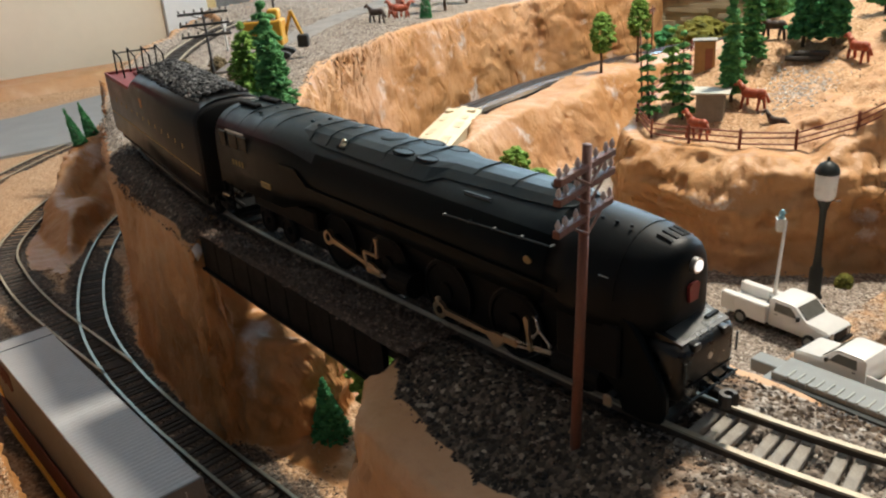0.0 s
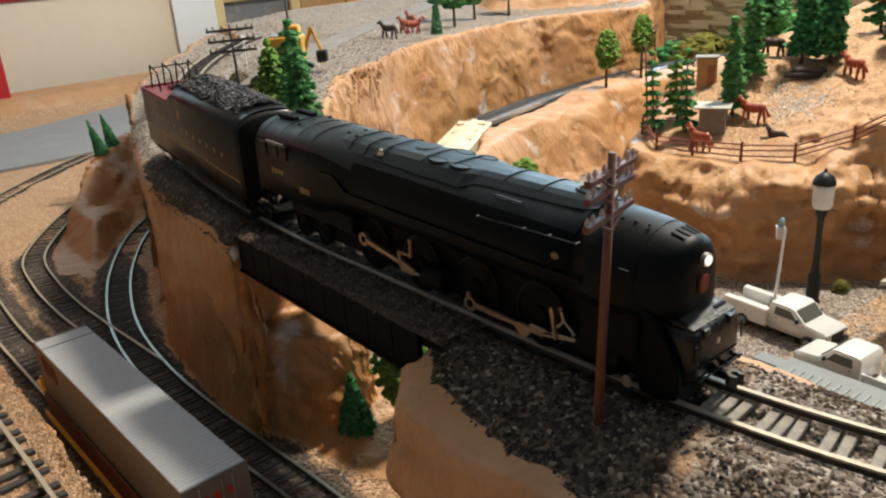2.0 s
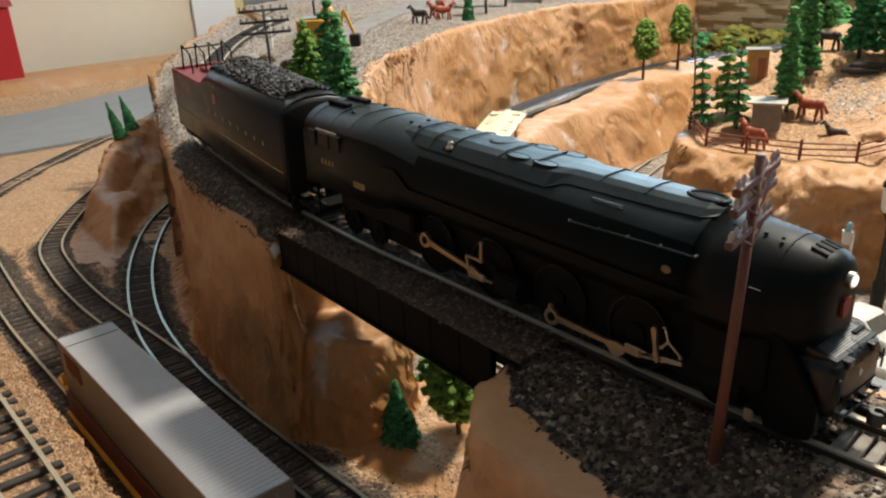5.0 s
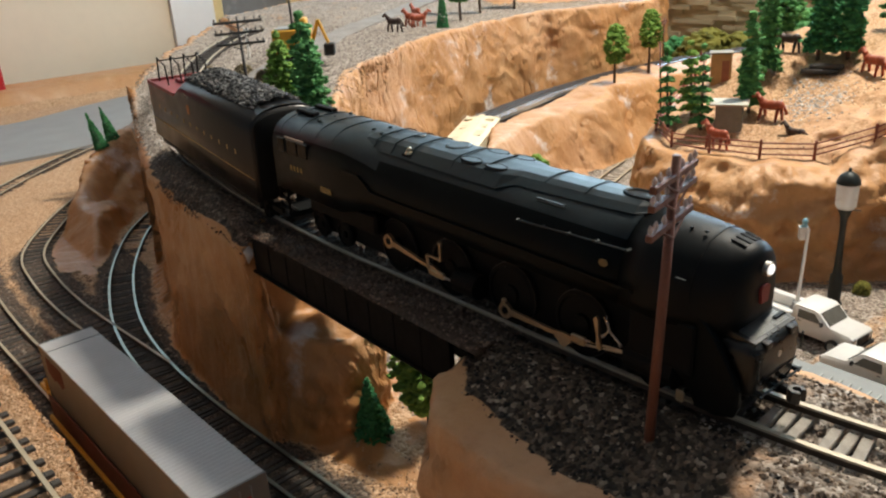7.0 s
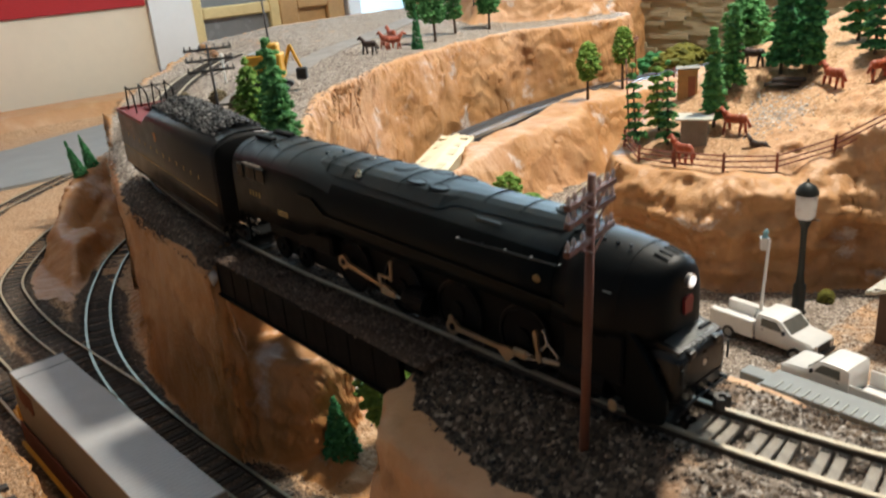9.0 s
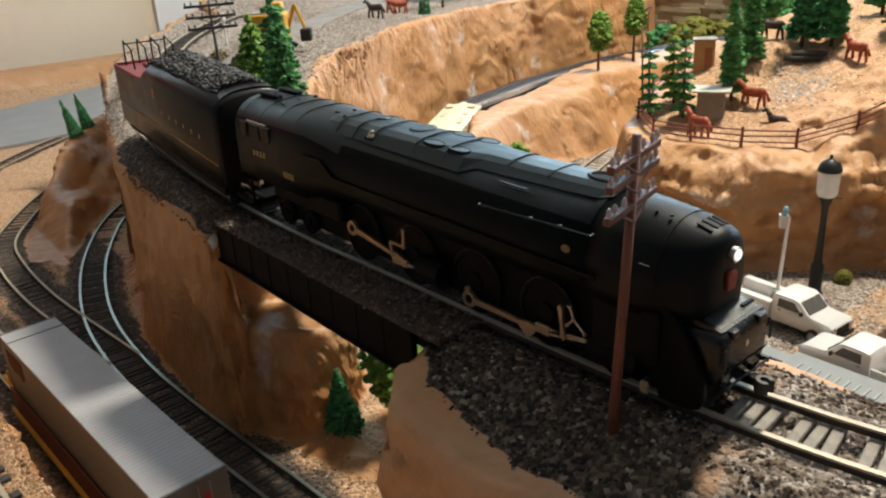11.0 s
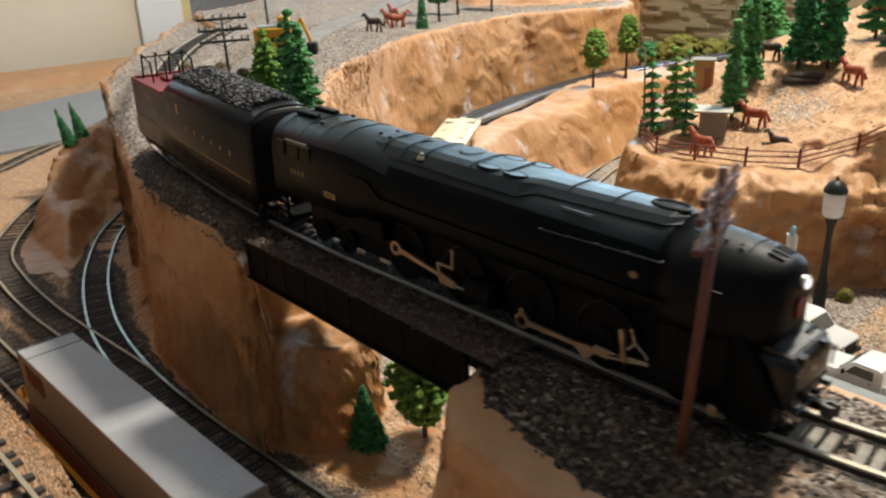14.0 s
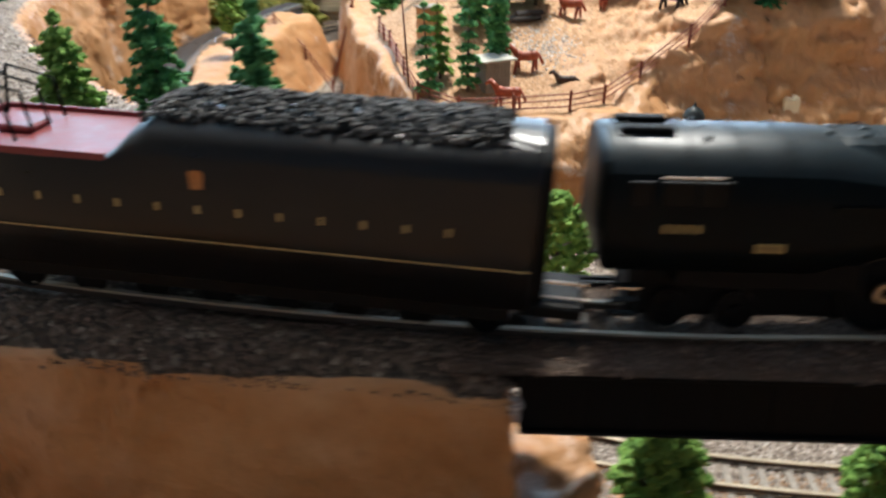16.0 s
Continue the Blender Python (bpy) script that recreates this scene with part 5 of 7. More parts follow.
part("front_plate", bm, plain("maroon_plate", (0.22, 0.018, 0.016), 0.5, 0.0, 0.2, 0.003), loco, "red shield-shaped front plate")

# ---- tender ----
GOLD_DIM = plain("faded_gold", (0.42, 0.31, 0.13), 0.6, 0.1, 0.25, 0.002)
TENDER = Matrix.Translation((-0.2395, -0.0118, 0)) @ pose(0, 0, 0, 0, math.degrees(math.atan(0.05)), math.degrees(math.atan(-0.0737)))
tender = thing("tender", "dark tender with coal load and maroon rear deck", "tender", TENDER)
body = [(-0.0005, 0.0170, 0.0102, 0.043, 0.0520, 0.8), (-0.002, 0.0185, 0.0092, 0.043, 0.0525, 0.8), (-0.100, 0.0185, 0.0092, 0.043, 0.0525, 0.8), (-0.106, 0.0185, 0.0092, 0.0425, 0.0490, 0.8), (-0.112, 0.0185, 0.0092, 0.0400, 0.0412, 0.35), (-0.1605, 0.0185, 0.0092, 0.0400, 0.0405, 0.3), (-0.162, 0.0178, 0.0100, 0.0400, 0.0405, 0.3)]
part("tank", loft(bmesh.new(), shell(body)), TENDER_SIDE, tender, "dull black riveted sides", True)
part("rear_deck", B(-0.160, -0.113, -0.0170, 0.0170, 0.0400, 0.0412, 0.0003), TENDER_RED, tender, "maroon painted deck")
for s in (-1, 1):
    part("deck_wall", B(-0.1615, -0.112, s * 0.01775 - 0.0006, s * 0.01775 + 0.0006, 0.0400, 0.0425, 0.0002), TENDER_RED, tender)
part("deck_wall", B(-0.1622, -0.1610, -0.0178, 0.0178, 0.0400, 0.0425, 0.0002), TENDER_RED, tender)
part("deck_hatch", B(-0.150, -0.140, -0.005, 0.005, 0.0412, 0.0432, 0.0006), TENDER_RED, tender)
for y in (-0.012, -0.004, 0.004, 0.012):
    bm = rod(bmesh.new(), (-0.1580, y, 0.0412), (-0.1560, y, 0.0560 - 0.0008 * abs(y) * 100), 0.0005, n=6)
    rod(bm, (-0.1560, y, 0.0555), (-0.142, y, 0.0525), 0.0004, n=6)
    rod(bm, (-0.142, y, 0.0525), (-0.140, y, 0.0415), 0.0005, n=6)
    part("handrail", bm, SOOT, tender)
part("crossbar", rod(bmesh.new(), (-0.1562, -0.012, 0.0535), (-0.1562, 0.012, 0.0535), 0.0004, n=6), SOOT, tender)
part("tunnel_hood", loft(bmesh.new(), shell([(-0.0015, 0.0165, 0.040, 0.044, 0.0535, 0.8), (-0.011, 0.0140, 0.046, 0.048, 0.0536, 0.85)])), TENDER_SIDE, tender)
rng = random.Random(7)
spots = []
for k in range(2400):
    x = -0.010 - 0.094 * rng.random()
    y = (rng.random() * 2 - 1) * 0.0128
    top = 0.0515 + 0.0045 * (1 - (y / 0.013) ** 2) * min(1, (x + 0.106) / 0.012)
    spots.append((x, y, top + rng.uniform(-0.0012, 0.0006), rng.uniform(0.0004, 0.0011)))
clumps("coal", spots, COAL, tender, 7, 0.45, "heaped glossy coal lumps")
for s in (-1, 1):
    part("stripe", B(-0.1605, -0.002, s * 0.01858 - 0.0001, s * 0.01858 + 0.0001, 0.0202, 0.0206), GOLD_DIM, tender, "thin gold stripe")
    for k in range(12):
        x = -0.0238 - 0.0109 * k
        part("letter_bar", B(x + 0.0003, x + 0.0014, s * 0.01858 - 0.0001, s * 0.01858 + 0.0001, 0.0284, 0.0306), GOLD_DIM, tender, "plain gold bar")
    bm = bmesh.new()
    loft(bm, [[(-0.088 + a * 0.9, s * yy, 0.0376 + b) for a, b in key] for yy in (0.01845, 0.0187)])
    part("side_badge", bm, plain("orange_badge", (0.45, 0.17, 0.04), 0.5, 0.0, 0.3, 0.002), tender, "red and gold shield badge")
    part("frame_sill", B(-0.158, -0.006, s * 0.0150 - 0.001, s * 0.0150 + 0.001, 0.0040, 0.0092, 0.0003), SOOT, tender)
for y in (-0.0095, 0.0095):
    for k in range(8):
        wheel(tender, -0.0130 - 0.0190 * k, y, 0.0055, 0.0015)
part("gangway", B(-0.004, 0.013, -0.011, 0.011, 0.0035, 0.0065, 0.0003), SOOT, tender)
for z in (0.012, 0.020):
    part("drawbar", rod(bmesh.new(), (-0.001, -0.006, z * 0.6), (0.014, -0.006, z * 0.6), 0.0006, n=6), STEEL, tender)
part("gangway_curtain", loft(bmesh.new(), shell([(-0.0020, 0.0172, 0.012, 0.043, 0.0518, 0.8), (0.0012, 0.0172, 0.012, 0.043, 0.0518, 0.8), (0.0018, 0.0166, 0.0125, 0.043, 0.0512, 0.8)])), SOOT, tender, "matt black arched end wall", True)

# ---- ballast stones ----
def stones(name, spots, mat, label, seed, lo, hi, parent=None):
    """Loose angular stones, far too many to count, in one mesh: each an uneven eight-sided lump."""
    rng = np.random.RandomState(seed)
    base = np.array([(1, 0, 0), (-1, 0, 0), (0, 1, 0), (0, -1, 0), (0, 0, 1), (0, 0, -1)], float)
    tri = np.array([(0, 2, 4), (2, 1, 4), (1, 3, 4), (3, 0, 4), (2, 0, 5), (1, 2, 5), (3, 1, 5), (0, 3, 5)])
    spots = np.array(spots, float)
    n = len(spots)
    r = lo + (hi - lo) * rng.rand(n, 1, 1) ** 2.2
    v = base[None] * (0.65 + 0.7 * rng.rand(n, 6, 1)) * r * np.array([1, 1, 0.75])
    a, b = rng.rand(n) * 6.283, rng.rand(n) * 1.2 - 0.6
    ca, sa, cb, sb = np.cos(a), np.sin(a), np.cos(b), np.sin(b)
    y, z = v[..., 1] * cb[:, None] - v[..., 2] * sb[:, None], v[..., 1] * sb[:, None] + v[..., 2] * cb[:, None]
    v = np.stack([v[..., 0] * ca[:, None] - y * sa[:, None], v[..., 0] * sa[:, None] + y * ca[:, None], z], -1) + spots[:, None]
    f = (tri[None] + 6 * np.arange(n)[:, None, None]).reshape(-1, 3)
    me = bpy.data.meshes.new(name)
    me.from_pydata(v.reshape(-1, 3).tolist(), [], f.tolist())
    me.materials.append(mat)
    ob = new(name, me)
    return tagged(ob, label, "ballast", kind="stuff")


def scatter(n, x0, x1, y0, y1, keep, seed, lift=0.0, on_skirt=False):
    rng = np.random.RandomState(seed)
    x, y = x0 + (x1 - x0) * rng.rand(n), y0 + (y1 - y0) * rng.rand(n)
    h, cliff, trk, led = ground_height(x[None], y[None])
    bare_foot = (polygon_distance(x, y, SKIRT) + 0.004 * lumps(x, y, 0.02, 19) > 0) & ((lumps(x, y, 0.03, 20) < 0.08) | (y < -0.005)) & (h[0] < -0.08)
    ok = keep(x, y, h[0], trk[0], rng.rand(n)) & (cliff[0] < 0.5) & (~bare_foot | on_skirt)
    return np.stack([x, y, h[0] + lift], 1)[ok]


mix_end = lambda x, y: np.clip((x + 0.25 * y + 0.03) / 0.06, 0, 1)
# Dark stones whose colour includes the shade cast by the locomotive.
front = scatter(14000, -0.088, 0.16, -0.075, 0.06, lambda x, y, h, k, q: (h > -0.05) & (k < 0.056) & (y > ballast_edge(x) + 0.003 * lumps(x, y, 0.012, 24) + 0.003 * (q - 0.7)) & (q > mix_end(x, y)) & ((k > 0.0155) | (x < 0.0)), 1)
stones("shaded_ballast_stones", front, STONE_SHADED, "loose dark brown ballast stones, coloured darker for locomotive shade", 2, 0.0003, 0.0011)
pale = scatter(760, -0.088, 0.06, -0.055, 0.03, lambda x, y, h, k, q: (h > -0.03) & (k > 0.013) & (y > ballast_edge(x) + 0.003 * lumps(x, y, 0.012, 24) - 0.0015), 24)
stones("pale_pebbles", pale, stone_material("pale_pebble", (0.09, 0.058, 0.038), (0.22, 0.15, 0.105), (0.40, 0.31, 0.23)), "cream pebbles among the dark ballast", 25, 0.0003, 0.0011)
front = scatter(26000, -0.05, 0.19, -0.08, 0.09, lambda x, y, h, k, q: (h > -0.05) & (k < 0.062) & (y > ballast_edge(x)) & (q < mix_end(x, y)) & (k > 0.0155), 3)
stones("tan_ballast_stones", front, STONE_DIRT, "loose tan and cream ballast stones", 4, 0.0003, 0.0013)
inner = scatter(9000, -0.01, 0.2, -0.03, 0.1, lambda x, y, h, k, q: (h > -0.05) & (k < 0.016), 5, 0.0008)
stones("track_ballast", inner, STONE_GREY, "grey grit between the rails", 6, 0.0003, 0.0009)
side = scatter(11000, -0.41, -0.235, -0.05, 0.05, lambda x, y, h, k, q: (h > -0.03) & (k < 0.036) & (k > 0.010), 7)
stones("embankment_ballast", side, STONE_BROWN, "dark brown ballast shoulder beside the tender", 8, 0.0003, 0.0009)
rng = np.random.RandomState(12)
bx = -0.264 + 0.184 * rng.rand(9000)
by = -0.0376 + 0.0532 * rng.rand(9000)
cz = np.interp(by, [-0.0372, -0.0345, -0.02, -0.009, 0.004, 0.0155], [-0.0052, -0.0043, -0.0062, -0.0070, -0.0070, -0.0070])
stones("bridge_ballast", np.stack([bx, by, cz + 0.0012 * rng.rand(9000) + 0.0007 * np.sin(bx * 310) * np.cos(by * 240)], 1), STONE_BROWN, "dark brown ballast heaped over the bridge deck", 13, 0.0003, 0.0010)
bm = bmesh.new()
loft(bm, [[(x, y, z) for y, z in ((-0.0372, -0.0052), (-0.0345, -0.0044), (-0.021, -0.0062), (-0.0155, -0.0068), (0.0154, -0.0068), (0.0154, -0.0085), (-0.0333, -0.0085), (-0.0333, -0.0052))] for x in np.linspace(-0.2625, -0.083, 30)])
tagged(finish("ballast_bed", bm, plain("dark_ballast_bed", (0.095, 0.063, 0.044), 0.9, 0.0, 0.5, 0.003, 0.001)), "dark ballast bed on the bridge deck", "ballast", kind="structure")
low = scatter(26000, -0.66, -0.1, -0.12, 0.0, lambda x, y, h, k, q: (h < LOW + 0.01) & (q < 0.85), 9)
stones("lower_ballast", low, STONE_BROWN, "dark grit round the lower tracks", 10, 0.0003, 0.0009)
low = scatter(30000, -0.42, 0.0, -0.02, 0.34, lambda x, y, h, k, q: (h < LOW + 0.012) & (q < 0.9) & (x < -0.095 + 0.3 * np.maximum(0.16 - y, 0)) & (y > 0.02), 14)
stones("canyon_gravel", low, STONE_GREY, "grey and tan gravel on the canyon floor", 15, 0.0003, 0.0011)
low = scatter(9000, -0.25, -0.10, -0.018, 0.06, lambda x, y, h, k, q: (h < LOW + 0.02) & (lumps(x, y, 0.015, 25) > 0.0), 28, 0.0, True)
stones("canyon_sand", low, STONE_SAND, "coarse orange sand in the canyon mouth", 29, 0.0003, 0.0011)
low = scatter(22000, -0.23, 0.06, -0.04, 0.36, lambda x, y, h, k, q: (h < LOW + 0.012) & (q < 0.8) & (x > -0.095 + 0.3 * np.maximum(0.16 - y, 0)), 22)
stones("yard_gravel", low, STONE_TAN, "brown and tan gravel round the trucks", 23, 0.0003, 0.0011)
low = scatter(30000, -0.40, -0.1, -0.20, -0.130, lambda x, y, h, k, q: (h > BANK_Z - 0.004) & (q < 0.9), 16, 0.0002)
stones("front_sand", low, STONE_SAND, "coarse orange sand along the front track", 17, 0.0003, 0.0009)
low = scatter(20000, -0.75, -0.39, -0.03, 0.36, lambda x, y, h, k, q: (h > -0.03) & (k > 0.010), 18)
stones("terrace_gravel", low, STONE_GREY, "grey and tan gravel on the terrace", 19, 0.0004, 0.0012)
pale = scatter(2600, -0.246, -0.180, 0.385, 0.475, lambda x, y, h, k, q: q < np.exp(-(((x + 0.212) / 0.022) ** 2 + ((y - 0.43) / 0.028) ** 2)), 26)
stones("pale_rubble", pale, STONE_PALE, "pale grey rubble beside the paddock gully", 27, 0.0004, 0.0017)
low = scatter(4500, -0.3, -0.08, 0.36, 0.6, lambda x, y, h, k, q: (h > -0.045) & (q < 0.6), 20)
stones("pasture_grit", low, STONE_TAN, "tan grit and pale pebbles in the paddock", 21, 0.0003, 0.0010)

# ---- container on its well car ----
CAR = Matrix.Translation((-0.2455, -0.1035, -0.1165)) @ pose(0, 0, 0, 0, 0, math.degrees(math.atan(0.0575)))
car = thing("well_car", "dark red container car with yellow ends on the lower track", "railway car", CAR)
CAR_RED = plain("dull_oxide_red", (0.095, 0.022, 0.016), 0.65, 0.0, 0.25, 0.008)
part("side_sill", B(-0.094, 0.094, -0.0158, -0.0148, 0.004, 0.0195, 0.0004), CAR_RED, car)
part("side_sill", B(-0.094, 0.094, 0.0148, 0.0158, 0.004, 0.0195, 0.0004), CAR_RED, car)
for s in (-1, 1):
    part("running_sill", B(-0.096, 0.096, min(s * 0.0158, s * 0.0176), max(s * 0.0158, s * 0.0176), 0.0035, 0.0062, 0.0004), YELLOW, car, "dull yellow bottom sill")
part("well_floor", B(-0.094, 0.094, -0.0148, 0.0148, 0.004, 0.006, 0.0003), SOOT, car)
for s in (-1, 1):
    e = part("end_platform", B(min(s * 0.096, s * 0.125), max(s * 0.096, s * 0.125), -0.0125, 0.0125, 0.0095, 0.0125, 0.0005), YELLOW, car, "dull yellow end platform")
    part("stanchion", B(s * 0.112 - 0.001, s * 0.112 + 0.001, -0.0125, -0.0105, 0.0125, 0.020, 0.0003), YELLOW, e)
    part("coupler", B(min(s * 0.125, s * 0.134), max(s * 0.125, s * 0.134), -0.0015, 0.0015, 0.0075, 0.0105, 0.0004), SOOT, car)
    for x in (0.104, 0.120):
        for y in (-0.0085, 0.0085):
            wheel(car, s * x, y, 0.0052, 0.0052)
box_ob = thing("shipping_container", "pale grey corrugated shipping container with a scuffed roof", "container", CAR)
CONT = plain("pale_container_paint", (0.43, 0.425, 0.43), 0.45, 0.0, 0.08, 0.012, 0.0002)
bm = bmesh.new()
xs, up = [], []
k = 0
while -0.0925 + k * 0.0013 < 0.0925:
    xs.append(-0.0925 + k * 0.0013)
    up.append(0.0 if k % 2 else 0.00022)
    k += 1
loft(bm, [[(x, -0.0142 + u, 0.016), (x, -0.0142 + u, 0.0489), (x, -0.0138, 0.0495 - u), (x, 0.0138, 0.0495 - u), (x, 0.0142 - u, 0.0489), (x, 0.0142 - u, 0.016)] for x, u in zip(xs, up)])
# Darker copy of the container paint: the walls' shade is put into its colour.
CONT_SHADED = plain("shaded_container_paint", (0.15, 0.148, 0.145), 0.5, 0.0, 0.12, 0.012, 0.0002)
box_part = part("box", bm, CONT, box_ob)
box_part.data.materials.append(CONT_SHADED)
# Only faces that point up keep the unshaded paint.
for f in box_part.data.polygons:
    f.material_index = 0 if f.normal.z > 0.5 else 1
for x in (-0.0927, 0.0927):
    part("end_frame", B(x - 0.0006, x + 0.0006, -0.0144, 0.0144, 0.0160, 0.0497, 0.0003), CONT_SHADED, box_ob)
part("roof_seam", B(-0.0800, -0.0795, -0.0140, 0.0140, 0.0494, 0.0497), GREY_PLASTIC, box_ob)
for y in (-0.0065, -0.0015, 0.004):
    part("logo_bar", B(0.0933, 0.0935, y, y + 0.0026, 0.039, 0.0424, 0.00003), RED, box_ob, "plain red mark")
for k in range(7):
    x = -0.084 + 0.0036 * k
    part("logo_bar", B(x, x + 0.0022, -0.01455, -0.0142, 0.036 - 0.001 * (k % 3), 0.0455), CAR_RED, box_ob, "plain dark red mark")
for x in (-0.074, 0.02, 0.068):
    part("door_rod", rod(bmesh.new(), (0.0936, x * 0.1, 0.018), (0.0936, x * 0.1, 0.047), 0.0004, n=6), GREY_PLASTIC, box_ob)

# ---- freight train in the trench at the cliff foot ----
TRENCH = spline(LEDGE, 0.002)
TRENCH_RUN = np.concatenate([[0], np.cumsum(np.linalg.norm(np.diff(TRENCH, axis=0), axis=1))])


def on_trench(s0, s1):
    """Pose of a car whose ends stand s0 and s1 along the trench track."""
    a, b = ([float(np.interp(s, TRENCH_RUN, TRENCH[:, c])) for c in (0, 1)] for s in (s0, s1))
    return pose((a[0] + b[0]) / 2, (a[1] + b[1]) / 2, LEDGE_Z, 0, 0, math.degrees(math.atan2(b[1] - a[1], b[0] - a[0])))


REEFER = on_trench(0.118, 0.266)
reefer = thing("refrigerator_car", "cream freight car with roof hatches at the cliff foot", "railway car", REEFER)
CREAM_DIRTY = plain("cream_soiled", (0.60, 0.50, 0.33), 0.6, 0.0, 0.15, 0.006)
HL = 0.072
part("body", B(-HL, HL, -0.0172, 0.0172, 0.009, 0.0425, 0.0006), CREAM, reefer)
bm = bmesh.new()
loft(bm, [[(x, -0.0180, 0.0422), (x, -0.0180, 0.0432), (x, 0, 0.0462), (x, 0.0180, 0.0432), (x, 0.0180, 0.0422)] for x in (-HL - 0.001, HL + 0.001)])
part("roof", bm, CREAM, reefer)
part("roof_walk", B(-HL - 0.002, HL + 0.002, -0.0028, 0.0028, 0.0462, 0.0468, 0.0002), CREAM, reefer)
for x in (-0.060, 0.060):
    for y in (-0.0105, 0.0105):
        part("ice_hatch", B(x - 0.005, x + 0.005, y - 0.0042, y + 0.0042, 0.0442, 0.0466, 0.0005), CREAM, reefer)
for x, y, w, d in ((-0.042, -0.009, 0.008, 0.004), (-0.018, 0.0085, 0.009, 0.004), (0.006, -0.009, 0.010, 0.004), (0.030, 0.0085, 0.007, 0.004), (0.034, -0.009, 0.006, 0.003), (-0.040, 0.009, 0.006, 0.003)):
    part("roof_panel", B(x - w, x + w, y - d, y + d, 0.0440, 0.0452, 0.0002), CREAM_DIRTY, reefer, "soiled raised roof panel")
for s in (-1, 1):
    for y in (-0.015, -0.008, 0.008, 0.015):
        part("end_tab", B(min(s * HL, s * (HL + 0.0022)), max(s * HL, s * (HL + 0.0022)), y - 0.0012, y + 0.0012, 0.0425, 0.0450, 0.0002), CREAM, reefer)
for x in (-0.055, -0.041, 0.041, 0.055):
    for y in (-0.0085, 0.0085):
        wheel(reefer, x, y, 0.0048, 0.0050)
part("underframe", B(-HL + 0.002, HL - 0.002, -0.012, 0.012, 0.006, 0.009, 0.0003), SOOT, reefer)

CAR_ROOF = plain("dark_brown_roof", (0.032, 0.023, 0.02), 0.7, 0.0, 0.25, 0.01, 0.0002)
# Blue-grey here puts the window's reflection into the roof colour.
CAR_SHEEN = plain("roof_window_sheen", (0.42, 0.50, 0.58), 0.2, 0.75, 0.1, 0.02, 0.0, 1.0)
CAR_SIDE = plain("grey_blue_gloss", (0.10, 0.12, 0.14), 0.18, 0.0, 0.2, 0.01)


def boxcar(s0, s1):
    half = (s1 - s0) / 2
    t = thing("boxcar", "grey-blue glossy freight car with a dark brown roof", "railway car", on_trench(s0, s1), "freight cars in the trench")
    body = part("body", B(-half, half, -0.0158, 0.0158, 0.008, 0.0405, 0.0006), CAR_SIDE, t)
    ends = (-half - 0.0008, half + 0.0008)
    bm = loft(bmesh.new(), [[(x, -0.0085, 0.0400), (x, 0.0166, 0.0400), (x, 0.0166, 0.0418), (x, 0.006, 0.0445), (x, -0.0085, 0.0445)] for x in ends])
    roof = part("roof", bm, CAR_ROOF, t, "dark brown roof")
    # Separate strip added along one roof edge to carry that blue sheen.
    bm = loft(bmesh.new(), [[(x, -0.0170, 0.0400), (x, -0.0085, 0.0400), (x, -0.0085, 0.0440), (x, -0.0170, 0.0436)] for x in ends])
    part("roof_sheen_strip", bm, CAR_SHEEN, t, "glossy roof strip coloured as the window's blue sheen")
    part("roof_walk", B(-half, half, -0.0022, 0.0028, 0.0446, 0.0452, 0.0002), CAR_ROOF, roof)
    for x in np.linspace(-half + 0.008, half - 0.008, 9):
        for s in (-1, 1):
            part("side_rib", B(x - 0.0005, x + 0.0005, min(s * 0.0158, s * 0.0163), max(s * 0.0158, s * 0.0163), 0.009, 0.0400), CAR_SIDE, body)
    part("underframe", B(-half + 0.002, half - 0.002, -0.012, 0.012, 0.0055, 0.008, 0.0003), SOOT, t)
    for x in (-half + 0.012, -half + 0.025, half - 0.025, half - 0.012):
        for y in (-0.0085, 0.0085):
            wheel(t, x, y, 0.0048, 0.0050)
    return t


s = 0.270
while s + 0.135 < TRENCH_RUN[-1]:
    boxcar(s, s + 0.132)
    s += 0.1345


# ---- poles ----
def telegraph_pole(at, tall, arms, half, mat, lean, turn, label, r=0.0013, glass=True):
    t = thing("telegraph_pole", label, "telegraph pole", Matrix.Translation(at) @ pose(0, 0, 0, *lean, 0) @ pose(0, 0, 0, 0, 0, turn), "telegraph poles")
    part("pole", rod(bmesh.new(), (0, 0, -0.004), (0, 0, tall), r, r * 0.72, 10), mat, t, "", True)
    for z in arms:
        arm = part("crossarm", B(-0.0009, 0.0009, -half, half, z - 0.0009, z + 0.0009, 0.0002), mat, t)
        for s in (-1, 1):
            part("brace", rod(bmesh.new(), (0.0008, s * half * 0.5, z - 0.0006), (0.0010, 0, z - 0.0040), 0.00035, n=5), mat, arm)
            for q in (0.94, 0.7, 0.32):
                part("insulator", turned(bmesh.new(), [(0.0003, 0.0006), (0.0003, 0.0013), (0.0007, 0.0015), (0.0006, 0.0024), (0.0002, 0.0032)], 8, (0, s * half * q, z)), CLEAR if glass else mat, arm)
    return t


telegraph_pole((-0.0163, -0.0292, -0.0142), 0.0860, (0.0810, 0.0765, 0.0692), 0.0128, POLE_BROWN, (0.0, 3.2), 14, "red-brown plastic telegraph pole with three crossarms", 0.0015)
telegraph_pole((-0.4480, 0.069, 0.006), 0.0700, (0.0665, 0.0590, 0.0515), 0.0170, POLE_GREY, (0.0, -2.5), -30, "dark telegraph pole with three crossarms on the terrace", 0.0012, False)
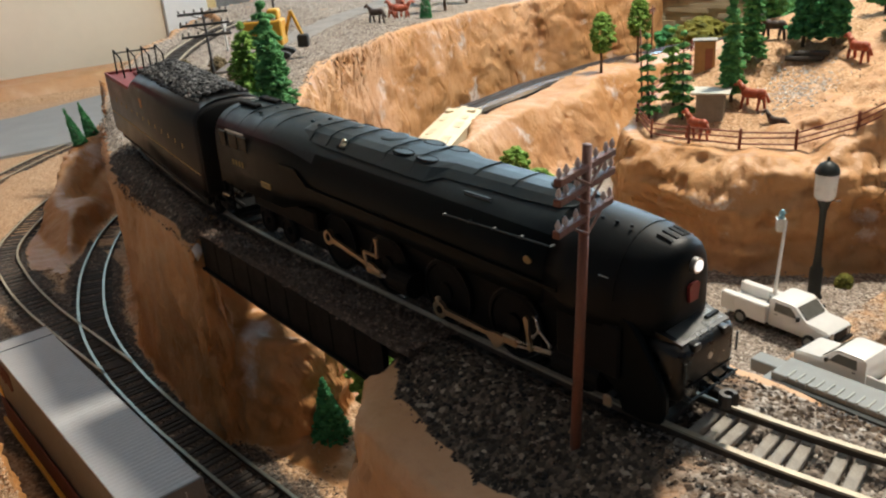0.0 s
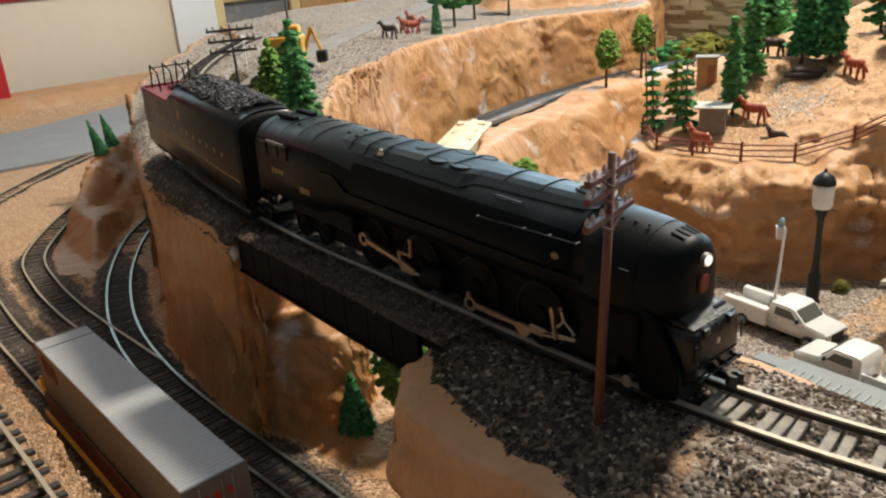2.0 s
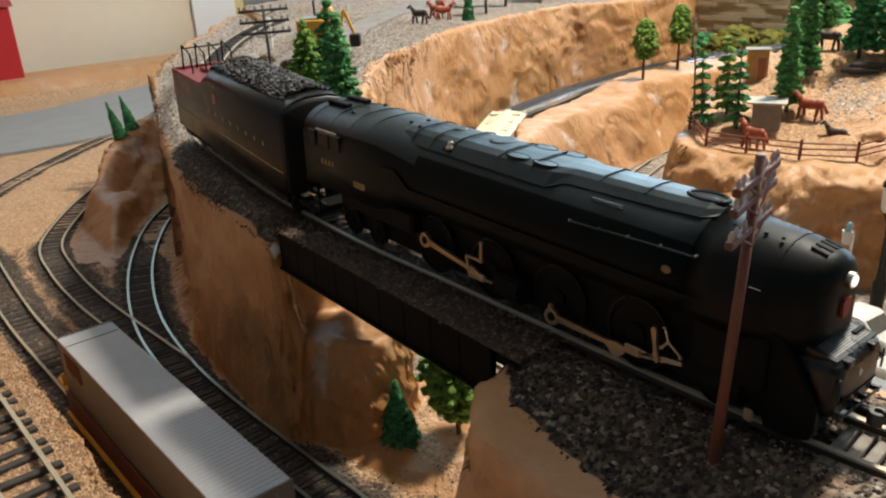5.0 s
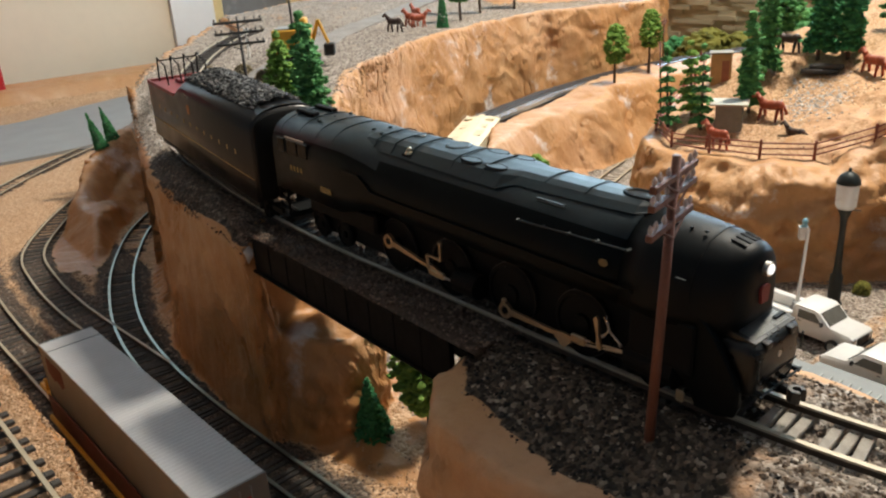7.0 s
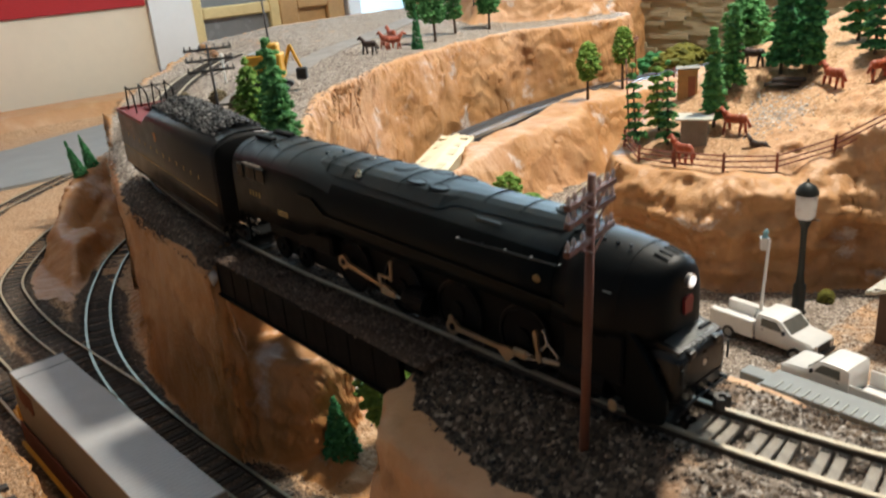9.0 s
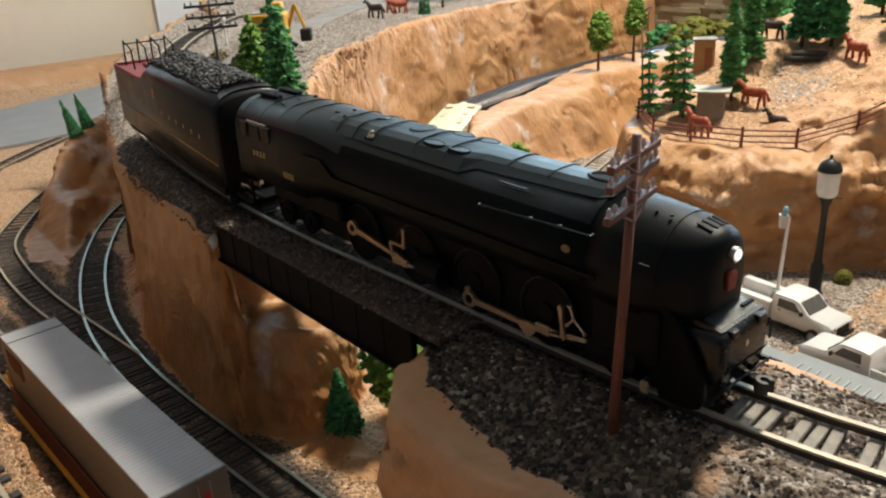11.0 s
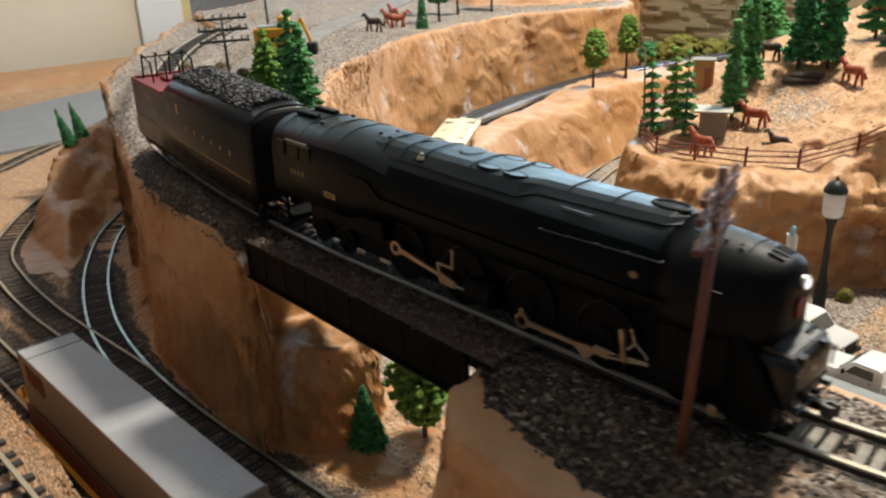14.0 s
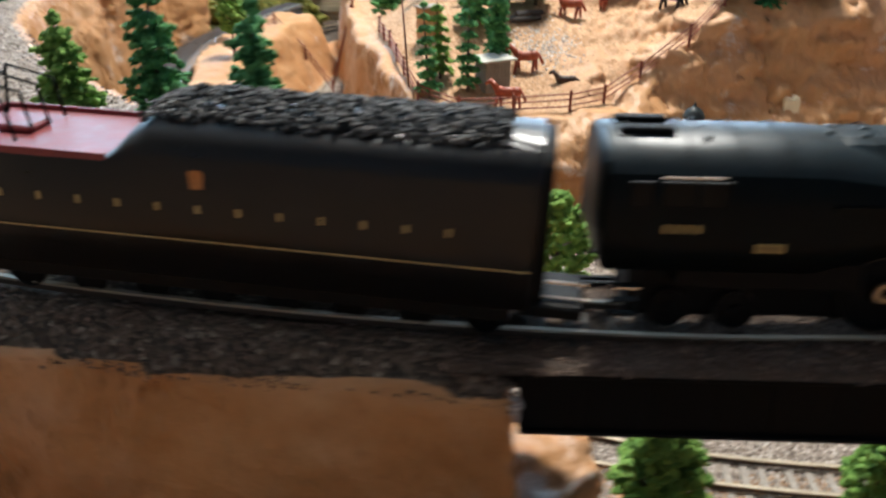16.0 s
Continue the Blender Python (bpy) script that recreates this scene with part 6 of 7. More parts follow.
telegraph_pole((-0.80, 0.30, 0.020), 0.0820, (0.0780, 0.0715), 0.0150, POLE_GREY, (0.0, -2.0), -30, "dark telegraph pole with two crossarms by the gravel path", 0.0015, False)
telegraph_pole((-0.76, 0.60, 0.020), 0.0800, (0.0760,), 0.0130, POLE_GREY, (0.0, 4.0), -30, "thin grey telegraph pole beside the far trees", 0.0010, False)
telegraph_pole((-0.312, 0.372, -0.045), 0.0740, (), 0.0110, POLE_BROWN, (0.0, -3.0), 40, "bare brown pole at the paddock corner", 0.0009, False)
telegraph_pole((-0.496, 0.62, -0.032), 0.0460, (0.040,), 0.010, POLE_BROWN, (0.0, 0.0), 20, "short brown pole on the ridge", 0.0010, False)

# ---- street lamp ----
lamp = thing("street_lamp", "dark iron street lamp with a white shade, unlit", "street lamp", Matrix.Translation((-0.1205, 0.3035, LOW)))
part("post", turned(bmesh.new(), [(0.0052, 0), (0.0052, 0.002), (0.0040, 0.0035), (0.0040, 0.021), (0.0028, 0.0225), (0.0022, 0.030), (0.0019, 0.052), (0.0022, 0.060), (0.0040, 0.0655), (0.0046, 0.0670)], 18), LAMP_IRON, lamp, "", True)
part("shade", turned(bmesh.new(), [(0.0050, 0.0670), (0.0062, 0.0690), (0.0066, 0.0820), (0.0060, 0.0835)], 20), LAMP_GLASS, lamp, "white opal shade", True)
part("cap", turned(bmesh.new(), [(0.0072, 0.0832), (0.0070, 0.0850), (0.0052, 0.0885), (0.0022, 0.0905), (0.0010, 0.0910), (0.0010, 0.0925), (0.0004, 0.0935)], 20), LAMP_IRON, lamp, "", True)
part("arm", rod(bmesh.new(), (-0.001, 0.0, 0.066), (0.0085, 0.003, 0.0665), 0.0004, n=6), LAMP_IRON, lamp)
part("foot", turned(bmesh.new(), [(0.0085, -0.001), (0.0085, 0.0006)], 18), GREY_PLASTIC, lamp)


# ---- vehicles ----
def pickup(at, bed, label, group):
    """A pickup of 1:87, nose to +x, with cab, hood, wheels and a bed of the given kind."""
    t = thing("pickup_truck", label, "truck", at, group)
    bm = bmesh.new()
    prof = [(-0.004, 0.0055), (0.034, 0.0055), (0.0345, 0.011), (0.033, 0.0138), (0.0195, 0.0152), (0.0125, 0.0222), (0.0100, 0.0232), (-0.0020, 0.0232), (-0.004, 0.0222)]
    loft(bm, [[(x, y, z - (0.0006 if abs(y) > 0.011 and z > 0.014 else 0)) for x, z in prof] for y in (-0.0112, -0.0100, 0.0100, 0.0112)])
    bmesh.ops.bevel(bm, geom=[e for e in bm.edges if e.calc_face_angle(0) > 0.35], offset=0.0007, segments=2, affect="EDGES")
    cab = part("cab", bm, WHITE, t, smooth=True)
    for y, s in ((-0.0112, -1), (0.0112, 1)):
        w = bmesh.new()
        loft(w, [[(x, yy, z) for x, z in ((0.0000, 0.0158), (0.0150, 0.0158), (0.0105, 0.0212), (0.0005, 0.0212))] for yy in (y, y + s * 0.00025)])
        part("side_window", w, TRUCK_GLASS, cab)
        part("mirror", B(0.0150, 0.0165, y + min(0, s * 0.0022), y + max(0, s * 0.0022), 0.0150, 0.0175, 0.0003), TYRE, cab)
        part("door_handle", B(0.0005, 0.0022, y + min(0, s * 0.0004), y + max(0, s * 0.0004), 0.0138, 0.0142), TYRE, cab)
        part("headlamp", B(0.0335, 0.0347, y * 0.8 - 0.0016, y * 0.8 + 0.0016, 0.0104, 0.0124, 0.0002), STEEL, cab)
    w = bmesh.new()
    loft(w, [[(x + dx, y, z + dz) for x, z, dx, dz in ((0.0192, 0.0156, 0, 0), (0.0130, 0.0218, 0, 0), (0.0130, 0.0218, 0.0004, 0.0004), (0.0192, 0.0156, 0.0004, 0.0004))] for y in (-0.0088, 0.0088)])
    part("windscreen", w, TRUCK_GLASS, cab)
    part("grille", B(0.0342, 0.0350, -0.0060, 0.0060, 0.0075, 0.0125, 0.0003), TYRE, cab)
    part("bumper", B(0.0340, 0.0358, -0.0112, 0.0112, 0.0045, 0.0072, 0.0005), TYRE, cab)
    part("chassis", B(-0.034, 0.032, -0.0085, 0.0085, 0.0035, 0.0058, 0.0003), TYRE, t)
    if bed == "service":
        b = part("service_body", B(-0.036, -0.005, -0.0122, -0.0072, 0.0055, 0.0170, 0.0005), WHITE, t)
        part("service_body", B(-0.036, -0.005, 0.0072, 0.0122, 0.0055, 0.0170, 0.0005), WHITE, t)
        part("bed_floor", B(-0.036, -0.005, -0.0072, 0.0072, 0.0058, 0.0105, 0.0002), WHITE, t)
        for x in (-0.0335, -0.0235, -0.0145):
            part("locker_door", B(x, x + 0.0080, -0.0125, -0.0121, 0.0095, 0.0160, 0.0002), WHITE, b)
        part("turntable", turned(bmesh.new(), [(0.0040, 0), (0.0040, 0.0035), (0.0028, 0.0060), (0.0028, 0.0085)], 14, (-0.0085, 0.001, 0.0105)), GREY_PLASTIC, t)
    else:
        for y in (-0.0118, 0.0105):
            part("bed_side", B(-0.034, -0.005, y, y + 0.0013, 0.0055, 0.0158, 0.0004), WHITE, t)
        part("bed_floor", B(-0.034, -0.005, -0.0105, 0.0105, 0.0058, 0.0075, 0.0002), WHITE, t)
        part("tailgate", B(-0.0350, -0.0338, -0.0118, 0.0118, 0.0060, 0.0158, 0.0003), WHITE, t)
    for x in (-0.0215, 0.0235):
        for y in (-0.0108, 0.0108):
            bm = turned(bmesh.new(), [(0.0035, -0.0018), (0.0045, -0.0014), (0.0045, 0.0014), (0.0035, 0.0018)], 18)
            bmesh.ops.transform(bm, matrix=pose(x, y, 0.0045, 90, 0, 0), verts=bm.verts)
            w = part("wheel", bm, TYRE, t)
            bm = turned(bmesh.new(), [(0.0027, -0.0020), (0.0027, 0.0020)], 14)
            bmesh.ops.transform(bm, matrix=pose(x, y, 0.0045, 90, 0, 0), verts=bm.verts)
            part("rim", bm, GREY_PLASTIC, w)
    return t


bucket_truck = pickup(Matrix.Translation((-0.1125, 0.2545, LOW)) @ pose(0, 0, 0, 0, 0, -4), "service", "white utility bucket truck parked on gravel", "white trucks")
boom = part("boom", rod(bmesh.new(), (-0.0085, 0.001, 0.018), (-0.0165, 0.0185, 0.0595), 0.0011, 0.0009, 8), WHITE, bucket_truck)
bk = part("bucket", turned(bmesh.new(), [(0.0030, 0.0), (0.0034, 0.0075), (0.0037, 0.0076), (0.0037, 0.0082), (0.0028, 0.0082), (0.0026, 0.002)], 4, (-0.0200, 0.0185, 0.0520)), WHITE, bucket_truck, "white work bucket")
fig = turned(bmesh.new(), [(0.0019, 0), (0.0021, 0.0040), (0.0015, 0.0058), (0.0019, 0.0075), (0.0010, 0.0092)], 10)
tagged(finish("figurine", fig, BLUE), "plain pale blue plastic peg standing in the bucket", "figurine").matrix_basis = bucket_truck.matrix_basis @ pose(-0.0200, 0.0185, 0.0565, 0, 6, 0)
pickup(Matrix.Translation((-0.049, 0.2225, LOW)) @ pose(0, 0, 0, 0, 0, 176), "open", "white pickup truck parked beside a grey deck", "white trucks")

deck_ob = thing("loading_deck", "grey ribbed plastic deck lying on the gravel", "deck", Matrix.Translation((-0.0825, 0.191, -0.1085)) @ pose(0, 0, 0, 0, 0, 0.5))
part("base_plate", B(0.0, 0.13, -0.0150, 0.0100, -0.011, 0.0008, 0.0004), GREY_PLASTIC, deck_ob)
part("plate", B(0.004, 0.13, -0.0095, 0.0100, 0.0008, 0.0050, 0.0004), GREY_PLASTIC, deck_ob)
part("tongue", B(-0.012, 0.004, -0.0020, 0.0080, -0.004, 0.0032, 0.0005), GREY_PLASTIC, deck_ob)
for k in range(24):
    x = 0.012 + k * 0.0049
    part("rib", B(x, x + 0.0009, -0.0093, -0.0010, 0.0049, 0.0057, 0.0001), plain("pale_rib", (0.36, 0.38, 0.37), 0.6, 0.0, 0.1, 0.004) if k == 0 else bpy.data.materials["pale_rib"], deck_ob)
    part("side_rib", B(x, x + 0.0005, -0.0099, -0.0095, 0.0008, 0.0046), GREY_PLASTIC, deck_ob)
part("step", B(0.010, 0.13, -0.0135, -0.0098, 0.0008, 0.0022, 0.0002), LAMP_IRON, deck_ob)


# ---- trees ----
def conifer(at, tall, wide, mat, label, seed, tiers=9, gap=0.35, group="conifers"):
    """A model fir: tapered trunk and tiers of drooping clumps with gaps between."""
    rng = random.Random(seed)
    t = thing("conifer", label, "tree", Matrix.Translation(at) @ pose(0, 0, 0, rng.uniform(-3, 3), rng.uniform(-3, 3), rng.uniform(0, 360)), group)
    part("trunk", rod(bmesh.new(), (0, 0, -0.003), (0, 0, tall * 0.95), max(0.0009, tall * 0.02), 0.0003, 7), TRUNK, t)
    spots = []
    for k in range(tiers):
        f = k / (tiers - 1)
        z = tall * (0.16 + 0.82 * f)
        w = 0.76 * wide * (1 - f) ** 0.5 * rng.uniform(0.8, 1.12) + tall * 0.02
        n = max(7, int(8 + 22 * (1 - f)))
        for i in range(n):
            a = 6.283 * (i / n) + rng.uniform(-0.25, 0.25)
            reach, sag, lift = rng.uniform(0.62, 1.15), rng.uniform(0.15, 0.45), rng.uniform(-0.5, 0.5) * tall * (0.5 if tiers > 9 else 0.15) / tiers
            for q in (0.28, 0.5, 0.7, 0.87, 1.0):
                r = w * q * reach
                s = tall * (gap * 0.062) * rng.uniform(0.6, 1.4) * (1.15 - 0.4 * q)
                spots.append((r * math.cos(a), r * math.sin(a), z + lift - sag * r + rng.uniform(-1, 1) * tall * 0.012, s))
    clumps("crown", spots, mat, t, seed)
    return t


def leafy_tree(at, tall, wide, crown, mat, label, seed, group="leafy trees", n=230, name="tree"):
    """A model broadleaf: trunk, a few limbs and a crown of small uneven clumps."""
    rng = random.Random(seed)
    t = thing(name, label, "tree", Matrix.Translation(at) @ pose(0, 0, 0, rng.uniform(-4, 4), rng.uniform(-4, 4), rng.uniform(0, 360)), group)
    bm = rod(bmesh.new(), (0, 0, -0.003), (0, 0, tall * 0.7), max(0.0009, tall * 0.028), tall * 0.01, 7)
    for k in range(5):
        a = 1.257 * k + rng.random()
        rod(bm, (0, 0, tall * (1 - crown) * 1.02), (wide * 0.55 * math.cos(a), wide * 0.55 * math.sin(a), tall * (1 - crown * 0.55)), tall * 0.012, tall * 0.004, 5)
    part("trunk", bm, TRUNK, t)
    spots = []
    for k in range(n * 3):
        a, f = rng.uniform(0, 6.283), rng.random()
        z = tall * (1 - crown + crown * f)
        edge = wide * math.sqrt(max(0.03, 1 - (2 * f - 0.85) ** 2 * 0.75)) * (0.9 + 0.14 * math.sin(3 * a + seed) + 0.1 * math.sin(9 * f + seed)) * rng.uniform(0.86, 1.08)
        r = edge * math.sqrt(rng.uniform(0.25, 1))
        spots.append((r * math.cos(a), r * math.sin(a), z, wide * rng.uniform(0.07, 0.15)))
    clumps("crown", spots, mat, t, seed)
    return t


def on_ground(x, y, lift=-0.001):
    return (x, y, height_at(x, y) + lift)


def bush(at, r, mat, label, seed):
    rng = random.Random(seed)
    t = thing("bush", label, "bush", Matrix.Translation(at), "bushes")
    spots = []
    for k in range(420):
        a, f = rng.uniform(0, 6.283), rng.random()
        q = r * math.sqrt(max(0.05, 1 - f * f)) * math.sqrt(rng.uniform(0.2, 1)) * (0.9 + 0.15 * math.sin(4 * a + seed))
        spots.append((q * math.cos(a), q * math.sin(a), r * 1.25 * f, r * rng.uniform(0.07, 0.16)))
    clumps("crown", spots, mat, t, seed)
    return t


def cone_bush(at, tall, wide, label, seed, lean=(0, 0)):
    rng = random.Random(seed)
    t = thing("conifer", label, "tree", Matrix.Translation(at) @ pose(0, 0, 0, lean[0] + rng.uniform(-3, 3), lean[1] + rng.uniform(-3, 3), 0), "cone shaped conifers")
    part("trunk", rod(bmesh.new(), (0, 0, -0.002), (0, 0, tall * 0.4), 0.0008, n=6), TRUNK, t)
    spots = []
    for k in range(900):
        f = 1 - math.sqrt(rng.random())
        a = rng.uniform(0, 6.283)
        r = wide * (1 - f) * math.sqrt(rng.uniform(0.35, 1.1))
        spots.append((r * math.cos(a), r * math.sin(a), tall * (0.05 + 0.93 * f), wide * rng.uniform(0.07, 0.14)))
    clumps("crown", spots, LEAF_DARK, t, seed)
    return t


# beside the tender
conifer((-0.377, 0.078, 0.0), 0.081, 0.0165, LEAF_MID, "tall green model fir behind the tender", 1, 11)
conifer((-0.336, 0.058, -0.004), 0.078, 0.0160, LEAF_MID, "green model fir at the cliff edge behind the tender", 2, 13)
conifer((-0.409, 0.0775, 0.004), 0.062, 0.0195, LEAF_LIGHT, "pale green model fir behind the tender", 3, 12, 0.42)
# canyon
leafy_tree((-0.1905, 0.0225, -0.119), 0.058, 0.0165, 0.70, LEAF_LIGHT, "round leafy tree under the bridge", 4)
leafy_tree((-0.1085, 0.026, -0.119), 0.050, 0.0125, 0.78, LEAF_LIGHT, "leafy tree against the bridge abutment", 5)
cone_bush((-0.2065, -0.0025, -0.1175), 0.037, 0.0098, "dark green cone shaped tree at the cliff foot", 6)
leafy_tree((-0.380, 0.288, -0.117), 0.057, 0.0155, 0.8, LEAF_LIGHT, "bright green tree in the canyon", 7)
leafy_tree((-0.338, 0.272, -0.118), 0.050, 0.0165, 0.8, LEAF_LIGHT, "bright green tree beside the canyon track", 8)
leafy_tree((-0.217, 0.150, -0.119), 0.090, 0.017, 0.75, LEAF_LIGHT, "tall leafy tree on the canyon floor beside the bridge", 9)
# ridge and far terrace
leafy_tree((-0.4895, 0.525, -0.049), 0.066, 0.0145, 0.62, LEAF_LIGHT, "round leafy tree on the rock ridge", 10)
leafy_tree((-0.512, 0.615, -0.049), 0.072, 0.0140, 0.6, LEAF_LIGHT, "leafy tree at the ridge end", 11)
cone_bush((-0.624, 0.392, 0.020), 0.055, 0.0068, "slim dark green conifer by the cliff edge", 12)
leafy_tree((-0.650, 0.440, 0.021), 0.074, 0.0150, 0.66, LEAF_MID, "leafy green tree on the terrace", 13)
leafy_tree((-0.690, 0.506, 0.021), 0.075, 0.0145, 0.7, LEAF_MID, "leafy green tree on the far terrace", 14)
leafy_tree((-0.690, 0.565, 0.021), 0.073, 0.0180, 0.7, LEAF_MID, "dark leafy tree on the far terrace", 15)
leafy_tree((-0.72, 0.47, 0.021), 0.083, 0.0155, 0.7, LEAF_MID, "tall leafy tree behind the others", 16)
for i, (x, y, h) in enumerate(((-0.773, 0.0456, 0.043), (-0.784, 0.0615, 0.040))):
    cone_bush((x, y, height_at(x, y) - 0.003), h, 0.0075, "small dark green leaning conifer on the rock mound", 17 + i, (11, -9))
# paddock
conifer(on_ground(-0.297, 0.361), 0.068, 0.0098, LEAF_MID, "open dark green pine inside the fence", 20, 8, 0.34)
conifer(on_ground(-0.269, 0.3655), 0.068, 0.0106, LEAF_MID, "open dark green pine by the grey hut", 21, 8, 0.34)
conifer(on_ground(-0.290, 0.383), 0.062, 0.0112, LEAF_LIGHT, "pale green pine behind the fence", 22, 8, 0.42)
conifer(on_ground(-0.248, 0.398), 0.078, 0.0104, LEAF_MID, "dense dark green pine beside the gully", 23, 11, 0.42)
conifer(on_ground(-0.267, 0.450), 0.070, 0.0150, LEAF_MID, "dense dark green pine behind the hut", 24, 10, 0.45)
conifer(on_ground(-0.239, 0.482), 0.088, 0.0135, LEAF_DARK, "dark green pine on the pasture slope", 25, 13, 0.4)
conifer(on_ground(-0.216, 0.486), 0.090, 0.0135, LEAF_DARK, "dark green pine over the log pile", 26, 13, 0.4)
conifer(on_ground(-0.250, 0.515), 0.084, 0.0145, LEAF_DARK, "dark green pine in the grove", 27, 12, 0.42)
leafy_tree(on_ground(-0.306, 0.536), 0.050, 0.0210, 0.85, LEAF_MID, "full green leafy tree at the grove edge", 28)
conifer(on_ground(-0.205, 0.545), 0.088, 0.0165, LEAF_MID, "dark green pine behind the grove", 29, 9, 0.42)
conifer(on_ground(-0.176, 0.512), 0.076, 0.0130, LEAF_DARK, "dark green pine beside the house", 30, 9, 0.4)
for i, (x, y, h) in enumerate(((-0.073, 0.430, 0.060), (-0.056, 0.447, 0.064), (-0.040, 0.440, 0.058), (-0.022, 0.452, 0.066), (-0.004, 0.448, 0.06), (-0.060, 0.480, 0.066), (-0.030, 0.490, 0.064), (0.012, 0.47, 0.062), (0.03, 0.455, 0.06))):
    conifer(on_ground(x, y), h, 0.0155, LEAF_DARK, "dark green pine on the hill top", 31 + i, 9, 0.4, "hill top pines")
for i, (x, y, r, m) in enumerate(((-0.635, 0.92, 0.062, LEAF_OLIVE), (-0.585, 0.94, 0.060, LEAF_OLIVE), (-0.54, 0.96, 0.05, LEAF_OLIVE), (-0.40, 0.76, 0.030, LEAF_MID), (-0.365, 0.70, 0.026, LEAF_MID), (-0.695, 0.93, 0.05, LEAF_DARK), (-0.345, 0.61, 0.026, LEAF_MID))):
    bush(on_ground(x, y, -0.004), r, m, "olive green bushy shrub" if m is LEAF_OLIVE else "full green bushy shrub", 50 + i)
LEAF_DRY = leaf_material("dry_scrub", (0.10, 0.075, 0.045), (0.24, 0.19, 0.11))
for i, (x, y, r) in enumerate(((-0.565, 0.100, 0.009), (-0.540, 0.126, 0.008), (-0.590, 0.132, 0.010), (-0.615, 0.110, 0.007), (-0.505, 0.108, 0.006))):
    bush(on_ground(x, y, -0.001), r, LEAF_DRY, "dry brown scrub on the sandy ground", 70 + i)
bush((-0.116, 0.333, LOW), 0.0065, LEAF_OLIVE, "small olive green bush behind the street lamp", 60)
bush((-0.080, 0.398, -0.075), 0.0095, LEAF_MID, "light green shrub on the brown slope", 61)
bush((-0.052, 0.425, -0.060), 0.0065, LEAF_MID, "light green shrub behind the chimney", 62)


# ---- fence ----
def fence_run(pts, spacing, label):
    t = thing("rail_fence", label, "fence")
    line = spline(pts, 0.003)
    run = np.concatenate([[0], np.cumsum(np.linalg.norm(np.diff(line, axis=0), axis=1))])
    n = max(2, int(run[-1] / spacing))
    posts = []
    rng = random.Random(5)
    for k in range(n + 1):
        x, y = (np.interp(run[-1] * k / n, run, line[:, c]) for c in (0, 1))
        posts.append(Vector((x, y, height_at(x, y))))
    for p in posts:
        part("post", rod(bmesh.new(), p - Vector((0, 0, 0.003)), p + Vector((rng.uniform(-0.0006, 0.0006), rng.uniform(-0.0006, 0.0006), 0.0142)), 0.00115, 0.001, 7), FENCE, t)
    for a, b in zip(posts, posts[1:]):
        for z in (0.0035, 0.0075, 0.0115):
            part("rail", rod(bmesh.new(), a + Vector((0, 0, z)), b + Vector((0, 0, z + rng.uniform(-0.0006, 0.0006))), 0.0006, n=6), FENCE, t)
    return t


fence_run([(-0.318, 0.392), (-0.298, 0.345), (-0.262, 0.333), (-0.224, 0.329), (-0.189, 0.336), (-0.168, 0.363), (-0.146, 0.382), (-0.120, 0.394), (-0.092, 0.405), (-0.075, 0.428), (-0.07, 0.46)], 0.036, "red-brown post and rail fence along the paddock")
fence_run([(-0.318, 0.392), (-0.335, 0.45), (-0.352, 0.51)], 0.03, "red-brown post and rail fence down the slope")
fence_run([(-0.53, 0.70), (-0.46, 0.69), (-0.40, 0.66)], 0.03, "dark post and rail fence above the canyon")


# ---- horse figurines: one plain mesh each ----
def horse(at, turn, mat, label, size=1.0, lying=False):
    bm = bmesh.new()
    s = 0.0125 * size
    up = 0.25 if lying else 1.0
    blob(bm, (0, 0, s * up), s * 0.42, 2, 0.03, random.Random(1), (1.75, 0.62, 0.72))
    blob(bm, (-s * 0.45, 0, s * (up + 0.04)), s * 0.36, 2, 0.03, random.Random(2), (1, 0.75, 0.85))
    blob(bm, (s * 0.45, 0, s * (up + 0.03)), s * 0.36, 2, 0.03, random.Random(3), (0.95, 0.72, 0.9))
    rod(bm, (s * 0.55, 0, s * (up + 0.12)), (s * 0.95, 0, s * (up + 0.58)), s * 0.22, s * 0.14, 9)
    rod(bm, (s * 0.88, 0, s * (up + 0.64)), (s * 1.28, 0, s * (up + 0.42)), s * 0.15, s * 0.09, 9)
    rod(bm, (-s * 0.75, 0, s * (up + 0.1)), (-s * 1.0, 0, s * (up - 0.45 * up)), s * 0.07, s * 0.10, 7)
    if not lying:
        for x, dx in ((-0.58, -0.1), (-0.46, 0.12), (0.46, -0.08), (0.58, 0.14)):
            y = 0.14 if dx > 0 else -0.14
            rod(bm, (s * x, s * y, s * 0.8), (s * (x + dx), s * y, 0), s * 0.12, s * 0.07, 7)
    ob = finish("horse_figurine", bm, mat, smooth=True)
    ob.matrix_basis = Matrix.Translation(at) @ pose(0, 0, 0, 0, 0, turn)
    return tagged(ob, label, "figurine", "horse figurines")


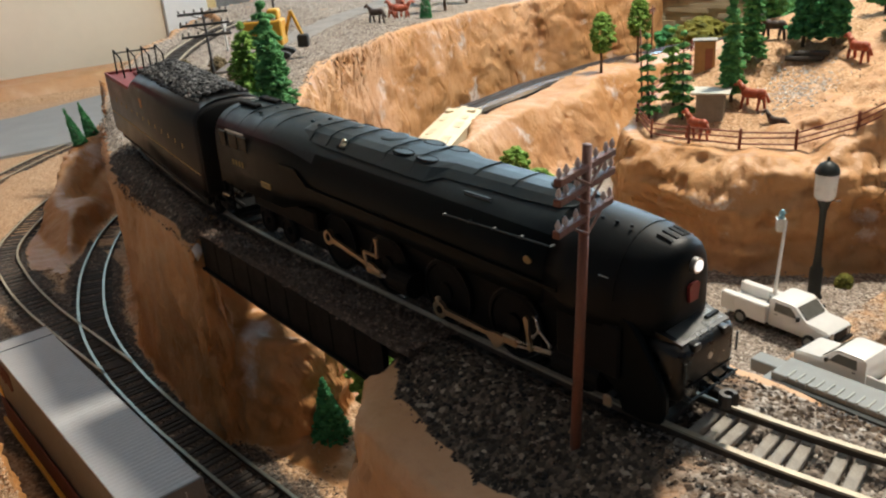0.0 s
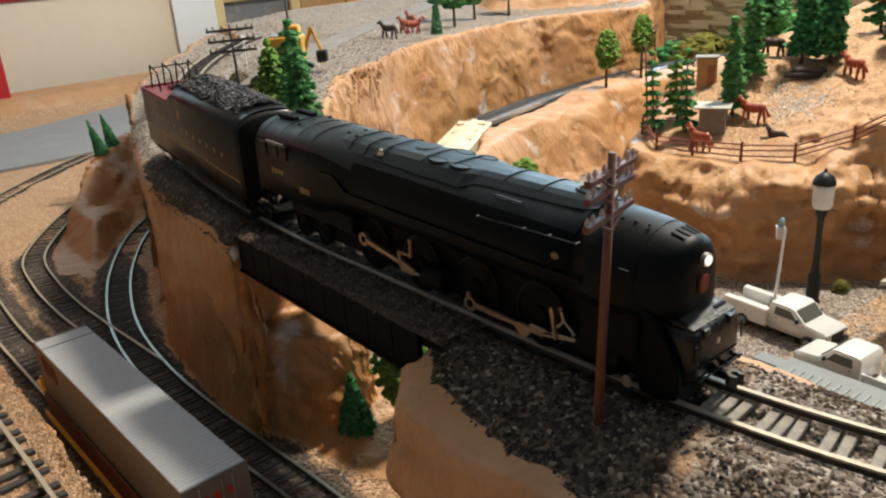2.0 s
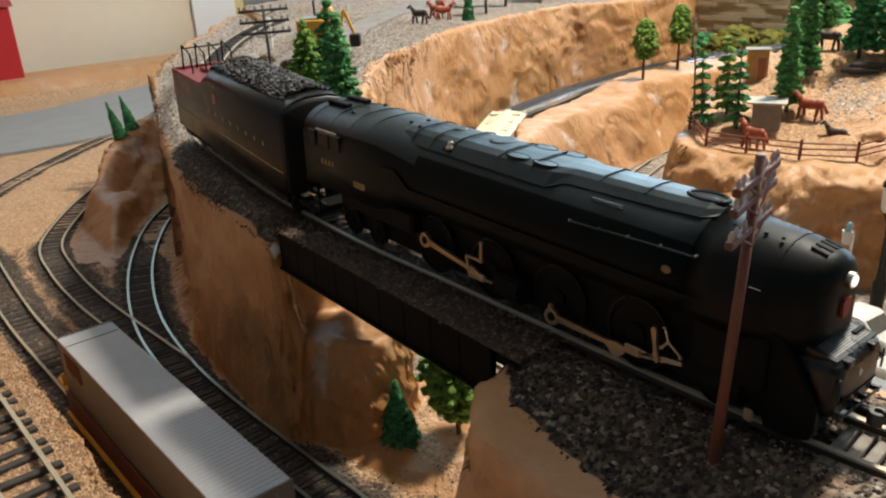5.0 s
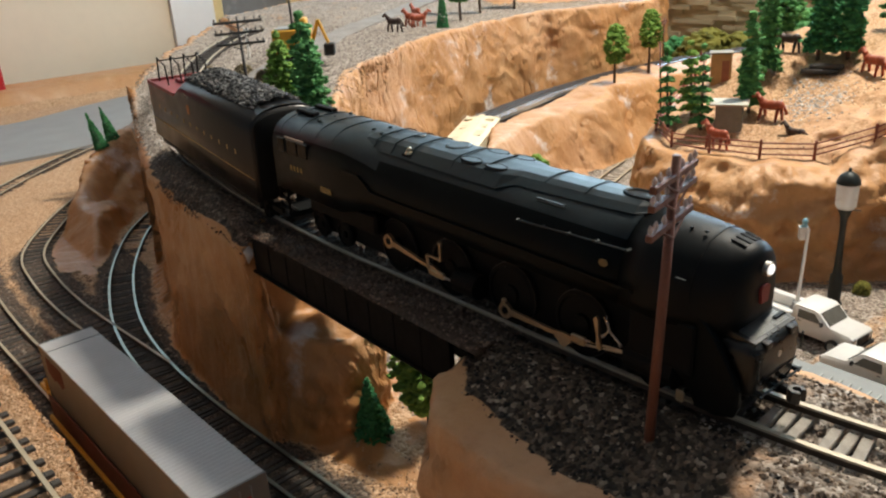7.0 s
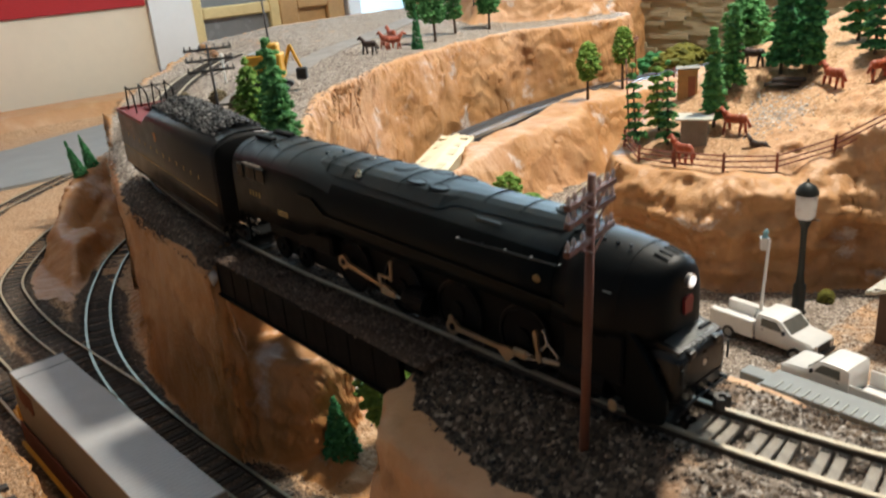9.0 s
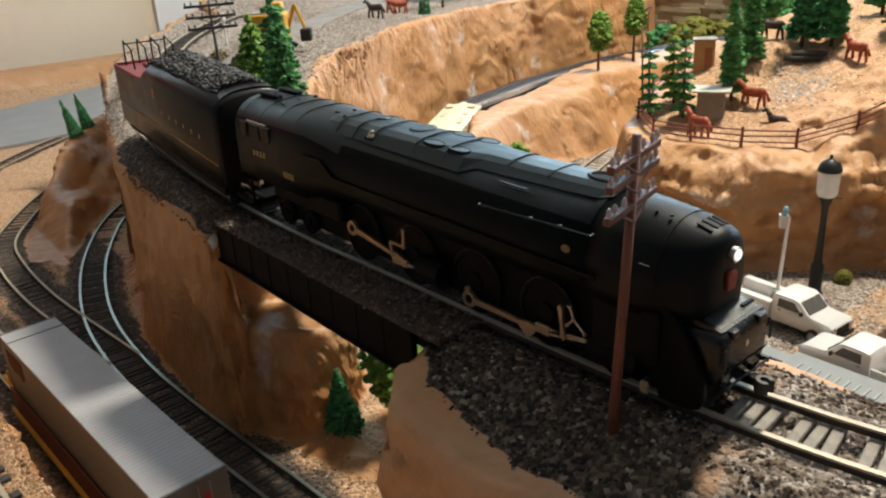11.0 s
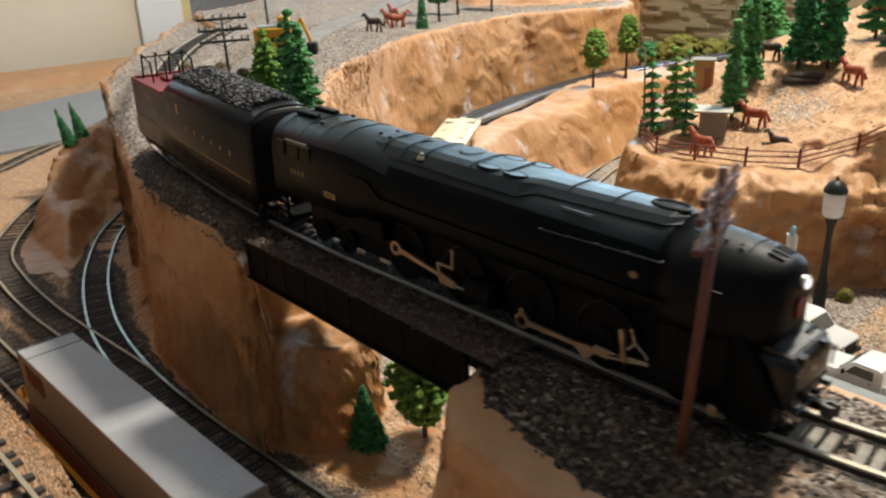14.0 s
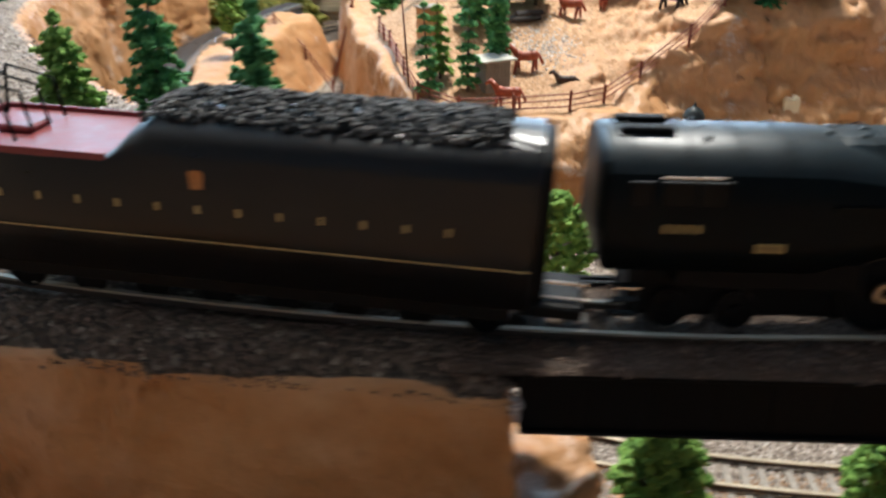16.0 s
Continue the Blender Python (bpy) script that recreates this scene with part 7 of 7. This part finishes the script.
for x, y, a, m, l, k, lie in ((-0.188, 0.470, 160, HORSE, "chestnut plastic horse on the sandy slope", 1.0, False), (-0.226, 0.393, 185, HORSE, "chestnut plastic horse beside the gully", 1.0, False), (-0.240, 0.344, 170, HORSE, "chestnut plastic horse inside the fence", 1.0, False),
                              (-0.268, 0.487, 190, HORSE_DARK, "dark brown plastic horse in the grove", 1.0, False), (-0.160, 0.484, 75, HORSE, "chestnut plastic horse with its head high", 1.0, False), (-0.232, 0.612, 10, HORSE, "chestnut plastic horse lying on the knoll", 1.0, True),
                              (-0.112, 0.447, 150, HORSE_DARK, "dark brown plastic horse below the house", 1.0, False), (-0.640, 0.338, 200, HORSE_DARK, "dark brown plastic horse on the terrace", 0.95, False), (-0.650, 0.378, 60, HORSE, "chestnut plastic horse on the terrace", 0.95, False), (-0.668, 0.382, 190, HORSE, "chestnut plastic horse beside another", 0.95, False), (-0.71, 0.42, 170, HORSE, "chestnut plastic horse far along the terrace", 0.95, False),
                              (-0.197, 0.378, 175, HORSE_DARK, "dark brown plastic foal lying by the fence", 0.8, True)):
    horse(on_ground(x, y), a, m, l, k, lie)

# ---- huts, house and other buildings ----
hut = thing("hut", "small grey board hut with a flat pale roof", "hut", Matrix.Translation(on_ground(-0.251, 0.376)) @ pose(0, 0, 0, 0, 0, 28))
part("wall", B(-0.010, 0.010, -0.009, 0.009, -0.003, 0.020, 0.0003), WOOD_GREY, hut)
for k in range(7):
    part("batten", B(-0.0095 + k * 0.003, -0.0090 + k * 0.003, -0.0094, -0.009, 0.0, 0.020), WOOD_GREY, hut)
part("roof", B(-0.0140, 0.0140, -0.0125, 0.0125, 0.020, 0.0215, 0.0003), plain("pale_roof", (0.48, 0.46, 0.40), 0.8, 0.0, 0.15, 0.006), hut)
shed = thing("shed", "narrow orange-tan shed with a red side", "shed", Matrix.Translation(on_ground(-0.302, 0.440)) @ pose(0, 0, 0, 0, 0, 35))
part("wall", B(-0.0085, 0.0085, -0.006, 0.006, -0.003, 0.024, 0.0003), plain("tan_boards", (0.50, 0.26, 0.11), 0.7, 0.0, 0.2, 0.006), shed)
part("door", B(0.0005, 0.0065, -0.0064, -0.006, 0.0, 0.018, 0.0002), plain("brick_red_board", (0.36, 0.12, 0.07), 0.7, 0.0, 0.2, 0.006), shed)
part("roof", B(-0.010, 0.010, -0.0075, 0.0075, 0.024, 0.0252, 0.0003), WOOD_GREY, shed)

house = thing("house", "ochre model house with a red roof on a pale base", "house", Matrix.Translation((-0.132, 0.505, 0.010)) @ pose(0, 0, 0, 0, 0, -18))
part("base", B(-0.0245, 0.0225, -0.018, 0.02, -0.012, 0.0112, 0.0004), plain("pale_foundation", (0.55, 0.52, 0.48), 0.8, 0.0, 0.15, 0.01), house)
part("garage_mouth", B(-0.022, -0.001, -0.0185, -0.0180, -0.006, 0.0088, 0.0001), SOOT, house)
part("wall", B(-0.0185, 0.0185, -0.0135, 0.0165, 0.0112, 0.0345, 0.0004), plain("ochre_boards", (0.42, 0.24, 0.06), 0.65, 0.0, 0.15, 0.006), house)
for x in (-0.0125, 0.0, 0.0125):
    w = part("window", B(x - 0.0035, x + 0.0035, -0.0140, -0.0136, 0.0225, 0.0315, 0.0001), plain("yellow_window", (0.75, 0.45, 0.06), 0.4, 0.0, 0.1, 0.004), house, "yellow window")
    part("frame", B(x - 0.0003, x + 0.0003, -0.0142, -0.0140, 0.0225, 0.0315), OAK, w)
bm = bmesh.new()
loft(bm, [[(x, -0.018, 0.0340), (x, 0.0015, 0.0440), (x, 0.0205, 0.0340), (x, 0.0205, 0.0352), (x, 0.0015, 0.0455), (x, -0.018, 0.0352)] for x in (-0.0215, 0.0215)])
part("roof", bm, plain("red_roof", (0.42, 0.06, 0.06), 0.6, 0.0, 0.2, 0.01), house)

store = thing("station_building", "brown station building with pale shingled roof and chimney", "building", Matrix.Translation((-0.072, 0.285, LOW)) @ pose(0, 0, 0, 0, 0, 0))
part("wall", B(0.006, 0.092, 0.006, 0.134, -0.002, 0.034, 0.0004), plain("brown_siding", (0.10, 0.06, 0.04), 0.7, 0.0, 0.25, 0.008), store)
SHINGLE = plain("pale_shingle", (0.52, 0.49, 0.42), 0.8, 0.0, 0.2, 0.003, 0.0002)
bm = bmesh.new()
loft(bm, [[(0.0, y, 0.0335), (0.049, y, 0.0515), (0.098, y, 0.0335), (0.098, y, 0.0350), (0.049, y, 0.0530), (0.0, y, 0.0350)] for y in (0.0, 0.14)])
roof = part("roof", bm, SHINGLE, store)
me = None
for side_k in (0, 1):
    for r in range(12):
        for c in range(12):
            f = (r + 0.5) / 12
            x = 0.049 * f if side_k == 0 else 0.098 - 0.049 * f
            if me is None:
                b2 = B(-0.0022, 0.0022, -0.0056, 0.0056, 0, 0.0007, 0.0001)
                me = bpy.data.meshes.new("shingle")
                b2.to_mesh(me)
                b2.free()
                me.materials.append(SHINGLE)
            ob = new("shingle", me)
            ob.parent = roof
            ob.matrix_basis = pose(x, 0.006 + c * 0.01165 + (0.003 if r % 2 else 0), 0.0353 + 0.018 * f, 0, -20.2 if side_k == 0 else 20.2, 0)
ch = part("chimney", B(0.044, 0.056, 0.118, 0.130, 0.030, 0.0690, 0.0006), CREAM, store, "square pale chimney")
for x, y in ((0.0445, 0.1185), (0.0515, 0.1185), (0.0445, 0.1255), (0.0515, 0.1255)):
    part("chimney_cap", B(x, x + 0.004, y, y + 0.004, 0.069, 0.0705, 0.0004), CREAM, ch)

# ---- excavator ----
dig = thing("excavator", "yellow model excavator with a grey roof on the terrace", "excavator", Matrix.Translation((-0.513, 0.147, 0.0240)) @ pose(0, 0, 0, 0, 0, 52))
for y in (-0.0115, 0.0115):
    bm = bmesh.new()
    ring = [(0.0175 * math.cos(a) * (1.0 if abs(math.cos(a)) < 0.95 else 1.02), 0.0045 + 0.0045 * math.sin(a)) for a in np.linspace(0, 2 * math.pi, 20, endpoint=False)]
    loft(bm, [[(x, yy, z) for x, z in ring] for yy in (y - 0.0035, y + 0.0035)])
    part("crawler_track", bm, TYRE, dig)
part("turntable", turned(bmesh.new(), [(0.008, 0.008), (0.008, 0.0115)], 16), TYRE, dig)
part("cab", B(-0.0175, 0.013, -0.0120, 0.0120, 0.0115, 0.0320, 0.001), YELLOW, dig)
part("roof_plate", B(-0.0150, 0.009, -0.0100, 0.0100, 0.0320, 0.0332, 0.0005), GREY_PLASTIC, dig)
part("badge", B(-0.004, -0.0005, -0.0122, -0.0120, 0.0215, 0.0245, 0.00005), GLASS_DARK, dig)
part("turret", B(0.002, 0.011, -0.0085, 0.0065, 0.0320, 0.0405, 0.0025, 3), YELLOW, dig)
for a, b, r in (((0.012, 0.006, 0.018), (0.019, 0.006, 0.037), 0.0016), ((0.019, 0.006, 0.037), (0.026, 0.006, 0.018), 0.0014)):
    part("boom", rod(bmesh.new(), a, b, r, n=6), YELLOW, dig)
part("shovel", B(0.022, 0.031, 0.001, 0.011, 0.008, 0.018, 0.001), TYRE, dig)

# ---- log pile, stones and far backdrop ----
logs = thing("log_pile", "dark weathered log pile under the pines", "log pile", Matrix.Translation(on_ground(-0.226, 0.463, 0.0)) @ pose(0, 0, 0, 0, 0, 20))
for k, (y, z) in enumerate(((-0.005, 0.002), (0.0, 0.002), (0.005, 0.002), (-0.0025, 0.0055), (0.0025, 0.0055))):
    part("log", rod(bmesh.new(), (-0.014 + 0.002 * k, y, z), (0.013 + 0.001 * k, y + 0.001, z), 0.0021, 0.0018, 8), TIE_DARK, logs)
planks = thing("plank_heap", "dark scrap planks lying on the terrace", "planks", Matrix.Translation(on_ground(-0.545, 0.105, 0.0005)))
for k in range(7):
    part("plank", B(-0.012, 0.012, k * 0.003 - 0.010, k * 0.003 - 0.008, 0.0, 0.0012, 0.0002), TIE_DARK, planks).rotation_euler = (0, 0, 0.5 * math.sin(k * 2.3))
post = thing("signal_post", "short white post beside the terrace track", "post", Matrix.Translation(on_ground(-0.68, 0.182)))
part("shaft", rod(bmesh.new(), (0, 0, -0.002), (0, 0, 0.026), 0.0012, n=8), WHITE, post)
part("head", B(-0.002, 0.002, -0.002, 0.002, 0.024, 0.031, 0.0004), WHITE, post)

# coursed stone hillside behind everything
quarry = thing("stone_wall", "grey and tan coursed stone wall far behind the trees", "stone wall", kind="structure")
SLATE = plain("coursed_stone", (0.42, 0.365, 0.255), 0.85, 0.0, 0.2, 0.02, 0.0008)
part("core", B(-0.95, -0.15, 1.02, 1.08, -0.12, 0.035, 0.002), SLATE, quarry)
rng = random.Random(4)
me = None
for r in range(20):
    x = -0.92 + rng.uniform(0, 0.02)
    while x < -0.36:
        if me is None:
            b2 = B(-0.5, 0.5, -0.006, 0.006, -0.5, 0.5)
            me = bpy.data.meshes.new("stone")
            b2.to_mesh(me)
            b2.free()
            me.materials.append(SLATE)
        w = rng.uniform(0.020, 0.050)
        ob = new("stone", me)
        ob.parent = quarry
        ob.matrix_basis = Matrix.Translation((x + w / 2, 1.02 - rng.uniform(0, 0.007), -0.110 + r * 0.0074)) @ Matrix.Diagonal((w * 0.98, 1, 0.0069, 1))
        x += w
